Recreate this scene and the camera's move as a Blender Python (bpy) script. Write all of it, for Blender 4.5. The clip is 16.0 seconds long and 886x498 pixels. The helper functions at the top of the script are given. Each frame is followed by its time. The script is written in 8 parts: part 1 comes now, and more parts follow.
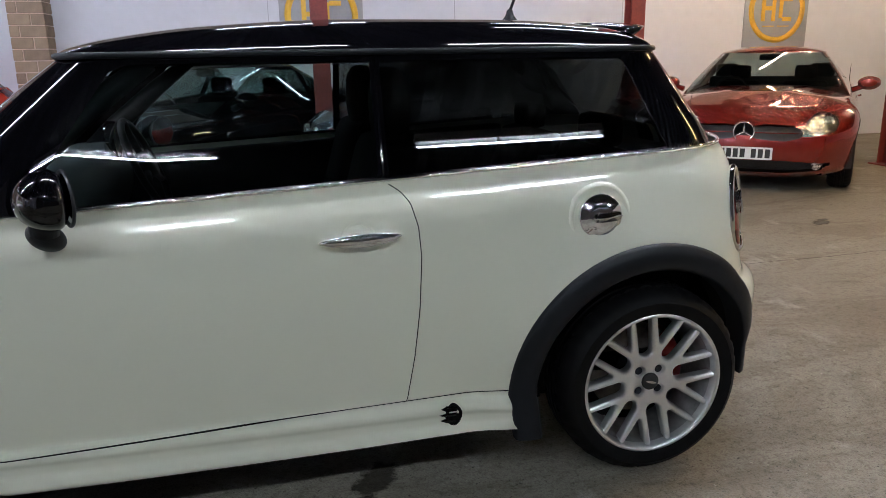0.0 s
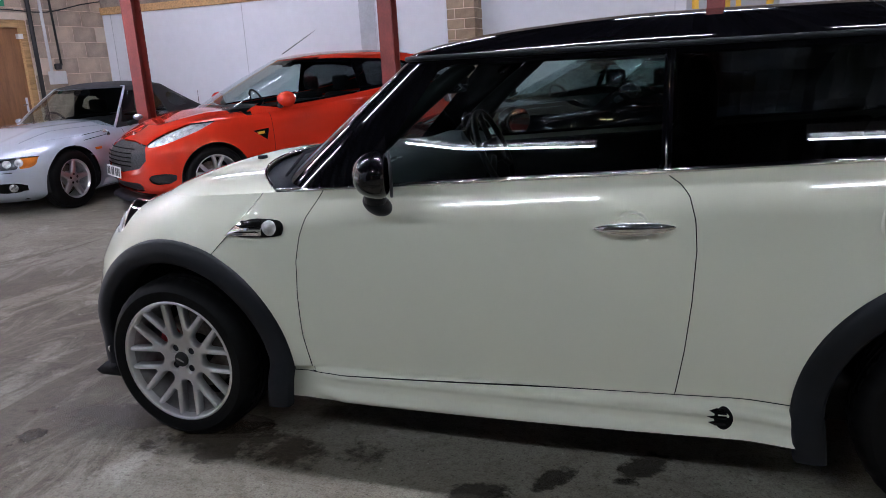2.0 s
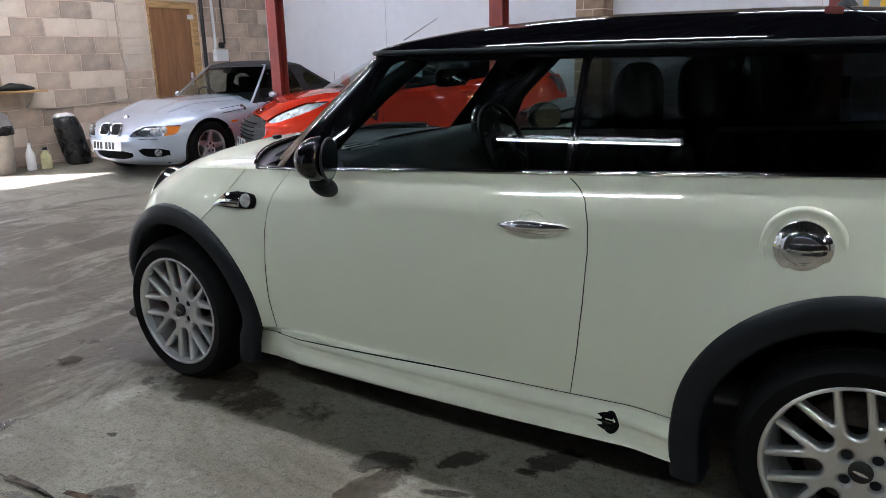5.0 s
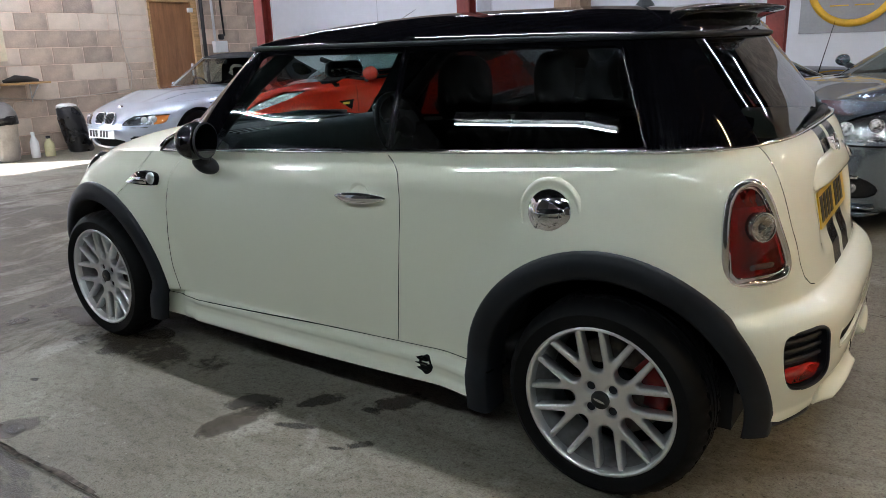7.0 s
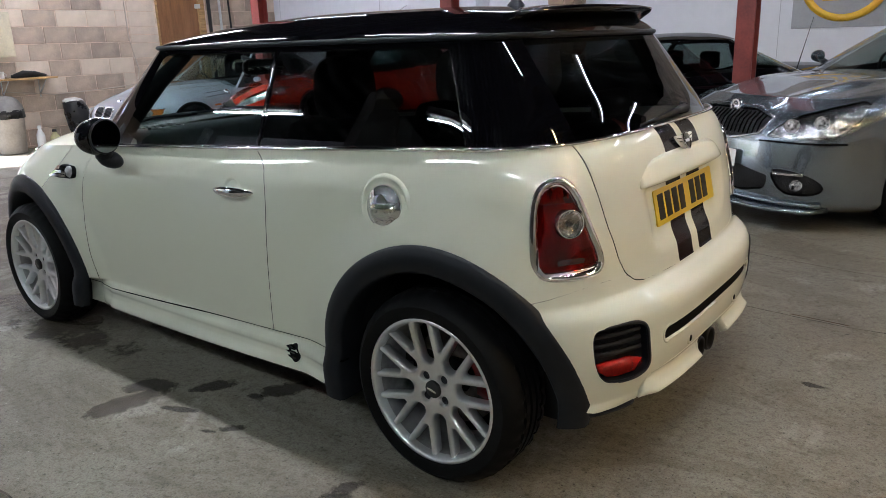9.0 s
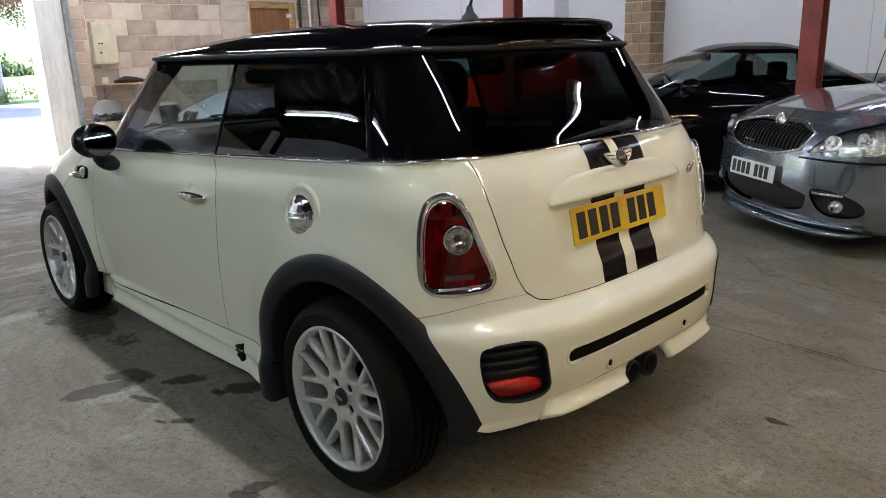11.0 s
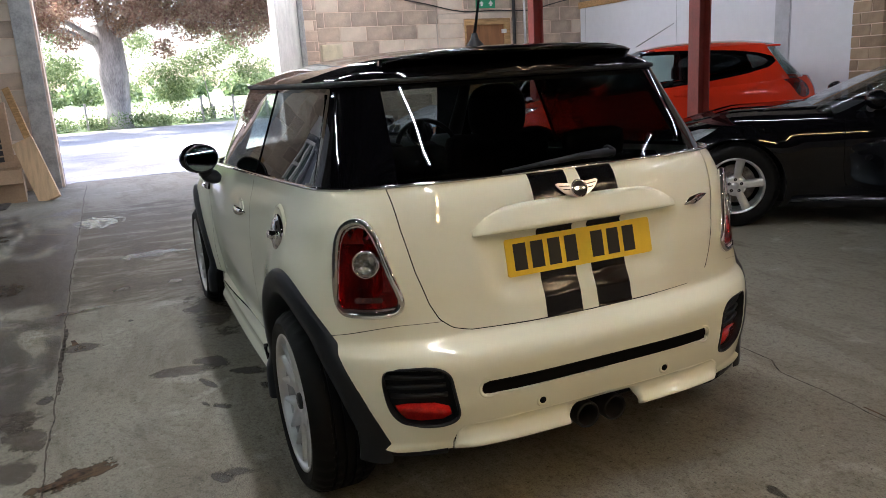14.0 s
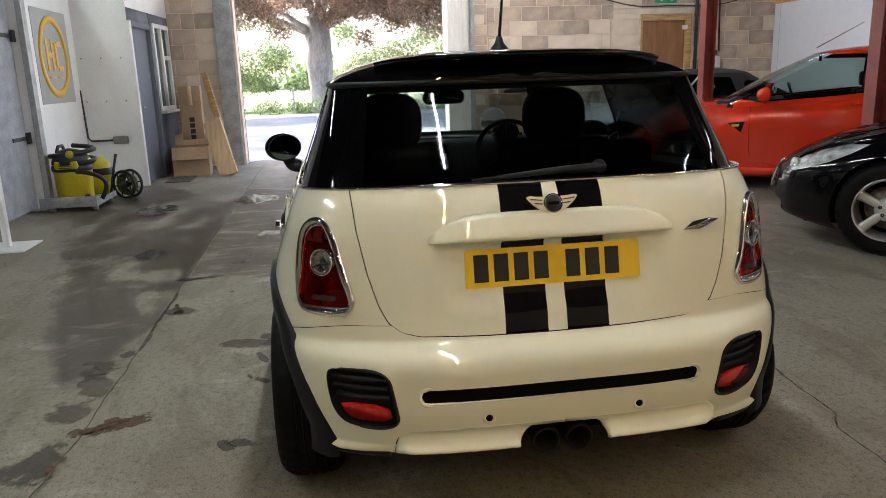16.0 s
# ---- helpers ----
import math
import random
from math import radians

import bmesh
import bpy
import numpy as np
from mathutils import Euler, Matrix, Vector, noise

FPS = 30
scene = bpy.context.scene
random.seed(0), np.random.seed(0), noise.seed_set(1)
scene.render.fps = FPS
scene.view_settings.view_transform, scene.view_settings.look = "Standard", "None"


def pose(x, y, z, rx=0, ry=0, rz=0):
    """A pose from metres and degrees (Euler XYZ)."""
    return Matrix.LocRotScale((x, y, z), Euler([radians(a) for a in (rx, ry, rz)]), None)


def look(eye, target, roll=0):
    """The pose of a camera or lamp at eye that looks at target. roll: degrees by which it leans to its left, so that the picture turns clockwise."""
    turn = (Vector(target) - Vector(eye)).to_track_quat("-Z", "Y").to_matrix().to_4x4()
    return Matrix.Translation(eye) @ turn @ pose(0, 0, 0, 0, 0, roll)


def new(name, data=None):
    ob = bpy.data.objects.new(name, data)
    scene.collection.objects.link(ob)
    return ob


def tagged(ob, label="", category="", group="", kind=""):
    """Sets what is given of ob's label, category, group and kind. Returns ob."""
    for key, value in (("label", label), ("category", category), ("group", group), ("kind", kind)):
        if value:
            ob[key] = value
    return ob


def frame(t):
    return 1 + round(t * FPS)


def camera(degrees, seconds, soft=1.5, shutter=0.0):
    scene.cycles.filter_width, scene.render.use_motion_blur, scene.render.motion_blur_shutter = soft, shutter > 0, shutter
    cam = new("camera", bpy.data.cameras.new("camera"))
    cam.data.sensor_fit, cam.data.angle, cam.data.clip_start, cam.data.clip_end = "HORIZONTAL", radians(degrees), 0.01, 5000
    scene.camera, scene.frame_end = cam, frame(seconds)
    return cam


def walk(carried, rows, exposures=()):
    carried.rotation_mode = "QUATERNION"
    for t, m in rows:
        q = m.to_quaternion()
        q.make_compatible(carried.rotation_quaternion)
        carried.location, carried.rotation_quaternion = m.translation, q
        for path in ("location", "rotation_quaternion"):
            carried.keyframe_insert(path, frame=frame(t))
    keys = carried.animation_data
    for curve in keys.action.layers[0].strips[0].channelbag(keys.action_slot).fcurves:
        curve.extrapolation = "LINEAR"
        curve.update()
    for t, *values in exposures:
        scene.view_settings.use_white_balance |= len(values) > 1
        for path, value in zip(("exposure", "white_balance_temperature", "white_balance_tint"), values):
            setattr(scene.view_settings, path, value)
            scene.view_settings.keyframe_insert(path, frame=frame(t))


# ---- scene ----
# ---------------------------------------------------------------- camera
cam = camera(62.1, 16.0, soft=0.6)
PATH = [
    (0, (0.141, -2.727, 1.286), (0.571, -0.841, 0.778), -0.9),
    (0.5, (0.249, -2.745, 1.307), (0.505, -0.834, 0.773), -1.2),
    (1, (0.382, -2.828, 1.323), (0.357, -0.9, 0.791), -1.8),
    (1.5, (0.463, -2.876, 1.291), (0.128, -0.968, 0.793), -2.4),
    (2, (0.515, -2.851, 1.287), (-0.132, -1.024, 0.794), -3.3),
    (2.5, (0.619, -2.814, 1.291), (-0.275, -1.092, 0.808), -3.2),
    (3, (0.704, -2.792, 1.293), (-0.282, -1.123, 0.801), -2.5),
    (3.5, (0.856, -2.785, 1.289), (-0.166, -1.14, 0.789), -1.8),
    (6, (1.567, -2.607, 1.289), (0.514, -0.988, 0.77), -1.5),
    (6.5, (1.79, -2.608, 1.295), (0.716, -1.006, 0.764), -1.8),
    (7, (1.972, -2.633, 1.295), (0.87, -1.053, 0.759), -1.9),
    (7.5, (2.063, -2.604, 1.279), (0.942, -1.039, 0.739), -1.8),
    (8, (2.207, -2.505, 1.278), (1.075, -0.947, 0.736), -1.8),
    (8.5, (2.329, -2.43, 1.293), (1.185, -0.884, 0.747), -1.9),
    (9, (2.488, -2.362, 1.297), (1.312, -0.84, 0.749), -2.0),
    (11.5, (3.053, -1.859, 1.299), (1.588, -0.599, 0.786), -2.1),
    (12, (3.202, -1.731, 1.308), (1.663, -0.558, 0.803), -2.5),
    (12.5, (3.326, -1.625, 1.31), (1.711, -0.554, 0.816), -2.9),
    (13, (3.401, -1.496, 1.299), (1.722, -0.522, 0.815), -3.3),
    (13.5, (3.467, -1.36, 1.324), (1.724, -0.501, 0.851), -3.9),
    (14, (3.493, -1.252, 1.32), (1.712, -0.473, 0.852), -3.5),
    (14.5, (3.564, -1.076, 1.322), (1.74, -0.399, 0.859), -2.6),
    (15, (3.648, -0.929, 1.33), (1.773, -0.408, 0.868), -2.6),
    (15.5, (3.659, -0.787, 1.315), (1.759, -0.367, 0.854), -2.4),
    (16, (3.661, -0.617, 1.325), (1.736, -0.33, 0.862), -1.9),
]
walk(cam, [(t, look(eye, target, roll)) for t, eye, target, roll in PATH],
     [(0, 2.92, 5700, 23), (1.5, 2.80, 5600, 26), (3.0, 2.64, 5900, 23), (3.5, 2.72, 5850, 20), (7, 2.78, 5750, 17), (9, 2.76, 5800, 18), (12, 2.64, 5950, 16), (14, 2.46, 6000, 18), (15, 2.42, 6050, 18), (16, 2.54, 6250, 15)])

# ---------------------------------------------------------------- world, sun, exposure
world = bpy.data.worlds.new("sky")
scene.world = world
world.use_nodes = True
wn = world.node_tree
wsky = wn.nodes.new("ShaderNodeTexSky")
wsky.sky_type = "NISHITA"
wsky.sun_disc = False
wsky.sun_elevation, wsky.sun_rotation = radians(52), radians(235)
wsky.air_density, wsky.dust_density = 1.0, 2.5
wn.nodes["Background"].inputs["Strength"].default_value = 0.15
wn.links.new(wsky.outputs[0], wn.nodes["Background"].inputs["Color"])
sun_data = bpy.data.lights.new("sun", "SUN")
sun_data.energy, sun_data.angle, sun_data.color = 5.0, radians(0.5), (1.0, 0.95, 0.86)
sun = new("sun", sun_data)
sun.matrix_world = look((-8.6 - 19.5, 1.5 - 15.8, 30.0), (-8.6, 1.5, 0.0))


# ---------------------------------------------------------------- materials
def material(name, base, rough=0.5, metal=0.0, spread=0.12, scale=6.0, bump=0.0, bump_scale=60.0, coat=0.0, emit=0.0,
             fine=40.0, rough_spread=0.1, second=None, stretch=(1, 1, 1), per_piece=0.0, specular=0.5):
    """Principled surface with colour and roughness varied at two scales and a fine relief."""
    m = bpy.data.materials.new(name)
    m.use_nodes = True
    n, l = m.node_tree.nodes, m.node_tree.links
    b = n["Principled BSDF"]
    b.inputs["Metallic"].default_value = metal
    b.inputs["Roughness"].default_value = rough
    b.inputs["Specular IOR Level"].default_value = specular
    b.inputs["Base Color"].default_value = (*base, 1)
    if coat:
        b.inputs["Coat Weight"].default_value = coat
        b.inputs["Coat Roughness"].default_value = 0.015
        b.inputs["Coat IOR"].default_value = 1.62
    if emit:
        b.inputs["Emission Color"].default_value = (*base, 1)
        b.inputs["Emission Strength"].default_value = emit
    if not (spread or bump or per_piece):
        return m
    co = n.new("ShaderNodeTexCoord")
    mp = n.new("ShaderNodeMapping")
    mp.inputs["Scale"].default_value = stretch
    l.new(co.outputs["Object"], mp.inputs["Vector"])

    def noise_node(s, detail=5.0):
        t = n.new("ShaderNodeTexNoise")
        t.inputs["Scale"].default_value = s
        t.inputs["Detail"].default_value = detail
        l.new(mp.outputs[0], t.inputs["Vector"])
        return t

    big, small = noise_node(scale), noise_node(fine, 3.0)
    mix = n.new("ShaderNodeMath")
    mix.operation = "MULTIPLY_ADD"
    l.new(big.outputs["Fac"], mix.inputs[0])
    mix.inputs[1].default_value = 0.65
    half = n.new("ShaderNodeMath")
    half.operation = "MULTIPLY"
    half.inputs[1].default_value = 0.35
    l.new(small.outputs["Fac"], half.inputs[0])
    l.new(half.outputs[0], mix.inputs[2])
    fac = mix.outputs[0]
    if per_piece:
        info = n.new("ShaderNodeObjectInfo")
        piece = n.new("ShaderNodeMath")
        piece.operation = "MULTIPLY_ADD"
        l.new(info.outputs["Random"], piece.inputs[0])
        piece.inputs[1].default_value = per_piece
        l.new(fac, piece.inputs[2])
        fac = piece.outputs[0]
    ramp = n.new("ShaderNodeValToRGB")
    lo = second or tuple(c * (1 - 2.2 * spread) for c in base)
    hi = tuple(min(1, c * (1 + 1.2 * spread)) for c in base)
    ramp.color_ramp.elements[0].position, ramp.color_ramp.elements[1].position = 0.33, 0.62 + per_piece
    ramp.color_ramp.elements[0].color, ramp.color_ramp.elements[1].color = (*lo, 1), (*hi, 1)
    l.new(fac, ramp.inputs[0])
    l.new(ramp.outputs[0], b.inputs["Base Color"])
    if emit:
        l.new(ramp.outputs[0], b.inputs["Emission Color"])
    if rough_spread:
        r = n.new("ShaderNodeMapRange")
        r.inputs["To Min"].default_value = max(0.0, rough - rough_spread)
        r.inputs["To Max"].default_value = min(1.0, rough + rough_spread)
        l.new(big.outputs["Fac"], r.inputs["Value"])
        l.new(r.outputs[0], b.inputs["Roughness"])
    if bump:
        bt = noise_node(bump_scale, 6.0)
        bn = n.new("ShaderNodeBump")
        bn.inputs["Strength"].default_value = bump
        bn.inputs["Distance"].default_value = 0.01
        l.new(bt.outputs["Fac"], bn.inputs["Height"])
        l.new(bn.outputs[0], b.inputs["Normal"])
    return m


def glass(name, tint, gloss_rough=0.0):
    """Thin tinted pane: clear straight through, with a sharp Fresnel reflection."""
    m = bpy.data.materials.new(name)
    m.use_nodes = True
    n, l = m.node_tree.nodes, m.node_tree.links
    n.remove(n["Principled BSDF"])
    tr, gl, mx, lw = (n.new("ShaderNodeBsdfTransparent"), n.new("ShaderNodeBsdfGlossy"), n.new("ShaderNodeMixShader"), n.new("ShaderNodeLayerWeight"))
    tr.inputs["Color"].default_value = (*tint, 1)
    gl.inputs["Color"].default_value = (0.95, 0.97, 1.0, 1)
    gl.inputs["Roughness"].default_value = gloss_rough
    lw.inputs["Blend"].default_value = 0.5
    pw, ma = n.new("ShaderNodeMath"), n.new("ShaderNodeMath")
    pw.operation, ma.operation = "POWER", "MULTIPLY_ADD"
    pw.inputs[1].default_value, ma.inputs[1].default_value, ma.inputs[2].default_value = 5.0, 0.945, 0.055
    l.new(lw.outputs["Facing"], pw.inputs[0])
    l.new(pw.outputs[0], ma.inputs[0])
    l.new(ma.outputs[0], mx.inputs[0])
    l.new(tr.outputs[0], mx.inputs[1])
    l.new(gl.outputs[0], mx.inputs[2])
    l.new(mx.outputs[0], n["Material Output"].inputs["Surface"])
    return m


def paint(name, base, flake=0.0, rough=0.3, coat=1.0):
    return material(name, base, rough=rough, metal=flake, spread=0.03 if flake else 0.0, scale=3.0, fine=900, coat=coat, rough_spread=0.03, specular=0.5 if flake else 0.0)


CREAM = paint("cream_paint", (0.735, 0.735, 0.61))
BLACK_GLOSS = material("gloss_black_paint", (0.002, 0.002, 0.003), rough=0.4, spread=0.05, coat=0.85, rough_spread=0.02, specular=0.0)
STRIPE = material("gloss_black_vinyl", (0.005, 0.005, 0.006), rough=0.12, spread=0.05, specular=0.35, rough_spread=0.03)
PLASTIC = material("grained_black_plastic", (0.008, 0.0095, 0.013), rough=0.48, spread=0.1, scale=4, bump=0.08, bump_scale=500, specular=0.28)
DARK = material("dark_gap", (0.003, 0.003, 0.003), rough=0.9, spread=0, specular=0.1)
UNDER = material("black_underbody", (0.006, 0.006, 0.006), rough=0.85, spread=0.2)
RUBBER = material("tyre_rubber", (0.003, 0.003, 0.0034), rough=0.6, spread=0.2, scale=12, bump=0.1, bump_scale=300, specular=0.16)
ALLOY = material("silver_alloy", (0.74, 0.745, 0.755), rough=0.33, metal=1.0, spread=0.03, scale=9, rough_spread=0.02)
# alloy colour darkened for the shade inside the wheel
BARREL = material("shaded_alloy_barrel", (0.46, 0.46, 0.465), rough=0.36, metal=0.7, spread=0.15, scale=12)
IRON = material("rusty_brake_iron", (0.17, 0.145, 0.125), rough=0.5, metal=0.5, spread=0.3, scale=25)
CALIPER = material("red_caliper_paint", (0.30, 0.012, 0.01), rough=0.4, spread=0.08, coat=0.4)
CHROME = material("chrome", (0.82, 0.82, 0.83), rough=0.06, metal=1.0, spread=0, rough_spread=0)
# mirror tint darkened to stand for the dark hall it reflects
DARK_MIRROR = material("darkened_mirror_glass", (0.32, 0.34, 0.37), rough=0.0, metal=1.0, spread=0, rough_spread=0)
MIRROR = material("mirror_glass", (0.8, 0.82, 0.85), rough=0.0, metal=1.0, spread=0, rough_spread=0)
YELLOW = material("yellow_plate", (0.78, 0.53, 0.02), rough=0.3, spread=0.03, coat=0.5)
WHITE_PLATE = material("white_plate", (0.75, 0.75, 0.74), rough=0.3, spread=0.03, coat=0.5)
BLUE = material("blue_band", (0.01, 0.05, 0.35), rough=0.35, spread=0.05)
INK = material("black_plate_characters", (0.01, 0.01, 0.01), rough=0.45, spread=0.05)
CLEAR = glass("light_tinted_glass", (0.60, 0.70, 0.68))
# tint darkened in place of the dim cabin behind the red coupe's screen
DIM_SCREEN = glass("darkened_windscreen_glass", (0.50, 0.54, 0.50))
DIM_GLASS = glass("tinted_car_glass", (0.30, 0.36, 0.35))
SCREEN = glass("windscreen_glass", (0.72, 0.78, 0.77))
PRIVACY = glass("dark_privacy_glass", (0.11, 0.12, 0.125))
REARGLASS = glass("tinted_rear_glass", (0.33, 0.365, 0.365))
LENS_CLEAR = glass("clear_lens", (0.93, 0.95, 0.96))
RED_GLASS = glass("clear_red_lens", (0.85, 0.045, 0.030))
LENS_BOWL = material("dim_lamp_reflector", (0.42, 0.38, 0.38), rough=0.2, metal=0.9, spread=0.6, scale=16, fine=60, stretch=(1, 1, 0.4), bump=0.8, bump_scale=26, rough_spread=0.08)
LENS_RED = material("red_lens", (0.095, 0.006, 0.004), rough=0.25, spread=0.45, scale=14, fine=90, stretch=(1, 1, 0.35), coat=1.0, specular=0.0)
LENS_DARK = material("smoked_lens", (0.10, 0.045, 0.045), rough=0.15, metal=0.5, spread=0.3, scale=30, fine=150, coat=1.0)
REFLECTOR_RED = material("red_reflector", (0.55, 0.015, 0.012), rough=0.12, spread=0.15, scale=60, fine=200, coat=1.0, bump=0.2, bump_scale=220)
LENS_ORANGE = material("amber_lens", (0.75, 0.22, 0.03), rough=0.1, spread=0.1, coat=1.0)
LAMP_DIM = material("clear_lamp_bowl", (0.42, 0.41, 0.41), rough=0.2, metal=0.6, spread=0.4, scale=40, bump=0.8, bump_scale=70)
LAMP_FACET = material("faceted_lamp_reflector", (0.52, 0.51, 0.50), rough=0.14, metal=0.95, spread=0.35, scale=22, fine=80, bump=0.9, bump_scale=38, rough_spread=0.05)
LAMP_SMOKED = material("smoked_lamp_bowl", (0.13, 0.135, 0.145), rough=0.16, metal=0.7, spread=0.3, scale=9, fine=30, rough_spread=0.05)
LAMP_SILVER = material("lamp_reflector", (0.80, 0.80, 0.80), rough=0.22, metal=0.55, spread=0.25, scale=18, bump=0.7, bump_scale=30)
SEAT = material("black_seat_cloth", (0.003, 0.003, 0.0035), specular=0.1, rough=0.8, spread=0.15, bump=0.2, bump_scale=400)
DASH = material("dark_grained_dashboard", (0.05, 0.057, 0.06), specular=0.3, rough=0.55, spread=0.12)
TRIM = material("dark_cabin_plastic", (0.0045, 0.005, 0.006), specular=0.2, rough=0.6, spread=0.12)
LINING = material("black_headlining", (0.012, 0.012, 0.012), rough=0.9, spread=0.05)
SOFT_TOP = material("black_soft_top_cloth", (0.016, 0.017, 0.02), rough=0.85, spread=0.1, bump=0.2, bump_scale=300)
RED_PAINT = paint("bright_red_paint", (0.62, 0.035, 0.012))
DEEP_RED = paint("metallic_deep_red_paint", (0.22, 0.014, 0.007), flake=0.45, rough=0.26)
BLACK_PAINT = paint("black_car_paint", (0.003, 0.003, 0.004), coat=0.6)
GREY_PAINT = paint("metallic_blue_grey_paint", (0.245, 0.295, 0.34), flake=0.85, rough=0.24)
ICE_PAINT = paint("metallic_ice_blue_paint", (0.46, 0.51, 0.60), flake=0.35, rough=0.34)
import functools

from mathutils import kdtree


# ---------------------------------------------------------------- mesh tools
def surface(bm):
    """The smooth normals of a whole shell, kept for the panels that are cut from it."""
    bm.normal_update()
    tree, normals = kdtree.KDTree(len(bm.verts)), []
    for i, v in enumerate(bm.verts):
        tree.insert(v.co, i)
        normals.append(v.normal.copy())
    tree.balance()
    return tree, normals


def part(name, bm, mat, parent=None, label="", smooth=True, shadow=True, like=None, along=1.0):
    """Links a bmesh as one mesh object, under a thing or a part; like: the shell whose normals it keeps; along: how much of their curve along x stays."""
    me = bpy.data.meshes.new(name)
    bm.normal_update()
    bm.to_mesh(me)
    bm.free()
    me.materials.append(mat)
    if smooth:
        me.shade_smooth()
    if like:
        tree, normals = like
        smooth_normals = []
        for v in me.vertices:
            n = Vector((0, 0, 0))
            for _, i, d in tree.find_n(v.co, 4):
                n += normals[i] / (d + 1e-4)
            n.x *= along
            smooth_normals.append(n.normalized())
        me.normals_split_custom_set_from_vertices(smooth_normals)
    ob = new(name, me)
    ob.parent = parent
    if label:
        ob["label"] = label
    if not shadow:
        ob.visible_shadow = False
    return ob


def thing(name, label, category, at=(0, 0, 0), turn=0.0, group="", kind=""):
    ob = new(name)
    ob.empty_display_size = 0.1
    ob.matrix_world = pose(*at, 0, 0, turn)
    return tagged(ob, label, category, group, kind)


def put_box(bm, x0, x1, y0, y1, z0, z1, bevel=0.0):
    m = Matrix.Translation(((x0 + x1) / 2, (y0 + y1) / 2, (z0 + z1) / 2)) @ Matrix.Diagonal((x1 - x0, y1 - y0, z1 - z0, 1))
    vs = bmesh.ops.create_cube(bm, size=1, matrix=m)["verts"]
    if bevel:
        es = list({e for v in vs for e in v.link_edges})
        bmesh.ops.bevel(bm, geom=es, offset=bevel, segments=2, affect="EDGES", profile=0.6)
    return bm


def box(x0, x1, y0, y1, z0, z1, bevel=0.0):
    return put_box(bmesh.new(), x0, x1, y0, y1, z0, z1, bevel)


def put_tube(bm, points, radius, sides=10, closed=False, cap=True):
    """A round bar along points; radius may be a list."""
    pts = [Vector(p) for p in points]
    n = len(pts)
    rad = radius if isinstance(radius, (list, tuple)) else [radius] * n
    rings, side = [], None
    for i, p in enumerate(pts):
        a, b = pts[i - 1] if (i or closed) else p, pts[(i + 1) % n] if (i < n - 1 or closed) else p
        d = (b - a).normalized()
        if side is None:
            side = d.orthogonal().normalized()
        side = (side - d * side.dot(d)).normalized()
        up = d.cross(side)
        rings.append([bm.verts.new(p + rad[i] * (math.cos(t) * side + math.sin(t) * up)) for t in (2 * math.pi * k / sides for k in range(sides))])
    for i in range(n if closed else n - 1):
        r, s = rings[i], rings[(i + 1) % n]
        for k in range(sides):
            bm.faces.new((r[k], r[(k + 1) % sides], s[(k + 1) % sides], s[k]))
    if cap and not closed:
        bm.faces.new(rings[0][::-1])
        bm.faces.new(rings[-1])
    return bm


def tube(points, radius, sides=10, closed=False):
    return put_tube(bmesh.new(), points, radius, sides, closed)


def lathe(profile, sides=48, axis="y", closed=False):
    """Turns (radius, along) pairs round an axis."""
    bm = bmesh.new()
    rings = []
    for r, a in profile:
        ring = []
        for k in range(sides):
            t = 2 * math.pi * k / sides
            c, s = r * math.cos(t), r * math.sin(t)
            ring.append(bm.verts.new((c, a, s) if axis == "y" else (c, s, a) if axis == "z" else (a, c, s)))
        rings.append(ring)
    for i in range(len(rings) - (0 if closed else 1)):
        p, q = rings[i], rings[(i + 1) % len(rings)]
        for k in range(sides):
            bm.faces.new((p[k], p[(k + 1) % sides], q[(k + 1) % sides], q[k]))
    bmesh.ops.recalc_face_normals(bm, faces=bm.faces)
    return bm


def slab(outline, depth, place, bevel=0.0):
    """A flat outline (u, v) thickened by depth along its third axis, put at the matrix place."""
    bm = bmesh.new()
    lo = [bm.verts.new((u, v, 0)) for u, v in outline]
    hi = [bm.verts.new((u, v, depth)) for u, v in outline]
    n = len(lo)
    bm.faces.new(lo[::-1])
    top = bm.faces.new(hi)
    for i in range(n):
        bm.faces.new((lo[i], lo[(i + 1) % n], hi[(i + 1) % n], hi[i]))
    if bevel:
        bmesh.ops.bevel(bm, geom=list(top.edges), offset=bevel, segments=2, affect="EDGES")
    bmesh.ops.recalc_face_normals(bm, faces=bm.faces)
    bm.transform(place)
    return bm


def rounded(w, h, r, n=6):
    """Rounded rectangle about the origin."""
    out = []
    for cx, cy, a in ((w / 2 - r, h / 2 - r, 0), (-w / 2 + r, h / 2 - r, 90), (-w / 2 + r, -h / 2 + r, 180), (w / 2 - r, -h / 2 + r, 270)):
        out += [(cx + r * math.cos(radians(a + 90 * k / n)), cy + r * math.sin(radians(a + 90 * k / n))) for k in range(n + 1)]
    return out


def disc(r, n=32, ry=None):
    return [(r * math.cos(2 * math.pi * k / n), (ry or r) * math.sin(2 * math.pi * k / n)) for k in range(n)]


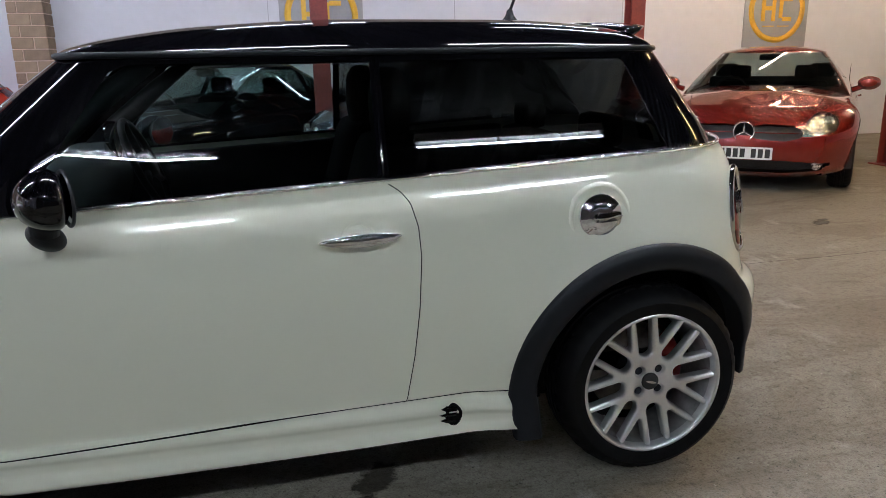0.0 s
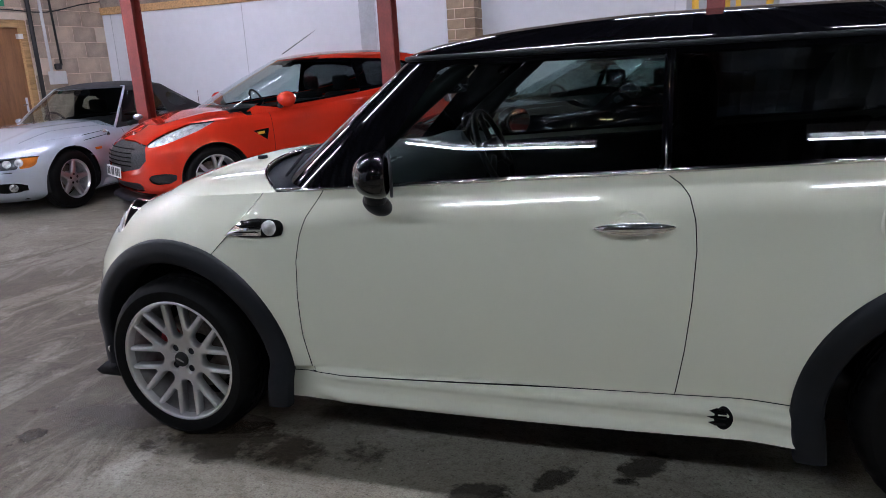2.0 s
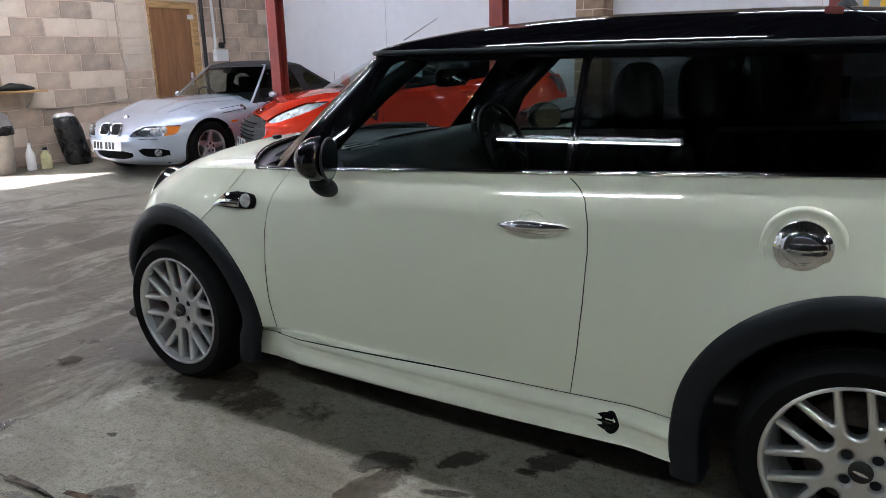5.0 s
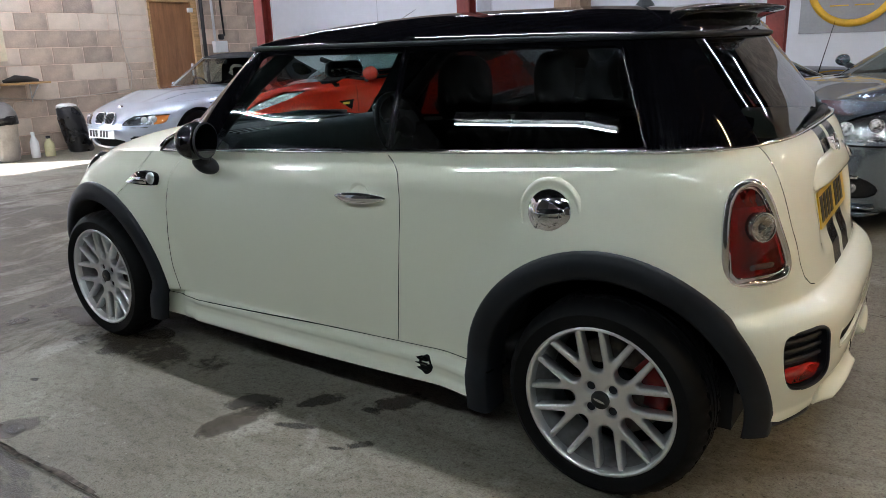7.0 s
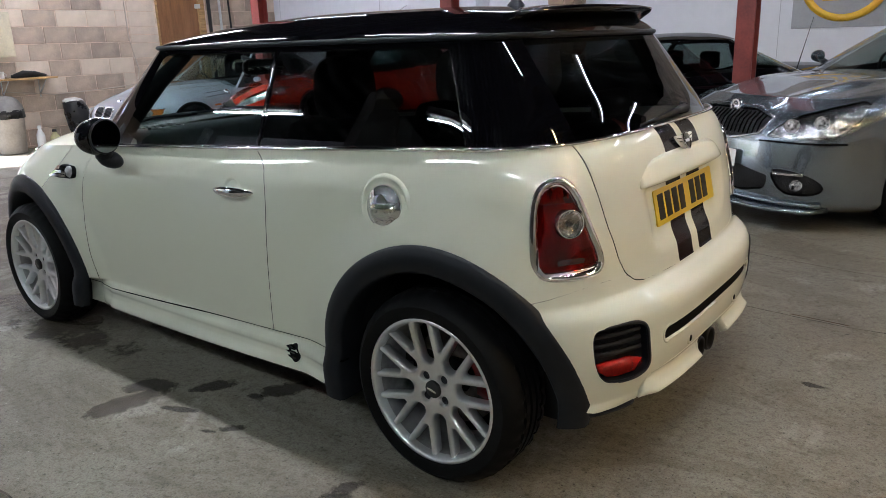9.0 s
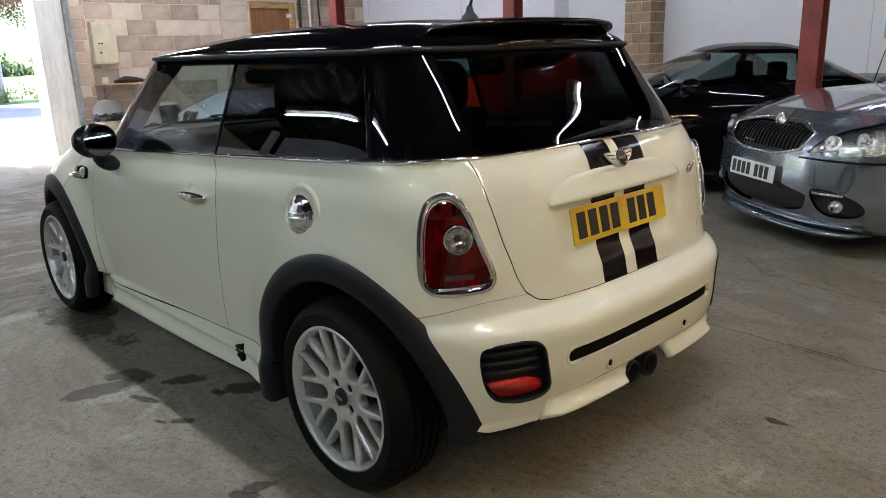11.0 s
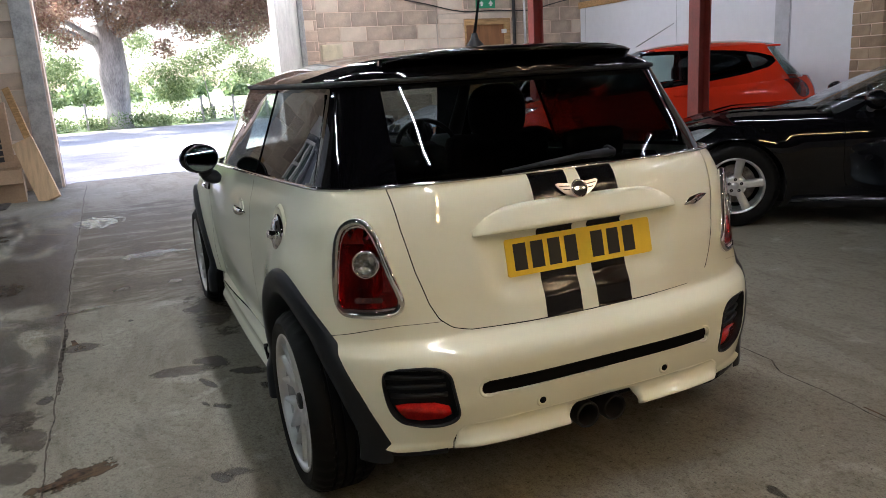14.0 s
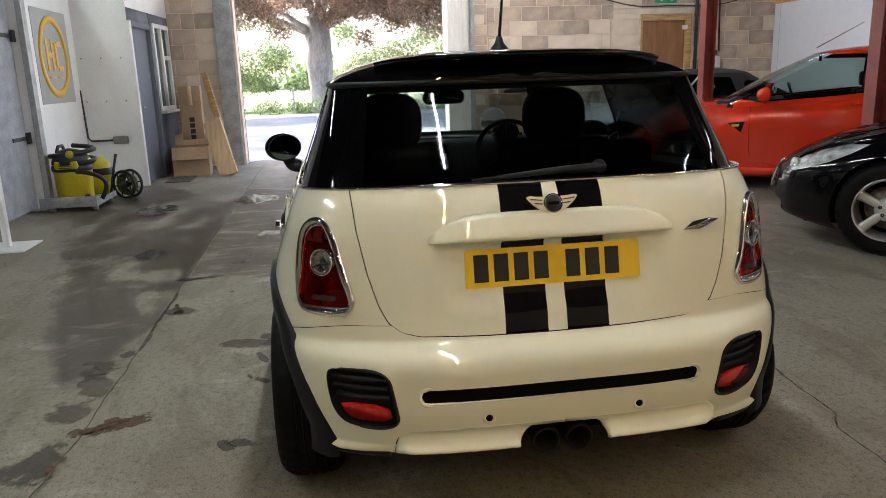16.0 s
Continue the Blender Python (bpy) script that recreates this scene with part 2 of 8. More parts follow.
def curve_through(knots):
    """Smooth shape-keeping curve through (t, value) knots."""
    x, y = np.array(knots, float).T
    d = np.diff(y) / np.diff(x)
    m = np.zeros(len(x))
    m[0], m[-1] = d[0], d[-1]
    for i in range(1, len(x) - 1):
        m[i] = 0 if d[i - 1] * d[i] <= 0 else 2 * d[i - 1] * d[i] / (d[i - 1] + d[i])

    def at(t):
        t = np.clip(np.asarray(t, float), x[0], x[-1])
        i = np.clip(np.searchsorted(x, t, side="right") - 1, 0, len(x) - 2)
        h = x[i + 1] - x[i]
        s = (t - x[i]) / h
        return (2 * s**3 - 3 * s**2 + 1) * y[i] + (s**3 - 2 * s**2 + s) * h * m[i] + (-2 * s**3 + 3 * s**2) * y[i + 1] + (s**3 - s**2) * h * m[i + 1]

    return at


def soften(points, rounds=2):
    """Corner cutting of a closed outline."""
    p = np.array(points, float)
    for _ in range(rounds):
        q = np.roll(p, -1, 0)
        p = np.stack([0.75 * p + 0.25 * q, 0.25 * p + 0.75 * q], 1).reshape(-1, 2)
    return p


def outline_distance(outline):
    """Signed distance to a closed outline, negative inside, for arrays u, v."""
    p = np.array(outline, float)
    q = np.roll(p, -1, 0)

    def at(u, v):
        u, v = np.asarray(u, float)[:, None], np.asarray(v, float)[:, None]
        e = q - p
        wu, wv = u - p[:, 0], v - p[:, 1]
        s = np.clip((wu * e[:, 0] + wv * e[:, 1]) / (e**2).sum(1), 0, 1)
        d = np.sqrt(((wu - s * e[:, 0]) ** 2 + (wv - s * e[:, 1]) ** 2).min(1))
        c1, c2, c3 = v >= p[:, 1], v < q[:, 1], e[:, 0] * wv > e[:, 1] * wu
        odd = ((c1 & c2 & c3) | (~c1 & ~c2 & ~c3)).sum(1) % 2
        return np.where(odd == 1, -d, d)

    return at


def cut(bm, f):
    """Splits the faces of bm along f = 0; f takes an (n, 3) array and gives nan where nothing is to be cut."""
    bm.verts.ensure_lookup_table()
    co = np.array([v.co[:] for v in bm.verts])
    val = f(co)
    val = np.where(np.abs(val) < 2e-4, 0.0, val)
    vals = dict(zip(bm.verts, val.tolist()))
    for e in [e for e in bm.edges if vals[e.verts[0]] * vals[e.verts[1]] < 0]:
        a, b = e.verts
        va, vb = vals[a], vals[b]
        _, v = bmesh.utils.edge_split(e, a, va / (va - vb))
        vals[v] = 0.0
    for face in list(bm.faces):
        zero = [v for v in face.verts if vals[v] == 0.0]
        if len(zero) < 2 or len(zero) == len(face.verts):
            continue
        signs = {vals[v] > 0 for v in face.verts if vals[v] != 0.0 and vals[v] == vals[v]}
        if len(signs) < 2:
            continue
        done = False
        for i in range(len(zero)):
            for j in range(i + 1, len(zero)):
                if not done and not any({zero[i], zero[j]} == set(e.verts) for e in face.edges):
                    try:
                        bmesh.utils.face_split(face, zero[i], zero[j])
                        done = True
                    except ValueError:
                        pass
    return bm


def take(bm, inside):
    """Moves the faces whose middles satisfy inside((n, 3) array) into a bmesh of their own."""
    faces = list(bm.faces)
    if not faces:
        return bmesh.new()
    mid = np.array([f.calc_center_median()[:] for f in faces])
    keep = inside(mid)
    out, made, gone = bmesh.new(), {}, []
    for f, k in zip(faces, keep):
        if k:
            vs = []
            for v in f.verts:
                if v not in made:
                    made[v] = out.verts.new(v.co)
                vs.append(made[v])
            try:
                out.faces.new(vs)
            except ValueError:
                pass
            gone.append(f)
    bmesh.ops.delete(bm, geom=gone, context="FACES")
    out.normal_update()
    return out


def push(bm, d):
    """Moves every vertex along its normal."""
    bm.normal_update()
    shift = [(v, v.normal.copy()) for v in bm.verts]
    for v, n in shift:
        v.co += d * n
    return bm


def rim_wall(bm, d):
    """Gives an open sheet returned edges of depth d, against its normals."""
    bm.normal_update()
    es = [e for e in bm.edges if e.is_boundary]
    normals = {v: v.normal.copy() for e in es for v in e.verts}
    twin = {v: bm.verts.new(v.co - d * n) for v, n in normals.items()}
    for e in es:
        a, b = e.verts
        loop = e.link_loops[0]
        if loop.vert is not a:
            a, b = b, a
        bm.faces.new((b, a, twin[a], twin[b]))
    return bm


def islands(bm):
    """Splits a bmesh into its connected pieces and frees it."""
    out, left = [], set(bm.faces)
    while left:
        todo, group = [left.pop()], []
        while todo:
            f = todo.pop()
            group.append(f)
            for v in f.verts:
                for g in v.link_faces:
                    if g in left:
                        left.remove(g)
                        todo.append(g)
        piece, made = bmesh.new(), {}
        for f in group:
            for v in f.verts:
                if v not in made:
                    made[v] = piece.verts.new(v.co)
            piece.faces.new([made[v] for v in f.verts])
        out.append(piece)
    bm.free()
    return out


# ---------------------------------------------------------------- car shells
def cap_points(n, power):
    t = np.linspace(0, math.pi / 2, n)
    return np.cos(t) ** (2 / power), np.sin(t) ** (2 / power)


def ring(w, front, rear, n_front, n_side, n_rear, bow=0.0):
    """Plan outline: front = (tip, length, power), rear the same; half from the front middle to the rear middle, then mirrored."""
    c, s = cap_points(n_front, front[2])
    fx, fy = front[0] + front[1] * (1 - c), -w * s
    c, s = cap_points(n_rear, rear[2])
    rx, ry = (rear[0] - rear[1] * (1 - c))[::-1], (-w * s)[::-1]
    sx = np.linspace(fx[-1], rx[0], n_side + 2)[1:-1]
    x = np.concatenate([fx, sx, rx])
    y = np.concatenate([fy, np.full(n_side, -w), ry])
    y = y * (1 - bow * (x - 0.1) ** 2)
    return np.concatenate([x, x[-2:0:-1]]), np.concatenate([y, -y[-2:0:-1]])


def stack(levels, widths, fronts, rears, lift, counts=(18, 90, 26), bow=0.012, shape=None):
    """A shell of plan outlines, one over the other. fronts and rears give (tip, length, power) by level, lift the height by level and x."""
    bm = bmesh.new()
    last = None
    for lv in levels:
        x, y = ring(float(widths(lv)), fronts(lv), rears(lv), *counts, bow=bow)
        co = np.stack([x, y, lift(lv, x)], 1)
        if shape:
            co = shape(co)
        now = [bm.verts.new(p) for p in co.tolist()]
        if last:
            for i in range(len(now)):
                j = (i + 1) % len(now)
                bm.faces.new((last[i], last[j], now[j], now[i]))
        last = now
    return bm


def dome(x, y, rise, base, n_across=22, power=2.6, soft=0.85):
    """A crowned sheet over a closed plan outline that is mirrored in y; rise(x) is its height over base(x, w) in the middle."""
    half = len(x) // 2 + 1
    bm = bmesh.new()
    last = None
    for i in range(half):
        w = abs(y[i])
        row = []
        if w < 1e-6:
            v = bm.verts.new((x[i], 0, base(x[i])))
            row = [v] * (n_across + 1)
        else:
            for k in range(n_across + 1):
                s = -math.cos(math.pi * k / n_across)
                z = base(x[i]) + rise(x[i], w) * (1 - abs(s) ** power) ** soft
                row.append(bm.verts.new((x[i], w * s, z)))
        if last:
            for k in range(n_across):
                vs = []
                for v in (last[k], last[k + 1], row[k + 1], row[k]):
                    if v not in vs:
                        vs.append(v)
                if len(vs) > 2:
                    bm.faces.new(vs)
        last = row
    bmesh.ops.recalc_face_normals(bm, faces=bm.faces)
    if sum(f.normal.z for f in bm.faces) < 0:
        bmesh.ops.reverse_faces(bm, faces=bm.faces)
    return bm


@functools.lru_cache(maxsize=None)
def forked_plate(rr, face):
    """The cast face of a wheel: eight forked spokes between deep and short round-ended windows, with four bolt wells."""
    rows, n = np.linspace(0.018, rr - 0.004, 46), 240
    bm = bmesh.new()
    grid = [[bm.verts.new((r * math.sin(a), 0, r * math.cos(a))) for a in (2 * math.pi * j / n for j in range(n))] for r in rows]
    for i in range(len(rows) - 1):
        for j in range(n):
            k = (j + 1) % n
            bm.faces.new((grid[i][j], grid[i + 1][j], grid[i + 1][k], grid[i][k]))

    def slot(c, first, yc, hw, grow):
        r, a = np.hypot(c[:, 0], c[:, 2]), np.degrees(np.arctan2(c[:, 0], c[:, 2]))
        t = np.radians((a - first + 22.5) % 45 - 22.5)
        x, y = np.abs(r * np.sin(t)), r * np.cos(t)
        return np.where(y > yc, x - hw - grow * (y - yc), np.hypot(x, y - yc) - hw)

    def windows(c):
        r = np.hypot(c[:, 0], c[:, 2])
        wells = np.min([np.hypot(c[:, 0] - 0.047 * math.cos(q), c[:, 2] - 0.047 * math.sin(q)) for q in (2 * math.pi * (k + 0.4) / 4 for k in range(4))], 0) - 0.0140
        deep, short = slot(c, 0, 0.106, 0.0232, 0.03), slot(c, 22.5, 0.138, 0.0075, 0.43)
        return np.minimum(np.maximum(np.minimum(deep, short), r - (rr - 0.0135)), wells)

    for level in (0.0, 0.0022, 0.0048, 0.0085):
        cut(bm, lambda c, level=level: windows(c) - level)
    take(bm, lambda c: windows(c) < 0).free()
    co = np.array([v.co[:] for v in bm.verts])
    r = np.hypot(co[:, 0], co[:, 2])
    near = np.clip(1 - windows(co) / 0.0085, 0, 1)
    dish = 0.017 * np.clip((rr - r) / (rr - 0.07), 0, 1) ** 1.3 - 0.002
    for v, y in zip(bm.verts, (face + dish + 0.0065 * near**2).tolist()):
        v.co.y = y
    bmesh.ops.recalc_face_normals(bm, faces=bm.faces)
    if sum(f.normal.y for f in bm.faces) > 0:
        bmesh.ops.reverse_faces(bm, faces=bm.faces)
    es = [e for e in bm.edges if e.is_boundary]
    twin = {v: bm.verts.new(v.co + Vector((0, 0.026, 0))) for v in {v for e in es for v in e.verts}}
    for e in es:
        p, q = e.verts
        if e.link_loops[0].vert is not p:
            p, q = q, p
        bm.faces.new((q, p, twin[p], twin[q]))
    return bm


def road_wheel(parent, x, y, r_tyre, r_rim, width, style, z=None, side=-1, caliper=None, turn=0.0):
    """tyre > , rim > , disc; side -1: its face looks to -y."""
    z = r_tyre if z is None else z
    place = pose(x, y, z) @ (Matrix.Identity(4) if side < 0 else pose(0, 0, 0, 0, 0, 180)) @ pose(0, 0, 0, 0, turn, 0)
    h = width / 2
    wheel = new("wheel")
    wheel.empty_display_size = 0.1
    wheel.parent = parent
    wheel.matrix_local = place
    rr = r_rim
    prof = [(rr - 0.012, h - 0.01), (rr + 0.01, h), (rr + 0.5 * (r_tyre - rr), h + 0.004), (r_tyre - 0.022, h - 0.006), (r_tyre - 0.006, h - 0.028),
            (r_tyre, h - 0.055)]
    for g in (-0.045, -0.015, 0.015, 0.045):
        prof += [(r_tyre, -g + 0.006), (r_tyre - 0.008, -g + 0.005), (r_tyre - 0.008, -g - 0.005), (r_tyre, -g - 0.006)] if width > 0.17 else []
    full = prof[:6] + sorted(prof[6:], key=lambda p: -p[1]) + [(r, -a) for r, a in prof[:6][::-1]]
    tyre = lathe(full, 144)
    for v in tyre.verts:
        r = math.hypot(v.co.x, v.co.z)
        k = round((math.degrees(math.atan2(v.co.z, v.co.x)) + 9 * abs(v.co.y) / h) / 2.5)
        if r > r_tyre - 0.012 and abs(v.co.y) > h - 0.07 and k % 4 == 0:
            v.co.x *= 1 - 0.007 / r
            v.co.z *= 1 - 0.007 / r
    tyre_ob = part("tyre", tyre, RUBBER, wheel)
    tyre_ob.data.set_sharp_from_angle(angle=radians(40))
    barrel = lathe([(rr + 0.004, -h + 0.012), (rr - 0.001, -h + 0.002), (rr - 0.009, -h + 0.003), (rr - 0.013, -h + 0.012), (rr - 0.018, -h + 0.03)], 64)
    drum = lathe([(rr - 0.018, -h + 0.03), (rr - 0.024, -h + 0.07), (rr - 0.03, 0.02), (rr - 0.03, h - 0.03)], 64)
    # black plate behind the spokes stands in for shade in the wheel
    back = lathe([(rr - 0.031, h - 0.032), (0.05, h - 0.032), (0.03, h - 0.06)], 64)
    face = -h + 0.016
    hub_r = 0.046 if style == "cross" else 0.062

    def spoke(a0, r0, a1, r1, w0, w1, d0, d1, bm, straight=False):
        """A bar from angle a0, radius r0 to a1, r1, its front face d deep."""
        p = []
        n = 6
        for k in range(n + 1):
            u = k / n
            a, r = radians(a0 + (a1 - a0) * u**1.15), r0 + (r1 - r0) * u
            w, d = w0 + (w1 - w0) * u, d0 + (d1 - d0) * u
            c = Vector((r * math.sin(a), 0, r * math.cos(a)))
            if straight:
                e0, e1 = radians(a0), radians(a1)
                c = Vector((r0 * math.sin(e0), 0, r0 * math.cos(e0))).lerp(Vector((r1 * math.sin(e1), 0, r1 * math.cos(e1))), u)
                a = (e0 + 3 * e1) / 4
            t = Vector((math.cos(a), 0, -math.sin(a)))
            p.append([bm.verts.new(c + t * w * s + Vector((0, d + dd, 0))) for s, dd in ((-1, 0.035), (-1, 0.006), (-0.55, 0), (0.55, 0), (1, 0.006), (1, 0.035))])
        for k in range(n):
            for j in range(6):
                bm.faces.new((p[k][j], p[k][(j + 1) % 6], p[k + 1][(j + 1) % 6], p[k + 1][j]))

    rim_ob = part("rim", barrel, ALLOY, wheel)
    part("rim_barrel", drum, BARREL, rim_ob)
    part("hub_back", back, DARK, wheel)
    spokes = bmesh.new()
    if style == "cross":
        spokes.free()
        spokes = forked_plate(rr, face).copy()
    elif style == "five":
        for k in range(5):
            spoke(72 * k, 0.04, 72 * k, rr - 0.012, 0.026, 0.034, face + 0.012, face + 0.002, spokes)
    elif style == "star":
        for k in range(5):
            spoke(72 * k, 0.04, 72 * k, rr - 0.012, 0.036, 0.022, face + 0.014, face + 0.004, spokes)
    else:
        for k in range(5):
            for s in (-1, 1):
                spoke(72 * k + 6 * s, 0.045, 72 * k + 14 * s, rr - 0.012, 0.016, 0.017, face + 0.012, face + 0.002, spokes)
    if style != "cross":
        bmesh.ops.recalc_face_normals(spokes, faces=spokes.faces)
    hub = lathe([(0.0, face + 0.012), (0.045, face + 0.010), (hub_r, face + 0.013), (hub_r + 0.016, face + 0.018), (hub_r + 0.022, face + 0.034), (hub_r + 0.018, face + 0.1)], 40)
    part("spokes", spokes, ALLOY, rim_ob)
    if style == "cross":
        hub.free()
    else:
        part("hub", hub, ALLOY, rim_ob)
    cap = lathe([(0, face + 0.004), (0.024, face + 0.005), (0.0275, face + 0.009), (0.0275, face + 0.02)], 32)
    part("centre_cap", cap, INK if style == "cross" else ALLOY, rim_ob, "black centre cap" if style == "cross" else "")
    nuts = 4 if style == "cross" else 5
    for k in range(nuts):
        a = 2 * math.pi * (k + 0.4) / nuts
        c = (0.047 * math.cos(a), 0.047 * math.sin(a))
        deep = 0.016 if style == "cross" else 0.0
        b = lathe([(0.0, face + 0.011 + deep), (0.008, face + 0.009 + deep), (0.0125, face + 0.0085 + deep), (0.0135, face + 0.02 + deep)], 16)
        b.transform(Matrix.Translation((c[0], 0, c[1])))
        part("wheel_bolt", b, PLASTIC, rim_ob, smooth=False)
    if style == "cross":
        part("cap_mark", slab(disc(0.018, 24, 0.004), 0.001, Matrix.Translation((0, face + 0.0035, 0)) @ pose(0, 0, 0, 90, 25, 0)), CHROME, rim_ob, "silver emblem on the cap", smooth=False)
    brake = lathe([(0.06, 0.035), (0.15, 0.035), (0.152, 0.045), (0.15, 0.057), (0.06, 0.057)], 48)
    part("brake_disc", brake, IRON, wheel)
    if caliper:
        a0 = caliper
        bm = bmesh.new()
        rows = []
        for k in range(9):
            a = radians(a0 - 32 + 8 * k)
            rows.append([bm.verts.new((r * math.cos(a), yy, r * math.sin(a))) for r, yy in ((0.10, 0.012), (0.155, 0.008), (0.163, 0.03), (0.163, 0.075), (0.10, 0.075))])
        for k in range(8):
            for j in range(5):
                bm.faces.new((rows[k][j], rows[k][(j + 1) % 5], rows[k + 1][(j + 1) % 5], rows[k + 1][j]))
        bm.faces.new(rows[0])
        bm.faces.new(rows[-1][::-1])
        bmesh.ops.recalc_face_normals(bm, faces=bm.faces)
        part("brake_caliper", bm, CALIPER, wheel, "red painted brake caliper")
    return wheel


def number_plate(parent, place, mat, w=0.52, h=0.111, band=False, groups=(4, 3)):
    """A plate with plain bars in place of its characters."""
    plate = part("number_plate", slab(rounded(w, h, 0.008), 0.006, place, 0.001), mat, parent, "number plate with plain black bars", smooth=False)
    x = -0.235 if not band else -0.19
    for g in groups:
        for _ in range(g):
            part("character_bar", slab([(x, -0.0395), (x + 0.042, -0.0395), (x + 0.042, 0.0395), (x, 0.0395)], 0.0015, place @ Matrix.Translation((0, 0, 0.006))), INK, plate, smooth=False)
            x += 0.0588
        x += 0.036
    if band:
        part("band", slab([(-0.257, -0.05), (-0.215, -0.05), (-0.215, 0.05), (-0.257, 0.05)], 0.001, place @ Matrix.Translation((0, 0, 0.006))), BLUE, plate, "blue band", smooth=False)
    return plate


# ---------------------------------------------------------------- the hall
WEST, NORTH, SOUTH, EAST, ROOF = -8.6, 7.15, -3.85, 13.0, 3.55
DOOR_S, DOOR_N, DOOR_TOP = -1.95, 1.40, 3.05


def concrete():
    """Worn hall floor: trowel sweeps, grime, tyre dirt in the driving lane, grit and pitting."""
    m = material("worn_concrete", (0.262, 0.248, 0.200), rough=0.62, spread=0.10, scale=0.7, fine=220, bump=0.45, bump_scale=150, rough_spread=0.15)
    n, l = m.node_tree.nodes, m.node_tree.links
    b = n["Principled BSDF"]
    old = b.inputs["Base Color"].links[0].from_socket
    co = next(x for x in n if x.type == "TEX_COORD")

    def blotch(scale, lo, hi, stretch=(1, 1, 1), detail=6.0, distortion=0.6, rough=0.6):
        mp = n.new("ShaderNodeMapping")
        mp.inputs["Scale"].default_value = stretch
        mp.inputs["Location"].default_value = (scale * 1.7, scale * 0.9, 0.0)
        l.new(co.outputs["Object"], mp.inputs["Vector"])
        t = n.new("ShaderNodeTexNoise")
        t.inputs["Scale"].default_value, t.inputs["Detail"].default_value, t.inputs["Distortion"].default_value, t.inputs["Roughness"].default_value = scale, detail, distortion, rough
        l.new(mp.outputs[0], t.inputs["Vector"])
        r = n.new("ShaderNodeMapRange")
        r.inputs["From Min"].default_value, r.inputs["From Max"].default_value = lo, hi
        l.new(t.outputs["Fac"], r.inputs["Value"])
        return r.outputs[0]

    def times(a, c):
        k = n.new("ShaderNodeMath")
        k.operation = "MULTIPLY"
        l.new(a, k.inputs[0])
        if isinstance(c, float):
            k.inputs[1].default_value = c
        else:
            l.new(c, k.inputs[1])
        return k.outputs[0]

    def tint(sock, fac, colour, amount, blend="MULTIPLY"):
        mx = n.new("ShaderNodeMix")
        mx.data_type, mx.blend_type = "RGBA", blend
        l.new(times(fac, amount), mx.inputs["Factor"])
        l.new(sock, mx.inputs["A"])
        mx.inputs["B"].default_value = (*colour, 1)
        return mx.outputs["Result"]

    # south of the slab joint the floor is soaked and brown as far as the car; the lane west of the car is streaked
    sep = n.new("ShaderNodeSeparateXYZ")
    l.new(co.outputs["Object"], sep.inputs[0])

    def ramp(axis, lo, hi):
        r = n.new("ShaderNodeMapRange")
        r.interpolation_type = "SMOOTHSTEP"
        r.inputs["From Min"].default_value, r.inputs["From Max"].default_value = lo, hi
        l.new(sep.outputs[axis] if isinstance(axis, str) else axis, r.inputs["Value"])
        return r.outputs[0]

    def add(a, c):
        k = n.new("ShaderNodeMath")
        k.operation = "ADD"
        l.new(a, k.inputs[0])
        if isinstance(c, float):
            k.inputs[1].default_value = c
        else:
            l.new(c, k.inputs[1])
        return k.outputs[0]

    def film(noise_sock, mask, level, soft):
        r = n.new("ShaderNodeMapRange")
        r.inputs["From Min"].default_value, r.inputs["From Max"].default_value = level, level + soft
        l.new(add(noise_sock, times(mask, 0.30)), r.inputs["Value"])
        return r.outputs[0]

    lane = times(ramp("X", -1.15, -1.5), ramp("X", -7.4, -5.2))
    slant = add(sep.outputs["Y"], times(sep.outputs["X"], -0.28))
    soaked = film(blotch(1.9, 0.0, 1.0, (0.75, 1.1, 1), 12.0, 0.7, 0.66), times(times(ramp("Y", -1.63, -1.68), ramp("X", 1.1, -0.6)), times(ramp(slant, -2.35, -1.95), ramp("X", -6.9, -5.6))), 0.735, 0.06)
    streaked = film(blotch(1.7, 0.0, 1.0, (1.5, 0.58, 1), 12.0, 0.9, 0.70), times(lane, times(ramp("Y", 3.0, 0.4), ramp("Y", -1.68, -1.63))), 0.71, 0.09)
    c = tint(old, blotch(0.45, 0.42, 0.62, (1, 1, 1), 4.0), (0.74, 0.70, 0.64), 0.55)
    c = tint(c, blotch(1.6, 0.50, 0.58, (0.5, 1.2, 1), 12.0, 1.2, 0.68), (0.66, 0.61, 0.55), 0.60)
    c = tint(c, streaked, (0.37, 0.285, 0.205), 0.82)
    c = tint(c, soaked, (0.20, 0.155, 0.115), 0.95)
    c = tint(c, blotch(5.0, 0.54, 0.66, (0.6, 1.1, 1), 12.0, 0.8, 0.72), (0.55, 0.50, 0.45), 0.55)
    c = tint(c, blotch(3.1, 0.57, 0.66, (1.1, 0.7, 1), 12.0, 0.5, 0.70), (0.62, 0.60, 0.56), 0.22, "SCREEN")
    c = tint(c, blotch(34.0, 0.50, 0.68, (1, 1, 1), 5.0, 0.0, 0.7), (0.40, 0.36, 0.32), 0.70)
    c = tint(c, blotch(120.0, 0.48, 0.62, (1, 1, 1), 3.0, 0.0, 0.7), (0.50, 0.47, 0.43), 0.60)
    c = tint(c, blotch(75.0, 0.64, 0.70, (1, 1, 1), 2.0, 0.0), (0.20, 0.18, 0.16), 0.80)
    c = tint(c, blotch(18.0, 0.69, 0.73, (1, 1, 1), 4.0, 0.4), (0.18, 0.16, 0.14), 0.80)
    c = tint(c, blotch(48.0, 0.68, 0.74, (1, 1, 1), 3.0, 0.0), (0.60, 0.58, 0.52), 0.50, "MIX")
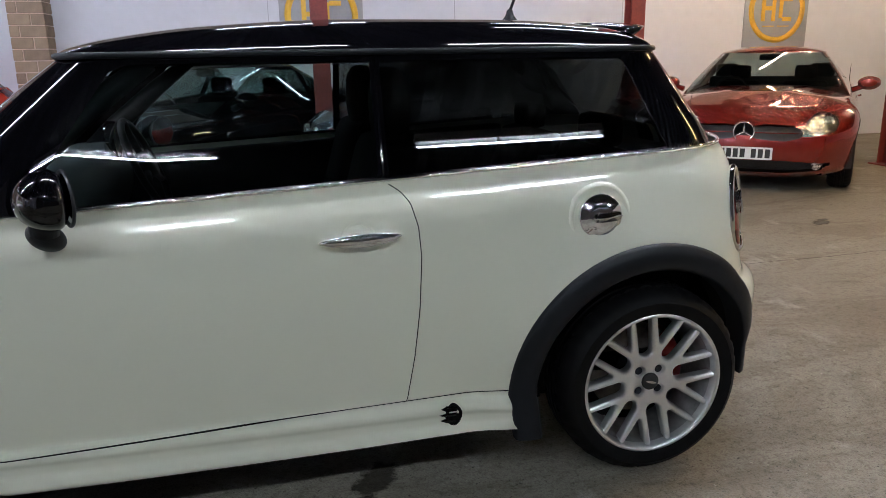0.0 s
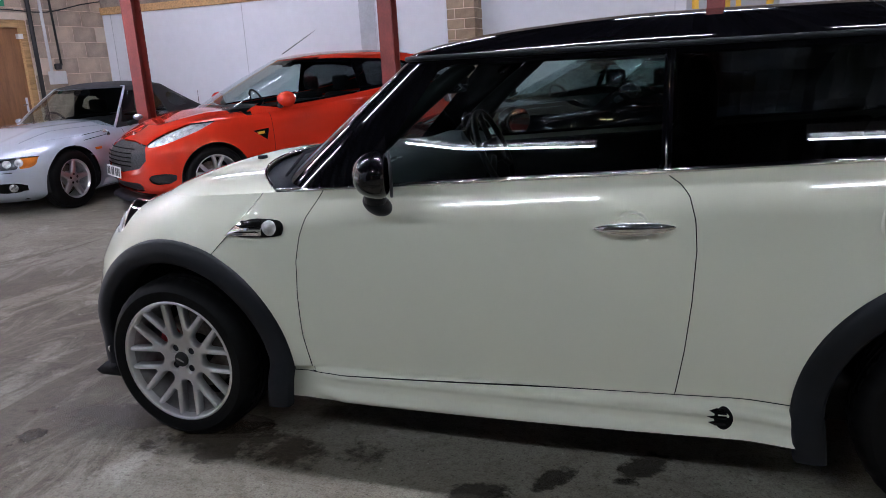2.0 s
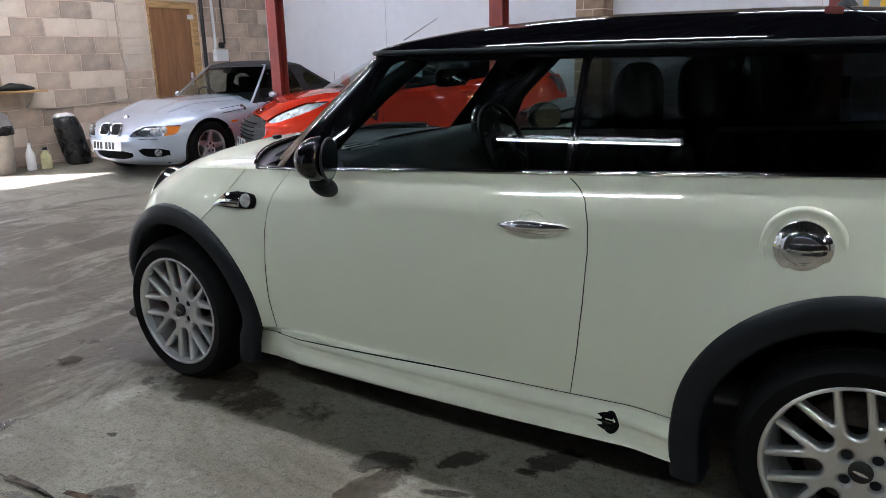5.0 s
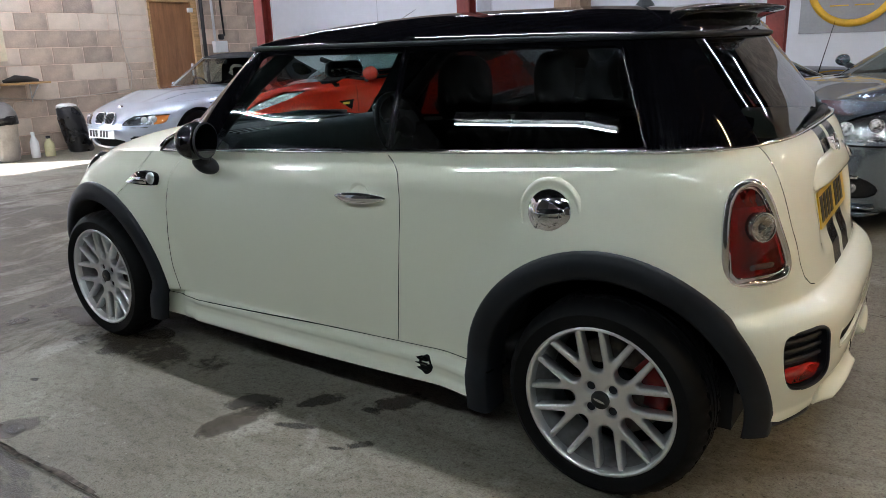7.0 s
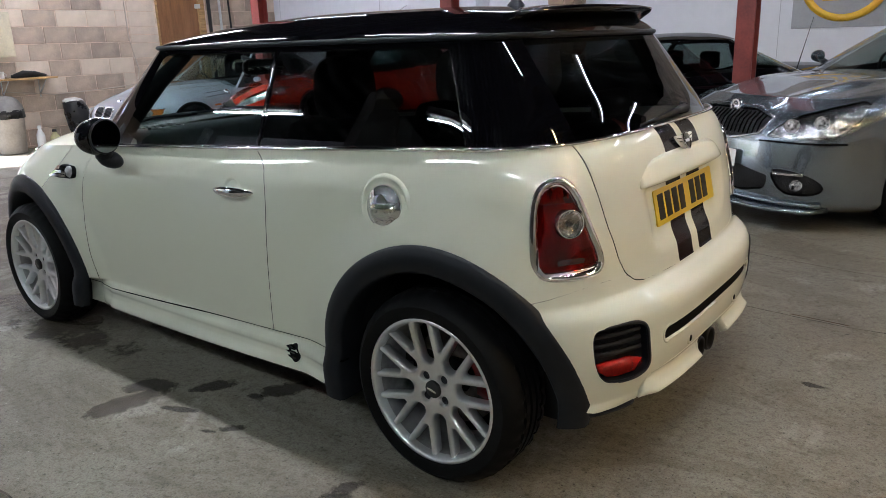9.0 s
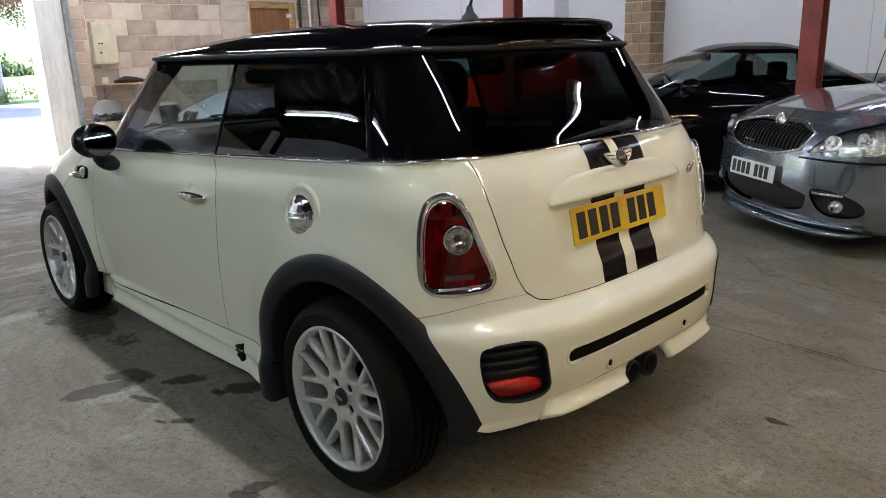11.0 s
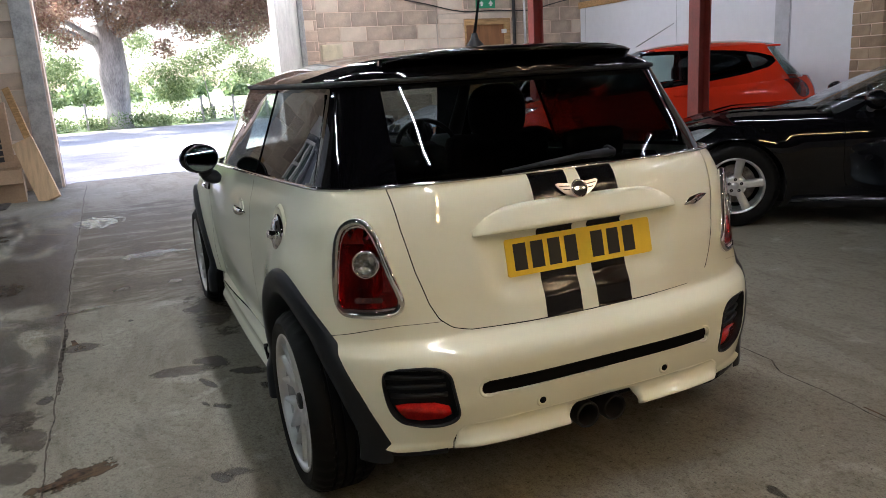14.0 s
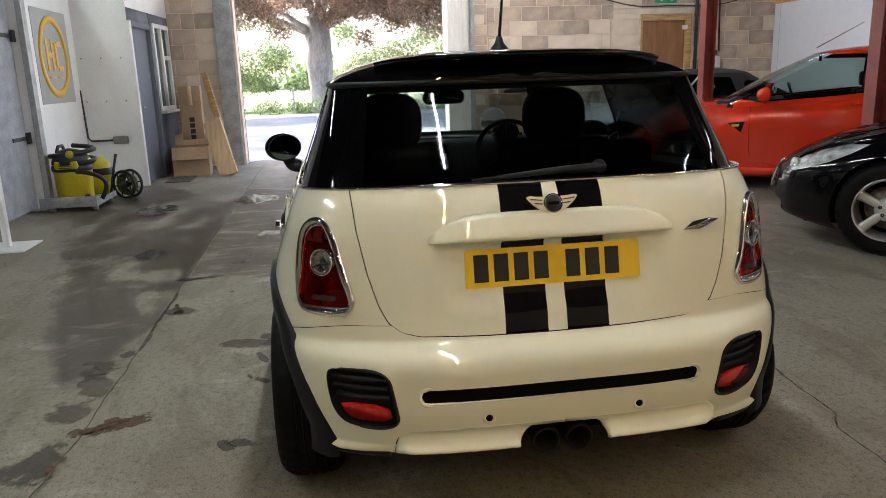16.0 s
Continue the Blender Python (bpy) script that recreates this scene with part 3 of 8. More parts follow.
    l.new(c, b.inputs["Base Color"])
    # soaked parts shine a little
    dry = b.inputs["Roughness"].links[0].from_socket
    wet = n.new("ShaderNodeMix")
    l.new(soaked, wet.inputs["Factor"])
    l.new(dry, wet.inputs["A"])
    wet.inputs["B"].default_value = 0.36
    l.new(wet.outputs["Result"], b.inputs["Roughness"])
    return m


FLOOR = concrete()


def mark(name, base, rough, strength, edge=2.2, ragged=1.5, scale=4.0):
    """A soaked-in mark on the floor that fades out raggedly towards the rim of its unit disc."""
    m = material(name, base, rough=rough, spread=0.3, scale=5, fine=70, rough_spread=min(rough, 0.12), bump=0.15 if rough > 0.1 else 0.0, bump_scale=120)
    n, l = m.node_tree.nodes, m.node_tree.links
    co = next(x for x in n if x.type == "TEX_COORD")
    g = n.new("ShaderNodeNewGeometry")
    length = n.new("ShaderNodeVectorMath")
    length.operation = "LENGTH"
    l.new(co.outputs["Object"], length.inputs[0])
    t = n.new("ShaderNodeTexNoise")
    t.inputs["Scale"].default_value, t.inputs["Detail"].default_value, t.inputs["Roughness"].default_value = scale, 8.0, 0.62
    l.new(g.outputs["Position"], t.inputs["Vector"])

    def math_node(op, a, b):
        k = n.new("ShaderNodeMath")
        k.operation = op
        for i, v in enumerate((a, b)):
            if isinstance(v, (int, float)):
                k.inputs[i].default_value = v
            else:
                l.new(v, k.inputs[i])
        return k.outputs[0]

    v = math_node("SUBTRACT", 0.78, length.outputs["Value"])
    v = math_node("ADD", v, math_node("MULTIPLY", math_node("SUBTRACT", t.outputs["Fac"], 0.5), ragged * 2))
    v = math_node("ADD", v, math_node("MULTIPLY", math_node("MINIMUM", math_node("SUBTRACT", 0.82, length.outputs["Value"]), 0.0), 7.0))
    v = math_node("MULTIPLY", v, edge * 2)
    v = math_node("MULTIPLY", math_node("MINIMUM", math_node("MAXIMUM", v, 0.0), 1.0), strength)
    tr, mx = n.new("ShaderNodeBsdfTransparent"), n.new("ShaderNodeMixShader")
    l.new(v, mx.inputs[0])
    l.new(tr.outputs[0], mx.inputs[1])
    l.new(n["Principled BSDF"].outputs[0], mx.inputs[2])
    l.new(mx.outputs[0], n["Material Output"].inputs["Surface"])
    return m


WET = mark("damp_stained_concrete", (0.082, 0.060, 0.042), 0.36, 0.62, edge=1.3, ragged=2.1, scale=5.0)
OIL = mark("oil_soaked_concrete", (0.050, 0.042, 0.033), 0.45, 0.74, edge=1.4, ragged=1.5, scale=9)
RUSTY = mark("rust_brown_dirt_on_concrete", (0.10, 0.062, 0.032), 0.8, 0.85, edge=2.4, ragged=1.6, scale=12)
PUDDLE = mark("standing_water", (0.030, 0.026, 0.022), 0.11, 0.80, edge=2.2, ragged=3.0, scale=10)
WHITE_WALL = material("white_painted_boards", (0.66, 0.68, 0.73), rough=0.6, spread=0.025, scale=0.8, fine=10, bump=0.05, bump_scale=6)
GREY_STRIP = material("grey_strip", (0.42, 0.44, 0.48), rough=0.6, spread=0.06)
BLOCK = material("concrete_block", (0.54, 0.43, 0.335), rough=0.85, spread=0.14, scale=5, fine=70, bump=0.5, bump_scale=90, per_piece=0.26, second=(0.25, 0.205, 0.17))
PALE_BLOCK = material("pale_concrete_block", (0.68, 0.58, 0.48), rough=0.85, spread=0.10, scale=5, fine=70, bump=0.4, bump_scale=90, per_piece=0.2)
MORTAR = material("mortar", (0.70, 0.55, 0.43), rough=0.9, spread=0.12, scale=8, fine=90, bump=0.3, bump_scale=120)
BRICK = material("buff_brick", (0.36, 0.27, 0.18), rough=0.85, spread=0.15, scale=9, fine=90, bump=0.5, bump_scale=120, per_piece=0.3, second=(0.20, 0.14, 0.10))
RED_STEEL = material("red_oxide_steel", (0.20, 0.030, 0.022), rough=0.5, spread=0.15, scale=4, fine=60, bump=0.06, bump_scale=80)
GREY_STEEL = material("galvanised_steel", (0.40, 0.41, 0.42), rough=0.5, metal=0.6, spread=0.15, scale=7)
TIMBER = material("sawn_timber", (0.48, 0.30, 0.13), rough=0.7, spread=0.2, scale=4, stretch=(12, 1, 12), fine=50)
DOOR_WOOD = material("brown_flush_door", (0.27, 0.125, 0.05), rough=0.5, spread=0.15, scale=3, stretch=(6, 6, 0.7), coat=0.15)
CARDBOARD = material("brown_cardboard", (0.36, 0.245, 0.155), rough=0.85, spread=0.10, scale=3)
PLY = material("pale_board", (0.60, 0.42, 0.25), rough=0.65, spread=0.1, scale=3, stretch=(1, 8, 1))
# near-black instead of grey, so that the roof's reflections stay dim
CEILING = material("darkened_roof_sheet", (0.010, 0.0097, 0.0093), rough=0.8, spread=0.15, scale=2, specular=0.05)
CABIN_WHITE = material("white_cladding", (0.74, 0.75, 0.75), rough=0.45, spread=0.05, scale=2)
CABIN_GREY = material("grey_render_panel", (0.32, 0.34, 0.39), rough=0.7, spread=0.12, scale=8, fine=40, bump=0.1, bump_scale=30)
TUBE_LIGHT = material("white_fluorescent_tube", (0.97, 1.0, 0.94), spread=0, emit=40.9)
WARM_TUBE = material("warm_fluorescent_tube", (1.0, 0.69, 0.29), spread=0, emit=48.4)
SIGN_GREY = material("grey_sign_board", (0.33, 0.34, 0.36), rough=0.5, spread=0.04)
SIGN_GOLD = material("gold_sign", (0.75, 0.45, 0.03), rough=0.4, spread=0.06)


def structure(name, bm, mat, label, smooth=False):
    return tagged(part(name, bm, mat, smooth=smooth), label, kind="structure")


structure("floor", box(WEST - 0.4, EAST, SOUTH - 6, NORTH + 0.3, -0.2, 0.0), FLOOR, "worn stained concrete floor")
structure("wall_north", box(WEST - 0.3, EAST + 0.3, NORTH, NORTH + 0.25, 0.0, ROOF), WHITE_WALL, "white painted board wall")
structure("wall_east", box(EAST, EAST + 0.25, SOUTH - 6, NORTH, 0.0, ROOF), WHITE_WALL, "plain white end wall")
# unseen walls, coloured dark so that window reflections stay dim
BACK_WALL = material("darkened_back_wall", (0.05, 0.047, 0.045), rough=0.8, spread=0.2)
structure("wall_south", box(-2.75, -2.6, SOUTH - 6.0, SOUTH + 0.05, 0.0, ROOF), BACK_WALL, "unseen end of the grey door bay, darkened to dim reflections")
# west wall with the vehicle doorway and the fire door opening
FD_S, FD_N, FD_TOP = 4.71, 5.62, 2.185
ww = bmesh.new()
put_box(ww, WEST - 0.30, WEST - 0.006, DOOR_N, FD_S, 0.0, ROOF)
put_box(ww, WEST - 0.30, WEST - 0.006, FD_S, FD_N, FD_TOP, ROOF)
put_box(ww, WEST - 0.30, WEST - 0.006, FD_N, NORTH, 0.0, ROOF)
put_box(ww, WEST - 0.30, WEST - 0.006, DOOR_S, DOOR_N, DOOR_TOP, ROOF)
put_box(ww, WEST - 0.30, WEST - 0.006, -6.5, DOOR_S, 0.0, ROOF)
wall_west = structure("wall_west", ww, MORTAR, "concrete block wall with mortar joints")
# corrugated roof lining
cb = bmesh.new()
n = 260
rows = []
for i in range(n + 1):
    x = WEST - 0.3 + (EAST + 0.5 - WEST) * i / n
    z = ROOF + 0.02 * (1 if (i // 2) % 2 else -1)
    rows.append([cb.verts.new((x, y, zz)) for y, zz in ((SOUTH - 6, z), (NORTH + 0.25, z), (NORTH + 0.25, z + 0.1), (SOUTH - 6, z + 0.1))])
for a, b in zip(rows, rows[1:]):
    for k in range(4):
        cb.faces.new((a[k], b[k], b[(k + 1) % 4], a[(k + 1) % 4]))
structure("ceiling", cb, CEILING, "ribbed roof sheeting, darkened to keep its reflections dim")
structure("wall_back", box(WEST - 0.3, EAST, SOUTH - 6.25, SOUTH - 6, 0, ROOF), BACK_WALL, "unseen back wall, darkened to dim reflections")

# red steel columns
for x in (-5.62, -2.48, 0.63, 3.75, 7.0):
    bm = bmesh.new()
    put_box(bm, x - 0.075, x + 0.075, 4.26, 4.274, 0.0, ROOF)
    put_box(bm, x - 0.075, x + 0.075, 4.396, 4.41, 0.0, ROOF)
    put_box(bm, x - 0.005, x + 0.005, 4.274, 4.396, 0.0, ROOF)
    put_box(bm, x - 0.14, x + 0.14, 4.20, 4.47, 0.0, 0.015)
    tagged(part("steel_column", bm, RED_STEEL, smooth=False), "red oxide painted steel column", "column", "roof columns", "structure")

# fluorescent fittings: rows over the cars, a brighter row in the side bay
COOL_TUBE = material("cool_fluorescent_tube", (0.95, 0.98, 1.0), spread=0, emit=9.9)
BAY_TUBE = material("new_fluorescent_tube", (0.91, 1.0, 0.89), spread=0, emit=73.2)
# added fill: unseen tubes in place of daylight bounced in at the doorway
WEST_TUBE = material("fill_fluorescent_tube", (1.0, 0.97, 0.92), spread=0, emit=38.4)
# added fill: unseen warm tubes that brighten the east end of the hall
EAST_TUBE = material("warm_fill_tube", (1.0, 0.71, 0.37), spread=0, emit=31.0)
FITTING = material("grey_light_fitting", (0.05, 0.05, 0.05), rough=0.6, spread=0.1)
for y, slope, xs, tube_m in ((-4.05, 0, (-4.8, -1.2, 2.15, 5.5), BAY_TUBE), (-0.18, 0, (-5.2, -2.9, -0.3, 2.0), TUBE_LIGHT), (-0.18, 0, (4.6, 7.4), WARM_TUBE), (1.9, 0, (-7.3,), WEST_TUBE), (3.3, 0, (-6.4,), WEST_TUBE), (3.3, 0, (3.0,), COOL_TUBE), (3.3, 0, (6.2,), EAST_TUBE), (5.6, 0, (-6.0, -2.8, 0.4, 3.6), COOL_TUBE), (5.6, 0, (6.8, 10.0), EAST_TUBE)):
    for x in xs:
        lamp = thing("strip_light", "slim single-tube fluorescent strip light on the roof, some added as fill", "light", (x, y + slope * x, ROOF - 0.16), math.degrees(math.atan(slope)), group="strip lights")
        part("housing", box(-0.87, 0.87, -0.05, 0.05, 0.05, 0.14, 0.006), FITTING, lamp)
        part("tube", tube([(-0.85, 0, 0.02), (0.85, 0, 0.02)], 0.0057 if tube_m is BAY_TUBE else 0.013, 10), tube_m, lamp)


# ---------------------------------------------------------------- the cream hatchback
HUB_X, HUB_Z = 1.2335, 0.295
WIDTH = curve_through([(.15, .735), (.168, .775), (.182, .805), (.195, .814), (.212, .808), (.232, .797), (.250, .796), (.266, .802), (.278, .800), (.288, .789), (.298, .773), (.33, .776), (.40, .785), (.50, .795), (.60, .80), (.70, .798), (.78, .79), (.82, .784), (.846, .7765), (.87, .7668), (.90, .7525), (.934, .7352)])
REAR = curve_through([(.15, 1.64), (.19, 1.70), (.25, 1.755), (.33, 1.785), (.42, 1.80), (.50, 1.80), (.525, 1.795), (.545, 1.780), (.558, 1.756), (.570, 1.728), (.60, 1.718), (.64, 1.710), (.70, 1.702), (.76, 1.688), (.83, 1.672), (.88, 1.655), (.915, 1.635), (.934, 1.615)])
FRONT = curve_through([(.15, -1.75), (.25, -1.86), (.45, -1.91), (.60, -1.91), (.70, -1.88), (.78, -1.82), (.85, -1.72), (.90, -1.60), (.934, -1.50)])
G_WIDTH = curve_through([(.934, .729), (1.0, .706), (1.1, .671), (1.2, .636), (1.29, .605), (1.302, .600)])
G_REAR = curve_through([(.934, 1.604), (1.0, 1.572), (1.1, 1.51), (1.2, 1.446), (1.302, 1.375)])
G_FRONT = curve_through([(.934, -1.00), (1.302, -.455)])
G_CAP = curve_through([(.934, .50), (1.302, .22)])


F_POW = curve_through([(.15, 3.8), (.40, 3.6), (.60, 3.0), (.75, 2.7), (.934, 2.7)])


def roof_tuck(x):
    """How much the side glass leans further in towards the front, at the roof's edge."""
    return np.clip(0.388 * (0.368 - 0.049 * np.asarray(x, float)) - 0.129, -0.007, 0.017)


def lean_in(co):
    x, y, z = co.T
    t = np.clip((z - 0.934 - 0.049 * x) / (0.368 - 0.049 * x), 0, 1)
    return np.stack([x, y - np.sign(y) * roof_tuck(x) * t * np.clip(np.abs(y) / 0.5, 0, 1), z], 1)


def belt(x):
    return 0.934 + 0.049 * x


def low_lift(lv, x):
    return lv + 0.049 * x * max(0.0, (lv - 0.45) / 0.484)


def high_lift(lv, x):
    return lv + 0.049 * x * (1.302 - lv) / 0.368


def swell(co):
    """Flares over the wheels and the hollow for the number plate."""
    x, y, z = co.T
    for hx, amt in ((HUB_X, 0.034), (-HUB_X, 0.046)):
        r = np.hypot(x - hx, z - HUB_Z)
        g = np.clip((0.60 - r) / 0.2, 0, 1)
        y = y + np.sign(y) * amt * g * g * (3 - 2 * g) * np.clip(np.abs(y) / 0.7, 0, 1) ** 4
    g = np.clip((-0.60 - x) / 0.14, 0, 1) * (z < 0.299) * (np.abs(y) > 0.766)
    y = y - np.sign(y) * g * (np.abs(y) - 0.766)
    inside = np.hypot(np.clip(np.abs(y) - 0.255 - 0.12 * (z - 0.69), 0, 9), np.clip(0.734 - z, 0, 9))
    a = np.clip((0.088 - inside) / 0.075, 0, 1)
    a = a * a * (3 - 2 * a) * np.clip((0.862 - z) / 0.012, 0, 1) * (x > 1.4)
    x = x - 0.0175 * a
    return np.stack([x, y, z], 1)


def side_y(x, z):
    """The body side's half width at a place."""
    lv = z - 0.049 * x * max(0.0, (z - 0.45) / 0.484)
    rx = float(REAR(lv))
    w = float(WIDTH(lv))
    if x > 1.2:
        w *= max(0.0, 1 - ((x - 1.2) / (rx - 1.2)) ** 3.6) ** (1 / 3.6) if x < rx else 0.0
    if x < -1.0:
        fx = float(FRONT(lv))
        p = float(F_POW(lv))
        w *= max(0.0, 1 - ((-1.0 - x) / (-1.0 - fx)) ** p) ** (1 / p) if x > fx else 0.0
    w *= 1 - 0.012 * (x - 0.1) ** 2
    return float(-swell(np.array([[x, -w, z]]))[0, 1])


def rear_x(y, z):
    """How far back the body reaches at a place."""
    lv = z - 0.049 * 1.7 * max(0.0, (z - 0.45) / 0.484)
    r, w = float(REAR(lv)), float(WIDTH(lv))
    return 1.2 + (r - 1.2) * max(0.0, 1 - min(1.0, abs(y) / (0.970 * w)) ** 3.6) ** (1 / 3.6)


def side_slab(outline, depth, sink, s):
    """A slab that hugs the body side: sunk by sink, proud by depth - sink."""
    bm = slab(outline, depth, Matrix.Identity(4), min(0.003, depth / 4))
    for v in bm.verts:
        x, z, d = v.co
        v.co = (x, s * (side_y(x, z) - sink + d), z)
    bmesh.ops.recalc_face_normals(bm, faces=bm.faces)
    return bm


def build_hatchback():
    car = thing("hatchback_car", "cream three-door hatchback with black roof and twin black tail stripes", "car")
    lv = np.unique(np.concatenate([np.linspace(.15, .30, 31), np.linspace(.30, .54, 30), np.linspace(.54, .62, 14), np.linspace(.62, .934, 40)]))
    low = stack(lv, WIDTH, lambda l: (float(FRONT(l)), -1.0 - float(FRONT(l)), float(F_POW(l))), lambda l: (float(REAR(l)), float(REAR(l)) - 1.2, 3.6), low_lift, (26, 110, 64), shape=swell)
    low_like = surface(low)

    # wheel openings
    for hx in (HUB_X, -HUB_X):
        f = lambda c, hx=hx: np.where((np.abs(c[:, 0] - hx) < 0.6) & (np.abs(c[:, 1]) > 0.35), np.hypot(c[:, 0] - hx, c[:, 2] - HUB_Z) - 0.40, np.nan)
        cut(low, f)
        take(low, lambda c: np.nan_to_num(f(c), nan=1.0) < 0).free()

    def seam(f, half=0.0015):
        """Cuts out a narrow strip along f = 0 and sinks it."""
        cut(low, lambda c: f(c) - half)
        cut(low, lambda c: f(c) + half)
        strip = take(low, lambda c: np.abs(np.nan_to_num(f(c), nan=1.0)) < half)
        push(strip, -0.010)
        for line in islands(strip):
            part("shut_line", line, DARK, car, smooth=False)

    # doors
    door_line = [(-.690, .20), (-.714, .279), (-.733, .42), (-.738, .56), (-.733, .672), (-.715, .76), (-.692, .818), (-.655, .872), (-.60, .97), (0, 1.1), (.415, 1.1), (.438, .95), (.475, .925), (.499, .894), (.516, .83), (.521, .749), (.512, .6), (.495, .45), (.472, .309), (.455, .20)]
    dd = outline_distance(door_line)
    side_only = lambda f: (lambda c: np.where((np.abs(c[:, 1]) > 0.55) & (c[:, 0] < 1.0) & (c[:, 0] > -1.2), f(c), np.nan))
    sill = lambda c: c[:, 2] - (0.2935 + 0.026 * c[:, 0])
    door_f = lambda c: np.maximum(dd(c[:, 0], c[:, 2]), -sill(c))
    seam(side_only(door_f))
    doors = take(low, lambda c: (door_f(c) < 0) & (np.abs(c[:, 1]) > 0.55))
    left = take(doors, lambda c: c[:, 1] < 0)
    door_l = part("door", left, CREAM, car, like=low_like)
    door_r = part("door", doors, CREAM, car, like=low_like)
    # sill line, wing line
    seam(lambda c: np.where((np.abs(c[:, 1]) > 0.55) & (np.abs(c[:, 0]) < 0.86), sill(c), np.nan), 0.0016)
    sills = take(low, lambda c: (np.abs(c[:, 0]) < 0.9) & (sill(c) < 0) & (np.abs(c[:, 1]) > 0.55))
    under = lambda c: c[:, 2] - (0.188 + 0.020 * c[:, 0])
    cut(sills, under)
    take(sills, lambda c: under(c) < 0).free()
    sl = take(sills, lambda c: c[:, 1] < 0)
    part("sill", sl, CREAM, car, "moulded cream side skirt", like=low_like)
    part("sill", sills, CREAM, car, like=low_like)
    wing = lambda c: np.where((np.abs(c[:, 1]) > 0.5) & (c[:, 0] < -0.78) & (c[:, 0] > -1.12) & (c[:, 2] > 0.66), (c[:, 0] + 1.062) * 0.74 - (c[:, 2] - 0.672) * 0.67 + 1.2 * np.clip(c[:, 0] + 0.93, 0, 1) ** 2, np.nan)
    seam(wing, 0.0016)

    # tailgate, rear bumper
    gate = outline_distance([(-.572, 1.2), (-.568, 1.0), (-.558, .90), (-.535, .78), (-.508, .69), (-.485, .645), (-.45, .617), (-.40, .605), (-.2, .598), (0, .596), (.2, .598), (.40, .605), (.45, .617), (.485, .645), (.508, .69), (.535, .78), (.558, .90), (.568, 1.0), (.572, 1.2)])
    rear_only = lambda f: (lambda c: np.where(c[:, 0] > 1.42, f(c), np.nan))
    seam(rear_only(lambda c: gate(c[:, 1], c[:, 2])))
    tailgate = take(low, lambda c: (c[:, 0] > 1.42) & (gate(c[:, 1], c[:, 2]) < 0))
    bump = lambda c: np.where((c[:, 0] > 1.45) & (gate(c[:, 1], c[:, 2]) > 0), c[:, 2] - (0.637 - 0.034 * np.clip((np.abs(c[:, 1]) - 0.58) / 0.20, 0, 1) ** 1.5), np.nan)
    seam(bump, 0.0015)
    bumper = take(low, lambda c: (c[:, 0] > 1.45) & (np.nan_to_num(bump(c), nan=1.0) < 0))

    # stripes on the tailgate
    for s in (-1, 1):
        st = lambda c, s=s: np.where(c[:, 0] > 1.4, np.abs(s * c[:, 1] - 0.088 + 0.004 * (c[:, 2] - 0.6) / 0.4) - 0.066, np.nan)
        cut(tailgate, st)
    stripe = take(tailgate, lambda c: np.abs(np.abs(c[:, 1]) - 0.088 + 0.004 * (c[:, 2] - 0.6) / 0.4) < 0.066)
    right = take(stripe, lambda c: c[:, 1] > 0)
    gate_ob = part("tailgate", tailgate, CREAM, car, like=low_like)
    part("stripe", stripe, STRIPE, gate_ob, "black tailgate stripe", like=low_like)
    part("stripe", right, STRIPE, gate_ob, "black tailgate stripe", like=low_like)

    # bumper openings: two lamp pods and the long slot
    pod = outline_distance(soften([(-.670, .480), (-.666, .524), (-.64, .530), (-.50, .531), (-.484, .44), (-.468, .354), (-.61, .352), (-.655, .395)], 2))
    slot = outline_distance(rounded(0.82, 0.042, 0.020, 6))
    pods = lambda c: np.where(c[:, 0] > 1.5, pod(-np.abs(c[:, 1]), c[:, 2]), np.nan)
    slots = lambda c: np.where(c[:, 0] > 1.7, slot(c[:, 1], c[:, 2] - 0.452), np.nan)
    for f, depth in ((pods, 0.05), (slots, 0.04)):
        cut(bumper, f)
        hole = take(bumper, lambda c: np.nan_to_num(f(c), nan=1.0) < 0)
        lip = hole.copy()
        push(hole, -depth * 0.6)
        face_sheet = list(lip.faces)
        side = rim_wall(lip, depth)
        bmesh.ops.delete(side, geom=face_sheet, context="FACES")
        if f is pods:
            for v in side.verts:
                v.co.y -= math.copysign(0.012 * (abs(v.co.y) - 0.566), v.co.y)
                v.co.z -= 0.015 * (v.co.z - 0.445)
                v.co.x += 0.0012
        if f is pods:
            for s in (-1, 1):
                h = take(hole, lambda c: c[:, 1] * s > 0)
                p = part("lamp_pod", h, PLASTIC, car, "black slatted pod with red reflector")
                me = bmesh.new()
                for k in range(3):
                    z0 = 0.500 - 0.028 * k
                    pts = [(rear_x(yy, z0) - 0.020, s * yy, z0) for yy in np.linspace(0.506 - 0.004 * k, 0.656 - 0.008 * k, 9)]
                    slat = tube(pts, 0.0075, 8)
                    part("slat", slat, PLASTIC, p)
                me.free()
                pts = soften([(.500, .420), (.488, .372), (.600, .368), (.626, .395), (.634, .420)], 1)
                rf = slab([(a * s, b) for a, b in (pts if s > 0 else pts[::-1])], 0.02, Matrix(((0, 0, 1, 1.703), (1, 0, 0, 0), (0, 1, 0, 0), (0, 0, 0, 1))))
                for v in rf.verts:
                    v.co.x += rear_x(v.co.y, v.co.z) - 1.703 - 0.032
                part("reflector", rf, REFLECTOR_RED, p, "red reflector")
        else:
            part("bumper_slot", push(hole, depth * 0.36), DARK, car, "black grille slot")
        if f is pods:
            for s in (-1, 1):
                part("pod_surround", take(side, lambda c: c[:, 1] * s > 0), PLASTIC, car)
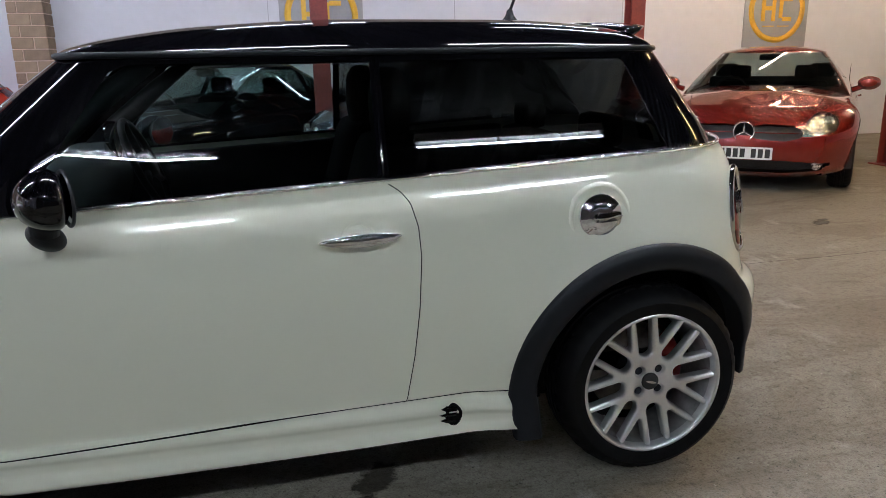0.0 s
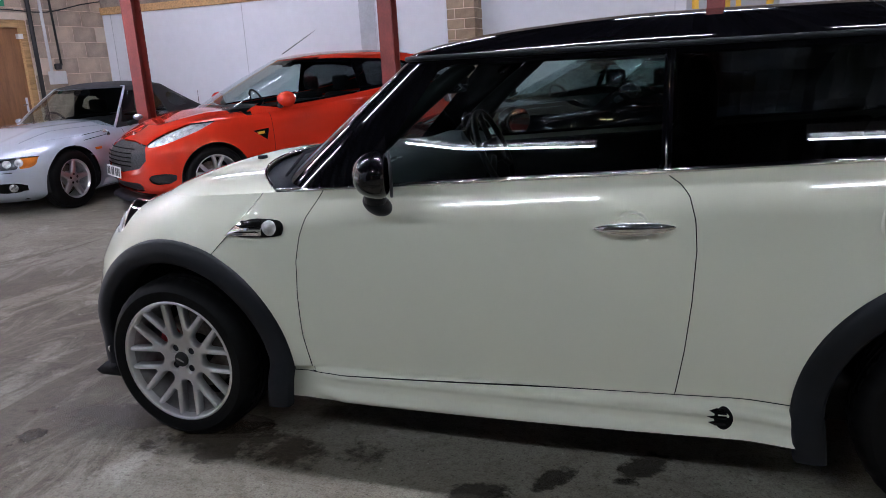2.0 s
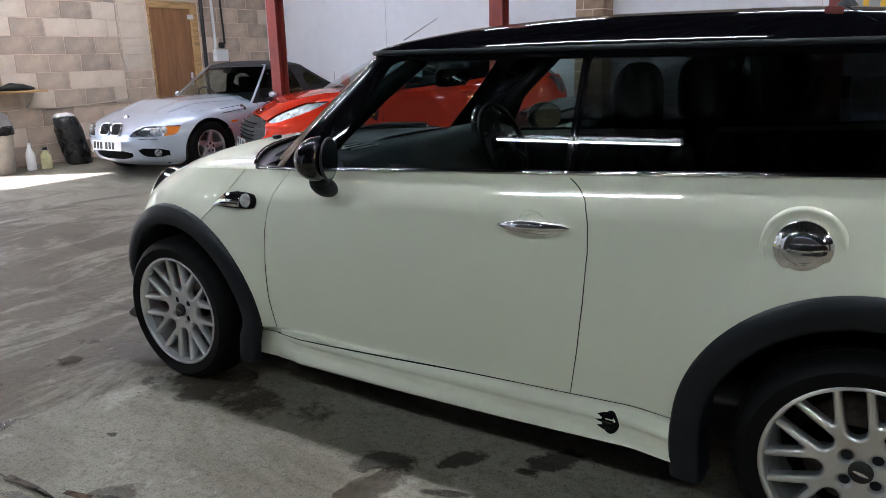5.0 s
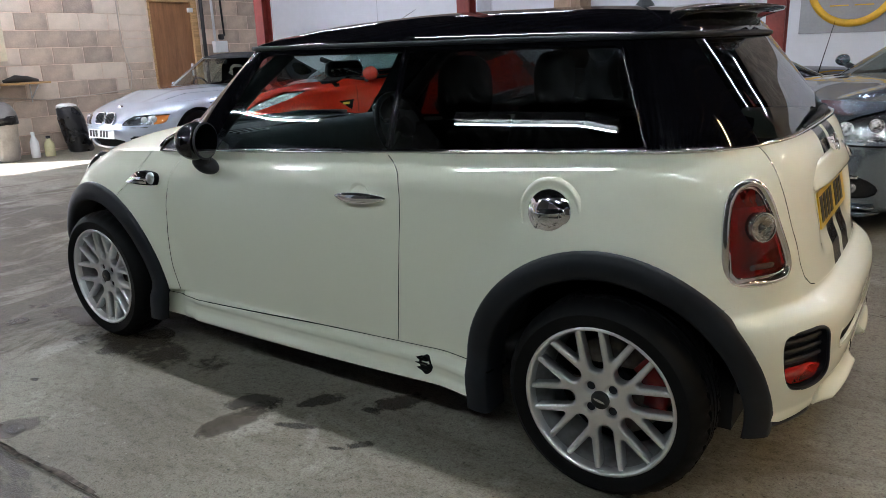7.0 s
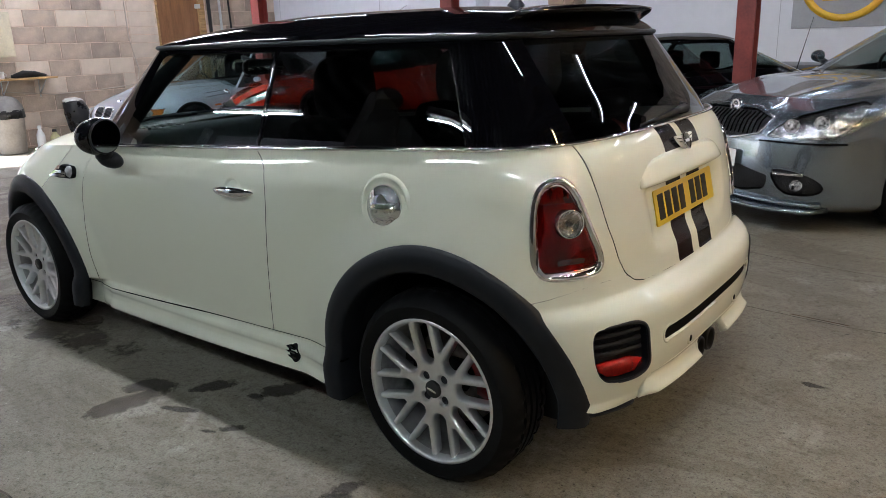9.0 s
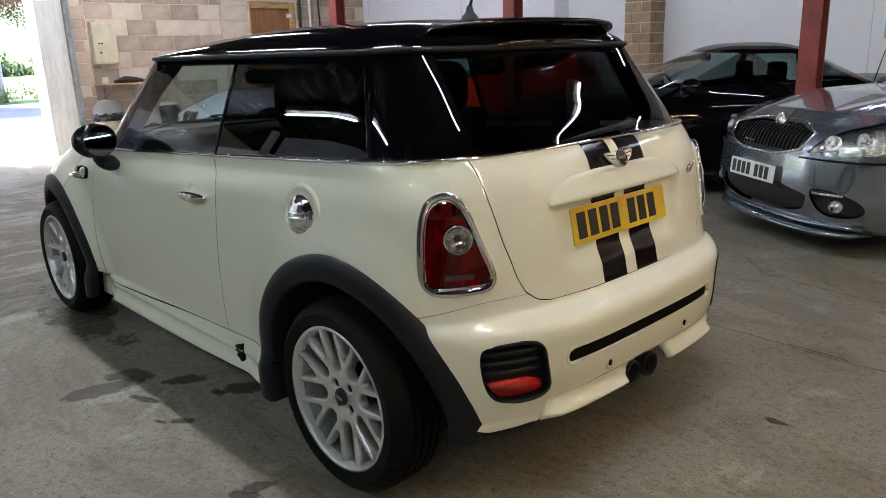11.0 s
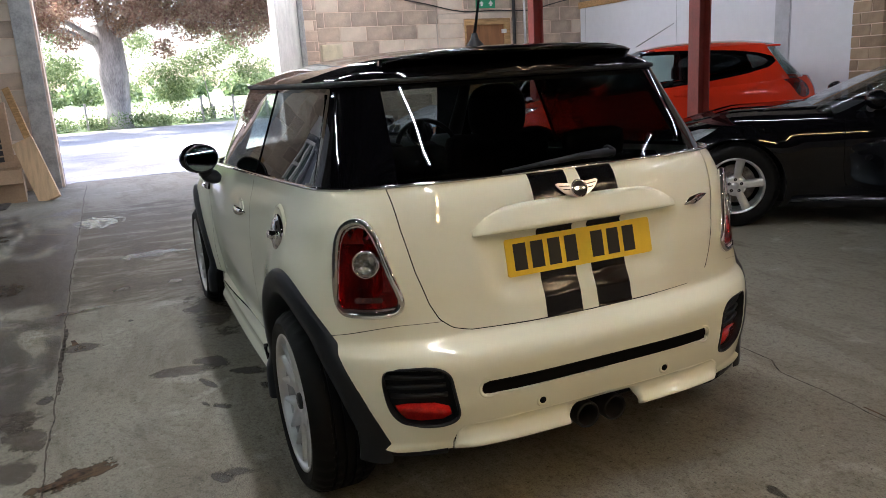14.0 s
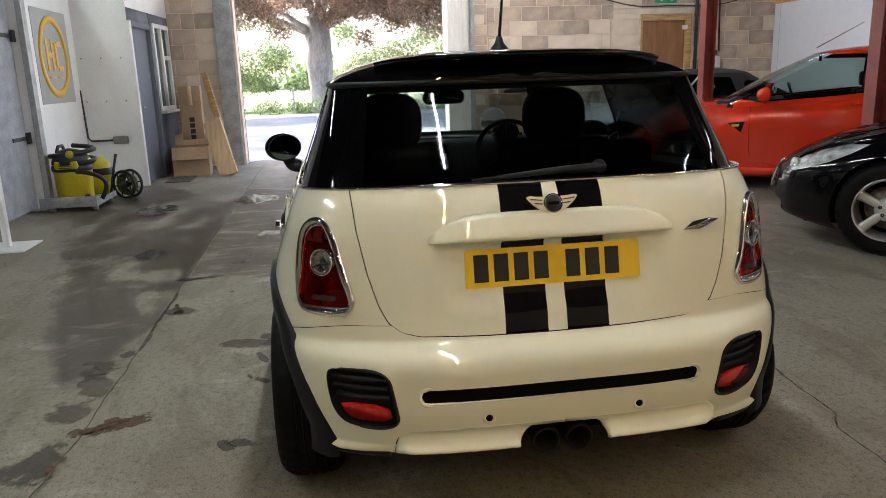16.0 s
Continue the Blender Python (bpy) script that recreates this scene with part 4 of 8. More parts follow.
                line = soften([(.670, .480), (.666, .524), (.64, .530), (.50, .531), (.484, .44), (.468, .354), (.61, .352), (.655, .395)], 3)
                part("pod_rim", tube([(rear_x(a, b) - 0.001, s * a, b) for a, b in line], 0.005, 8, closed=True), PLASTIC, car)
        else:
            part("slot_surround", side, CREAM, car)
            part("slot_lip", tube([(rear_x(a, 0.452 + b) - 0.004, a, 0.452 + b) for a, b in rounded(0.83, 0.052, 0.025, 8)], 0.006, 8, closed=True), CREAM, car)
    # lower edge: a scooped valance with the exhaust cut-out
    val = outline_distance([(-.492, .16), (-.488, .295), (-.478, .325), (-.46, .340), (-.43, .347), (-.30, .351), (.30, .351), (.43, .347), (.46, .340), (.478, .325), (.488, .295), (.492, .16)])
    low_edge = lambda c: np.where(c[:, 0] > 1.4, c[:, 2] - (0.272 + 0.06 * np.clip((1.68 - c[:, 0]) / 0.09, 0, 1)), np.nan)
    exh = outline_distance(rounded(0.27, 0.14, 0.05, 5))
    cut(bumper, low_edge)
    take(bumper, lambda c: np.nan_to_num(low_edge(c), nan=1.0) < 0).free()
    hole_f = lambda c: np.where(c[:, 0] > 1.6, exh(c[:, 1], c[:, 2] - 0.268), np.nan)
    cut(bumper, hole_f)
    take(bumper, lambda c: np.nan_to_num(hole_f(c), nan=1.0) < 0).free()
    vf = lambda c: np.where((c[:, 0] > 1.6) & (np.abs(c[:, 1]) < 0.56), val(c[:, 1], c[:, 2]), np.nan)
    cut(bumper, lambda c: vf(c) - 0.001)
    cut(bumper, lambda c: vf(c) + 0.001)
    take(bumper, lambda c: np.abs(np.nan_to_num(vf(c), nan=1.0)) < 0.001).free()
    lipped = take(bumper, lambda c: np.nan_to_num(vf(c), nan=1.0) < 0)
    for v in lipped.verts:
        t, fade = (0.352 - v.co.z) / 0.08, max(0.0, min(1.0, (0.492 - abs(v.co.y)) / 0.05))
        out = -0.008 * math.sin(math.pi * min(1.0, max(0.0, t) / 0.45)) + 0.032 * max(0.0, min(1.0, (t - 0.35) / 0.4)) ** 2 - 0.022 * max(0.0, (t - 0.8) / 0.2) ** 2
        v.co.x += 0.004 + out * fade
    for s in (-1, 1):
        part("rear_valance", rim_wall(take(lipped, lambda c: c[:, 1] * s > 0), 0.02), CREAM, car, "cream scooped lower valance")
    kept = set(bumper.faces)
    rim_wall(bumper, 0.02)
    bmesh.ops.delete(bumper, geom=[q for q in bumper.faces if q not in kept and abs(pods(np.array([q.calc_center_median()[:]]))[0]) < 0.022], context="FACES")
    bumper_ob = part("rear_bumper", bumper, CREAM, car, like=low_like)
    inner = bmesh.new()
    put_box(inner, 1.53, 1.655, -0.56, 0.56, 0.29, 0.56)
    part("bumper_core", inner, DARK, car)
    for s in (-1, 1):
        p = Matrix.Translation((1.781, 0.222 * s, 0.379)) @ pose(0, 0, 0, 0, 90, 0)
        sens = part("parking_sensor", lathe([(0.0, 0.012), (0.010, 0.012), (0.011, 0.0145), (0.019, 0.014), (0.021, 0.009), (0.021, 0.0)], 24, "z"), CREAM, bumper_ob)
        sens.data.transform(p)
        eye = part("sensor_eye", lathe([(0.0, 0.0155), (0.010, 0.0152), (0.0105, 0.01)], 20, "z"), DARK, sens)
        eye.data.transform(p)

    # tail lamps: on the body corner, in (x - |y|, z)
    lamp_line = soften([(.802, .85), (.826, .908), (.878, .930), (.932, .927), (.976, .888), (1.022, .800), (1.074, .715), (1.070, .686), (1.040, .670), (.850, .668), (.815, .678), (.797, .715)], 2)
    lamp = outline_distance(lamp_line)
    lf = lambda c: np.where((c[:, 0] > 1.38) & (np.abs(c[:, 1]) > 0.5), lamp(c[:, 0] - np.abs(c[:, 1]), c[:, 2]), np.nan)
    cut(low, lf)
    cut(low, lambda c: lf(c) + 0.018)
    surround = take(low, lambda c: (np.nan_to_num(lf(c), nan=1.0) < 0) & (np.nan_to_num(lf(c), nan=1.0) > -0.018))
    lens = take(low, lambda c: np.nan_to_num(lf(c), nan=1.0) < 0)
    for s in (-1, 1):
        ring_bm = take(surround, lambda c: c[:, 1] * s > 0)
        lens_bm = take(lens, lambda c: c[:, 1] * s > 0)
        push(lens_bm, 0.004)
        cut(lens_bm, lambda c: c[:, 2] - 0.868)
        clear = outline_distance(rounded(0.115, 0.015, 0.007, 6))
        clear_f = lambda c: clear(c[:, 0] - np.abs(c[:, 1]) - 0.945, c[:, 2] - 0.712)
        cut(lens_bm, clear_f)
        bowl = push(lens_bm.copy(), -0.016)
        upper, lower = take(lens_bm, lambda c: c[:, 2] > 0.868), take(lens_bm, lambda c: clear_f(c) < 0)
        tl = part("tail_lamp", lens_bm, RED_GLASS, car, "red tail lamp in a chrome surround")
        part("reflector_bowl", bowl, LENS_BOWL, tl, "silvery reflector behind the lens")
        part("brake_lens", upper, LENS_RED, tl, "deep red upper lens")
        part("reversing_lens", lower, LENS_DARK, tl, "small smoked reversing lens")
        push(ring_bm, 0.003)
        part("lens_edge", rim_wall(ring_bm, 0.014), CHROME, tl)
        edge = []
        for u, z in np.asarray(soften(lamp_line, 1))[::2]:
            lo, hi = 0.40, 0.78
            for _ in range(30):
                mid = (lo + hi) / 2
                lo, hi = (mid, hi) if rear_x(mid, z) - mid > u else (lo, mid)
            edge.append((rear_x(lo, z) + 0.004, s * (lo + 0.005), z))
        part("surround", tube(edge, 0.0110, 12, closed=True), CHROME, tl, "chrome lamp surround")
        # round clear middle, lower dark band
        cx, cy, cz = rear_x(0.655, 0.812) + 1.580 - rear_x(0.672, 0.812), 0.655, 0.814
        nrm = Vector((0.80, 0.60 * s, 0.12)).normalized()
        q = nrm.to_track_quat("Z", "Y").to_matrix().to_4x4()
        at = Matrix.Translation(Vector((cx, cy * s, cz)) + 0.006 * nrm) @ q
        bowl = lathe([(0.0, -0.002), (0.010, -0.001), (0.014, 0.003), (0.026, 0.005), (0.0345, 0.007), (0.037, 0.004), (0.038, -0.01)], 28, "z")
        bowl.transform(at)
        part("indicator", bowl, LAMP_FACET, tl, "clear round indicator lens")
        bulb = lathe([(0.0, 0.007), (0.004, 0.006), (0.0065, 0.003), (0.007, -0.004)], 16, "z")
        bulb.transform(at)
        part("bulb", bulb, LAMP_SMOKED, tl, "dull bulb")
        part("indicator_ring", tube([tuple(at @ Vector((0.037 * math.cos(a), 0.037 * math.sin(a), 0.006))) for a in (2 * math.pi * i / 28 for i in range(28))], 0.0028, 6, closed=True), CHROME, tl)
    # fuel filler
    fx, fz = 1.056, 0.826
    fy = side_y(fx, fz)
    at = Matrix.Translation((fx, -fy, fz)) @ pose(0, 0, 0, 90 - 6, 0, 0)
    cap = lathe([(0.0, 0.022), (0.03, 0.0205), (0.05, 0.015), (0.056, 0.008), (0.064, 0.007), (0.067, 0.003), (0.067, -0.012)], 40, "z")
    cap.transform(at)
    fuel = part("fuel_cap", cap, CHROME, car, "round chrome fuel cap")
    grip = slab(rounded(0.086, 0.026, 0.012), 0.022, at @ Matrix.Translation((0.012, 0, 0.013)) @ pose(0, 0, 0, 0, 0, 4), 0.008)
    part("grip", grip, CHROME, fuel)
    dish = lathe([(0.068, -0.006), (0.078, -0.006), (0.0865, 0.0008), (0.090, 0.0020), (0.095, 0.0), (0.100, -0.007)], 48, "z")
    dish.transform(at)
    part("filler_recess", dish, CREAM, fuel)

    # front wing ornament with side repeater
    orn = soften([(-1.005, .752), (-.93, .812), (-.80, .812), (-.775, .797), (-.775, .772), (-.79, .752)], 2)
    for s in (-1, 1):
        y0 = side_y(-.825, .783)
        o = part("wing_vent", side_slab(orn, 0.016, 0.008, s), DARK, car, "black and chrome wing vent with repeater lamp")
        part("chrome_insert", side_slab([(-.992, .757), (-.934, .806), (-.862, .806), (-.852, .795), (-.852, .757)], 0.021, 0.008, s), CHROME, o, "chrome insert")
        for k in range(2):
            part("vent_bar", side_slab([(-.960 + .016 * k, .768 + .018 * k), (-.875, .768 + .018 * k), (-.875, .771 + .018 * k), (-.956 + .016 * k, .771 + .018 * k)], 0.0225, 0.008, s), DARK, o)
        rep = lathe([(0.0, 0.014), (0.018, 0.011), (0.026, 0.004), (0.027, -0.01)], 24, "z")
        rep.transform(Matrix.Translation((-.825, s * (y0 + 0.008), .783)) @ pose(0, 0, 0, 90 if s < 0 else -90, 0, 0))
        part("side_repeater", rep, LAMP_SILVER, o, "clear side repeater")

    # skirt vents
    for s in (-1, 1):
        vent = part("skirt_vent", side_slab([(.606 + .026 * math.cos(t), .256 + .033 * math.sin(t)) for t in (2 * math.pi * k / 24 for k in range(24))], 0.010, 0.005, s), DARK, car, "black three-pointed skirt vent", smooth=False)
        for k in range(3):
            z0, x0 = .238 + .019 * k, (.566, .562, .568)[k]
            part("vent_claw", side_slab([(x0, z0 + .002), (.586, z0 + .008), (.615, z0 + .007), (.615, z0 - .006), (.584, z0 - .006)], 0.0115, 0.005, s), STRIPE, vent, smooth=False)

    # bonnet and cowl
    bx, by = ring(float(WIDTH(.934)), (float(FRONT(.934)), -1.0 - float(FRONT(.934)), 2.7), (float(REAR(.934)), float(REAR(.934)) - 1.2, 3.6), 40, 160, 30, bow=0.012)
    hood = dome(bx, by, lambda x, w: 0.075 * min(1.0, max(0.0, (x + 1.5) / 0.25)) ** 0.6, belt)
    take(hood, lambda c: c[:, 0] > -0.60).free()
    cowl_f = lambda c: c[:, 0] - (-1.06 + 0.215 * (np.abs(c[:, 1]) / 0.70) ** 3.2)
    cut(hood, cowl_f)
    cowl = take(hood, lambda c: cowl_f(c) > 0)
    part("bonnet", hood, CREAM, car)
    part("cowl", push(cowl, -0.012), PLASTIC, car, "black plastic scuttle panel")
    edge = []
    for yy in np.linspace(-0.70, 0.70, 41):
        x = -1.06 + 0.215 * (abs(yy) / 0.70) ** 3.2
        edge.append((x, yy, belt(x) + 0.075 * (1 - min(1, abs(yy) / 0.735) ** 2.6) ** 0.85 + 0.004))
    part("cowl_trim", tube(edge, 0.006, 8), CHROME, car, "chrome scuttle trim")
    for y0, y1 in ((0.05, -0.56), (0.60, 0.0)):
        x0, x1 = -1.02 + 0.30 * abs(y0) ** 2, -0.985 + 0.42 * abs(y1) ** 2
        w = tube([(x0 - 0.02, y0, 0.958 - 0.03 * abs(y0)), ((x0 + x1) / 2 - 0.03, (y0 + y1) / 2, 0.966), (x1 - 0.02, y1, 0.962 - 0.07 * abs(y1))], [0.011, 0.008, 0.005], 8)
        part("wiper", w, PLASTIC, car)
    part("washer_jet", box(-1.16, -1.13, -0.29, -0.26, 0.948, 0.963, 0.004), PLASTIC, car)
    for s in (-1, 1):
        part("rear_quarter_panel", take(low, lambda c: (c[:, 0] > 0.2) & (c[:, 1] * s > 0)), CREAM, car, like=low_like)
    part("front_body", low, CREAM, car, like=low_like)

    # head lamp on the front corner
    for s in (-1, 1):
        c = Vector((-1.60, 0.545 * s, 0.70))
        nrm = Vector((-0.86, 0.42 * s, 0.30)).normalized()
        q = Matrix.Translation(c) @ nrm.to_track_quat("Z", "Y").to_matrix().to_4x4()
        hl = lathe([(0.0, 0.055), (0.06, 0.048), (0.105, 0.028), (0.12, 0.008), (0.12, -0.06)], 40, "z")
        hl.transform(q)
        h = part("head_lamp", hl, LAMP_SILVER, car, "round clear head lamp")
        r = lathe([(0.118, 0.006), (0.126, 0.018), (0.136, 0.008), (0.136, -0.05)], 40, "z")
        r.transform(q)
        part("lamp_ring", r, CHROME, h)

    # arch trims
    def arch(hx, s, a0, a1):
        bm = bmesh.new()
        rows = []
        for k in range(49):
            a = radians(a0 + (a1 - a0) * k / 48)
            row = []
            for r, d in ((0.362, -0.09), (0.362, 0.004), (0.372, 0.016), (0.405, 0.017), (0.436, 0.012), (0.444, 0.004), (0.446, -0.02)):
                if hx > 0 and math.degrees(a) < 80:
                    q = min(1.0, (80 - math.degrees(a)) / 80)
                    r = 0.362 + (r - 0.362) * (1 - 0.30 * q * q * (3 - 2 * q))
                stretch = 1.0 + 0.03 * abs(math.cos(a))
                x, z = hx + r * stretch * math.cos(a), HUB_Z + r * math.sin(a)
                if math.degrees(a) > 180 and hx > 0 or math.degrees(a) < 0 and hx < 0:
                    over = math.degrees(a) - 180 if hx > 0 else -math.degrees(a)
                    x, z = hx - math.copysign(r * stretch - 0.0006 * over, hx), HUB_Z - 0.0062 * over
                rr = 0.405
                yb = side_y(hx + rr * stretch * math.cos(a) * (1 if abs(math.cos(a)) < 0.99 else 0.99), max(0.33, HUB_Z + rr * math.sin(a)))
                m = 0.5 + 0.5 * max(0.0, min(1.0, (95 - math.degrees(a)) / 80)) if hx > 0 else 0.5
                yb = (1 - m) * yb + m * side_y(x, max(0.33, z))
                if hx > 0:
                    d *= 1 - 0.5 * max(0.0, min(1.0, (90 - math.degrees(a)) / 90)) if d > 0 else 1
                yb += 0.022 * max(0.0, min(1.0, (0.315 - z) / 0.05)) * (1 if math.degrees(a) > 90 and hx > 0 or math.degrees(a) < 90 and hx < 0 else 0)
                row.append(bm.verts.new((x, s * (yb + d), z)))
            rows.append(row)
        for k in range(48):
            for j in range(6):
                bm.faces.new((rows[k][j], rows[k + 1][j], rows[k + 1][j + 1], rows[k][j + 1]))
        bmesh.ops.recalc_face_normals(bm, faces=bm.faces)
        return bm

    for s in (-1, 1):
        part("arch_trim", arch(HUB_X, s, -8, 201), PLASTIC, car, "black plastic wheel-arch trim")
        part("arch_trim", arch(-HUB_X, s, -21, 192), PLASTIC, car, "black plastic wheel-arch trim")
    for s in (-1, 1):
        part("bumper_lower_trim", tube([(rear_x(yy, 0.272) - 0.012, s * yy, 0.268) for yy in np.linspace(0.50, 0.69, 14)], 0.016, 8), PLASTIC, car)
    for s in (-1, 1):
        part("trim_seam", side_slab([(.800, .2935), (.868, .2955), (.868, .298), (.800, .296)], 0.030, 0.012, s), DARK, car, smooth=False)
    # front splitter end
    for s in (-1, 1):
        part("front_spoiler_end", slab(soften([(-1.76, .155), (-1.56, .155), (-1.55, .235), (-1.66, .225)], 1), 0.07, Matrix(((1, 0, 0, 0), (0, 0, s, s * 0.665), (0, 1, 0, 0), (0, 0, 0, 1))), 0.01), PLASTIC, car)

    # underbody and wheel housings
    u = bmesh.new()
    put_box(u, -1.55, 1.55, -0.60, 0.60, 0.19, 0.33)
    put_box(u, -0.80, 0.80, -0.745, 0.745, 0.215, 0.28)
    put_box(u, -0.86, 0.86, -0.70, 0.70, 0.28, 0.34)
    part("underbody", u, UNDER, car, smooth=False)
    for hx in (HUB_X, -HUB_X):
        for s in (-1, 1):
            bm = bmesh.new()
            rows = []
            for k in range(25):
                a = radians(4 + 176 * k / 24)
                rows.append([bm.verts.new((hx + 0.385 * math.cos(a), s * min(yy, max(0.51, side_y(hx + 0.385 * math.cos(a), max(0.3, HUB_Z + 0.385 * math.sin(a))) - 0.012)), HUB_Z + 0.385 * math.sin(a))) for yy in (0.80, 0.50)])
            for k in range(24):
                bm.faces.new((rows[k][0], rows[k + 1][0], rows[k + 1][1], rows[k][1]))
            bm.faces.new([r[1] for r in rows])
            part("wheel_housing", bm, UNDER, car)

    # greenhouse
    gl = np.unique(np.concatenate([np.linspace(.934, .96, 4), np.linspace(.96, 1.302, 24)]))
    top = stack(gl, G_WIDTH, lambda l: (float(G_FRONT(l)), float(G_CAP(l)), 2.8), lambda l: (float(G_REAR(l)), float(G_REAR(l)) - 1.2 + 0.02, 3.4), high_lift, (40, 90, 40), bow=0.012, shape=lean_in)
    top_like = surface(top)
    pil = lambda c: c[:, 0] - (-0.835 + 0.43 * np.clip((c[:, 2] - 0.89) / 0.41, 0, 1.1))
    cut(top, pil)
    ws = take(top, lambda c: pil(c) < 0)
    part("windscreen", ws, SCREEN, car, "clear windscreen", like=top_like)
    front_win = outline_distance([(-.50, .916), (-.44, .922), (.418, .966), (.42, 1.276), (-.215, 1.276), (-.262, 1.262), (-.375, 1.10), (-.455, .975)])
    quarter = outline_distance(soften([(.447, .966), (.447, 1.276), (1.165, 1.276), (1.195, 1.26), (1.30, 1.011)], 0))
    rearw = outline_distance([(-.545, .90), (-.49, 1.288), (.49, 1.288), (.545, .90)])
    for f, name, mat, lab in ((lambda c: np.where(np.abs(c[:, 1]) > 0.5, front_win(c[:, 0], c[:, 2]), np.nan), "side_window", CLEAR, "lightly tinted door window"),
                              (lambda c: np.where((np.abs(c[:, 1]) > 0.5) & (c[:, 0] < 1.34), quarter(c[:, 0], c[:, 2]), np.nan), "quarter_window", PRIVACY, "dark privacy-glass quarter window"),
                              (lambda c: np.where(c[:, 0] > 1.25, rearw(c[:, 1], c[:, 2]), np.nan), "rear_window", REARGLASS, "dark tinted tailgate window")):
        cut(top, f)
        win = take(top, lambda c: np.nan_to_num(f(c), nan=1.0) < 0)
        if name == "rear_window":
            part(name, win, mat, car, lab, like=top_like)
        else:
            lw = take(win, lambda c: c[:, 1] < 0)
            part(name, lw, mat, car, lab, like=top_like, along=0.3)
            part(name, win, mat, car, lab, like=top_like, along=0.3)
    # fine bright edges between the panes
    for s in (-1, 1):
        for x0, x1, z0, z1 in ((.433, .433, .962, 1.285), (1.300, 1.188, 1.012, 1.27)):
            pts = []
            for k in range(9):
                t = k / 8
                z = z0 + (z1 - z0) * t
                x = x0 + (x1 - x0) * t
                pts.append((x, s * (float(G_WIDTH(z - 0.049 * x * (1.302 - z) / 0.368)) * (1 - 0.012 * (x - .1) ** 2) * (1 - 0.002) + (0.003 if x < 1.2 else 0.0) - float(roof_tuck(x)) * t), z))
            part("pane_edge", tube(pts, 0.0035, 6), BLACK_GLOSS, car)
    part("window_surround", top, BLACK_GLOSS, car, "gloss black window surround", like=top_like)

    # chrome waist strip
    cx, cy = ring(0.7375, (-1.06, 0.46, 3.0), (1.617, 0.417, 3.6), 60, 140, 60, bow=0.012)
    pts = [(x, y, belt(x) + 0.003) for x, y in zip(cx, cy) if x > -0.845]
    k = next(i for i in range(1, len(pts)) if abs(pts[i][1] - pts[i - 1][1]) > 0.5) if any(abs(pts[i][1] - pts[i - 1][1]) > 0.5 for i in range(1, len(pts))) else 0
    pts = pts[k:] + pts[:k]
    part("waist_trim", tube(pts, 0.0065, 8), CHROME, car, "chrome waist strip")

    # roof
    rx, ry = ring(0.604, (-.465, 0.22, 3.0), (1.385, 0.205, 3.4), 40, 90, 40, bow=0.012)
    ry = ry - np.sign(ry) * roof_tuck(rx) * np.clip(np.abs(ry) / 0.5, 0, 1)
    crown = curve_through([(-.465, 0), (-.42, .026), (-.30, .056), (-.05, .088), (.4, .108), (.9, .104), (1.2, .086), (1.34, .055), (1.385, .02)])
    roof = dome(rx, ry, lambda x, w: float(crown(x)), lambda x: 1.302, 36, 3.0, 0.70)
    part("roof", roof, BLACK_GLOSS, car, "gloss black roof")
    gx = [(x, y * 1.004, 1.300) for x, y in zip(rx, ry)]
    part("gutter", tube(gx, 0.009, 8, closed=True), PLASTIC, car, "black roof gutter")
    part("headlining", push(dome(rx, ry, lambda x, w: float(crown(x)), lambda x: 1.275, 16), -0.006), LINING, car)

    # roof spoiler
    bm = bmesh.new()
    rows = []
    for yy in np.linspace(-0.465, 0.465, 29):
        e = abs(yy) / 0.465
        x0, x1 = 1.18 + 0.05 * e**3, 1.475 - 0.155 * e**2.2
        z = 1.380 - 0.014 * e**3 - 0.006 * e**8
        rows.append([bm.verts.new((x, yy, zz)) for x, zz in ((x0, z - 0.025), (x0 + 0.04, z + 0.014 - 0.03 * e**3), ((x0 + x1) / 2, z + 0.014 - 0.014 * e**3), (x1 - 0.03, z + 0.006), (x1, z), (x1 - 0.006, z - 0.008), ((x0 + x1) / 2, z - 0.024 - 0.010 * e**3), (x0 + 0.05, z - 0.042 - 0.022 * e**3))])
    for k in range(28):
        for j in range(8):
            bm.faces.new((rows[k][j], rows[k][(j + 1) % 8], rows[k + 1][(j + 1) % 8], rows[k + 1][j]))
    bm.faces.new(rows[0][::-1])
    bm.faces.new(rows[-1])
    bmesh.ops.recalc_face_normals(bm, faces=bm.faces)
    part("roof_spoiler", bm, BLACK_GLOSS, car, "gloss black roof spoiler")
    # aerial
    part("aerial_foot", lathe([(0.0, 0.045), (0.010, 0.042), (0.016, 0.02), (0.03, 0.004), (0.034, -0.004)], 20, "z"), PLASTIC, car).location = (1.03, 0.0, 1.405)
    part("aerial", tube([(1.03, 0, 1.44), (1.10, 0, 1.62), (1.13, 0, 1.74)], [0.006, 0.0035, 0.0025], 8), PLASTIC, car)

    # tailgate furniture
    at = Matrix.Translation((1.672, 0, 0.781)) @ pose(0, 0, 0, 90, 0, 90) @ pose(0, 0, 0, 12 - 24, 0, 0)
    number_plate(car, at, YELLOW)
    lip = bmesh.new()
    rows = []
    for yy in np.linspace(-0.362, 0.362, 31):
        e = 1 - (abs(yy) / 0.362) ** 5
        rows.append([lip.verts.new((rear_x(yy, z) + d * (0.15 + 0.85 * e), yy, 0.862 + (z - 0.862) * (0.45 + 0.55 * e))) for d, z in ((-0.003, 0.940), (0.002, 0.926), (0.007, 0.908), (0.012, 0.890), (0.0155, 0.875), (0.0150, 0.866), (0.009, 0.861), (-0.030, 0.862))])
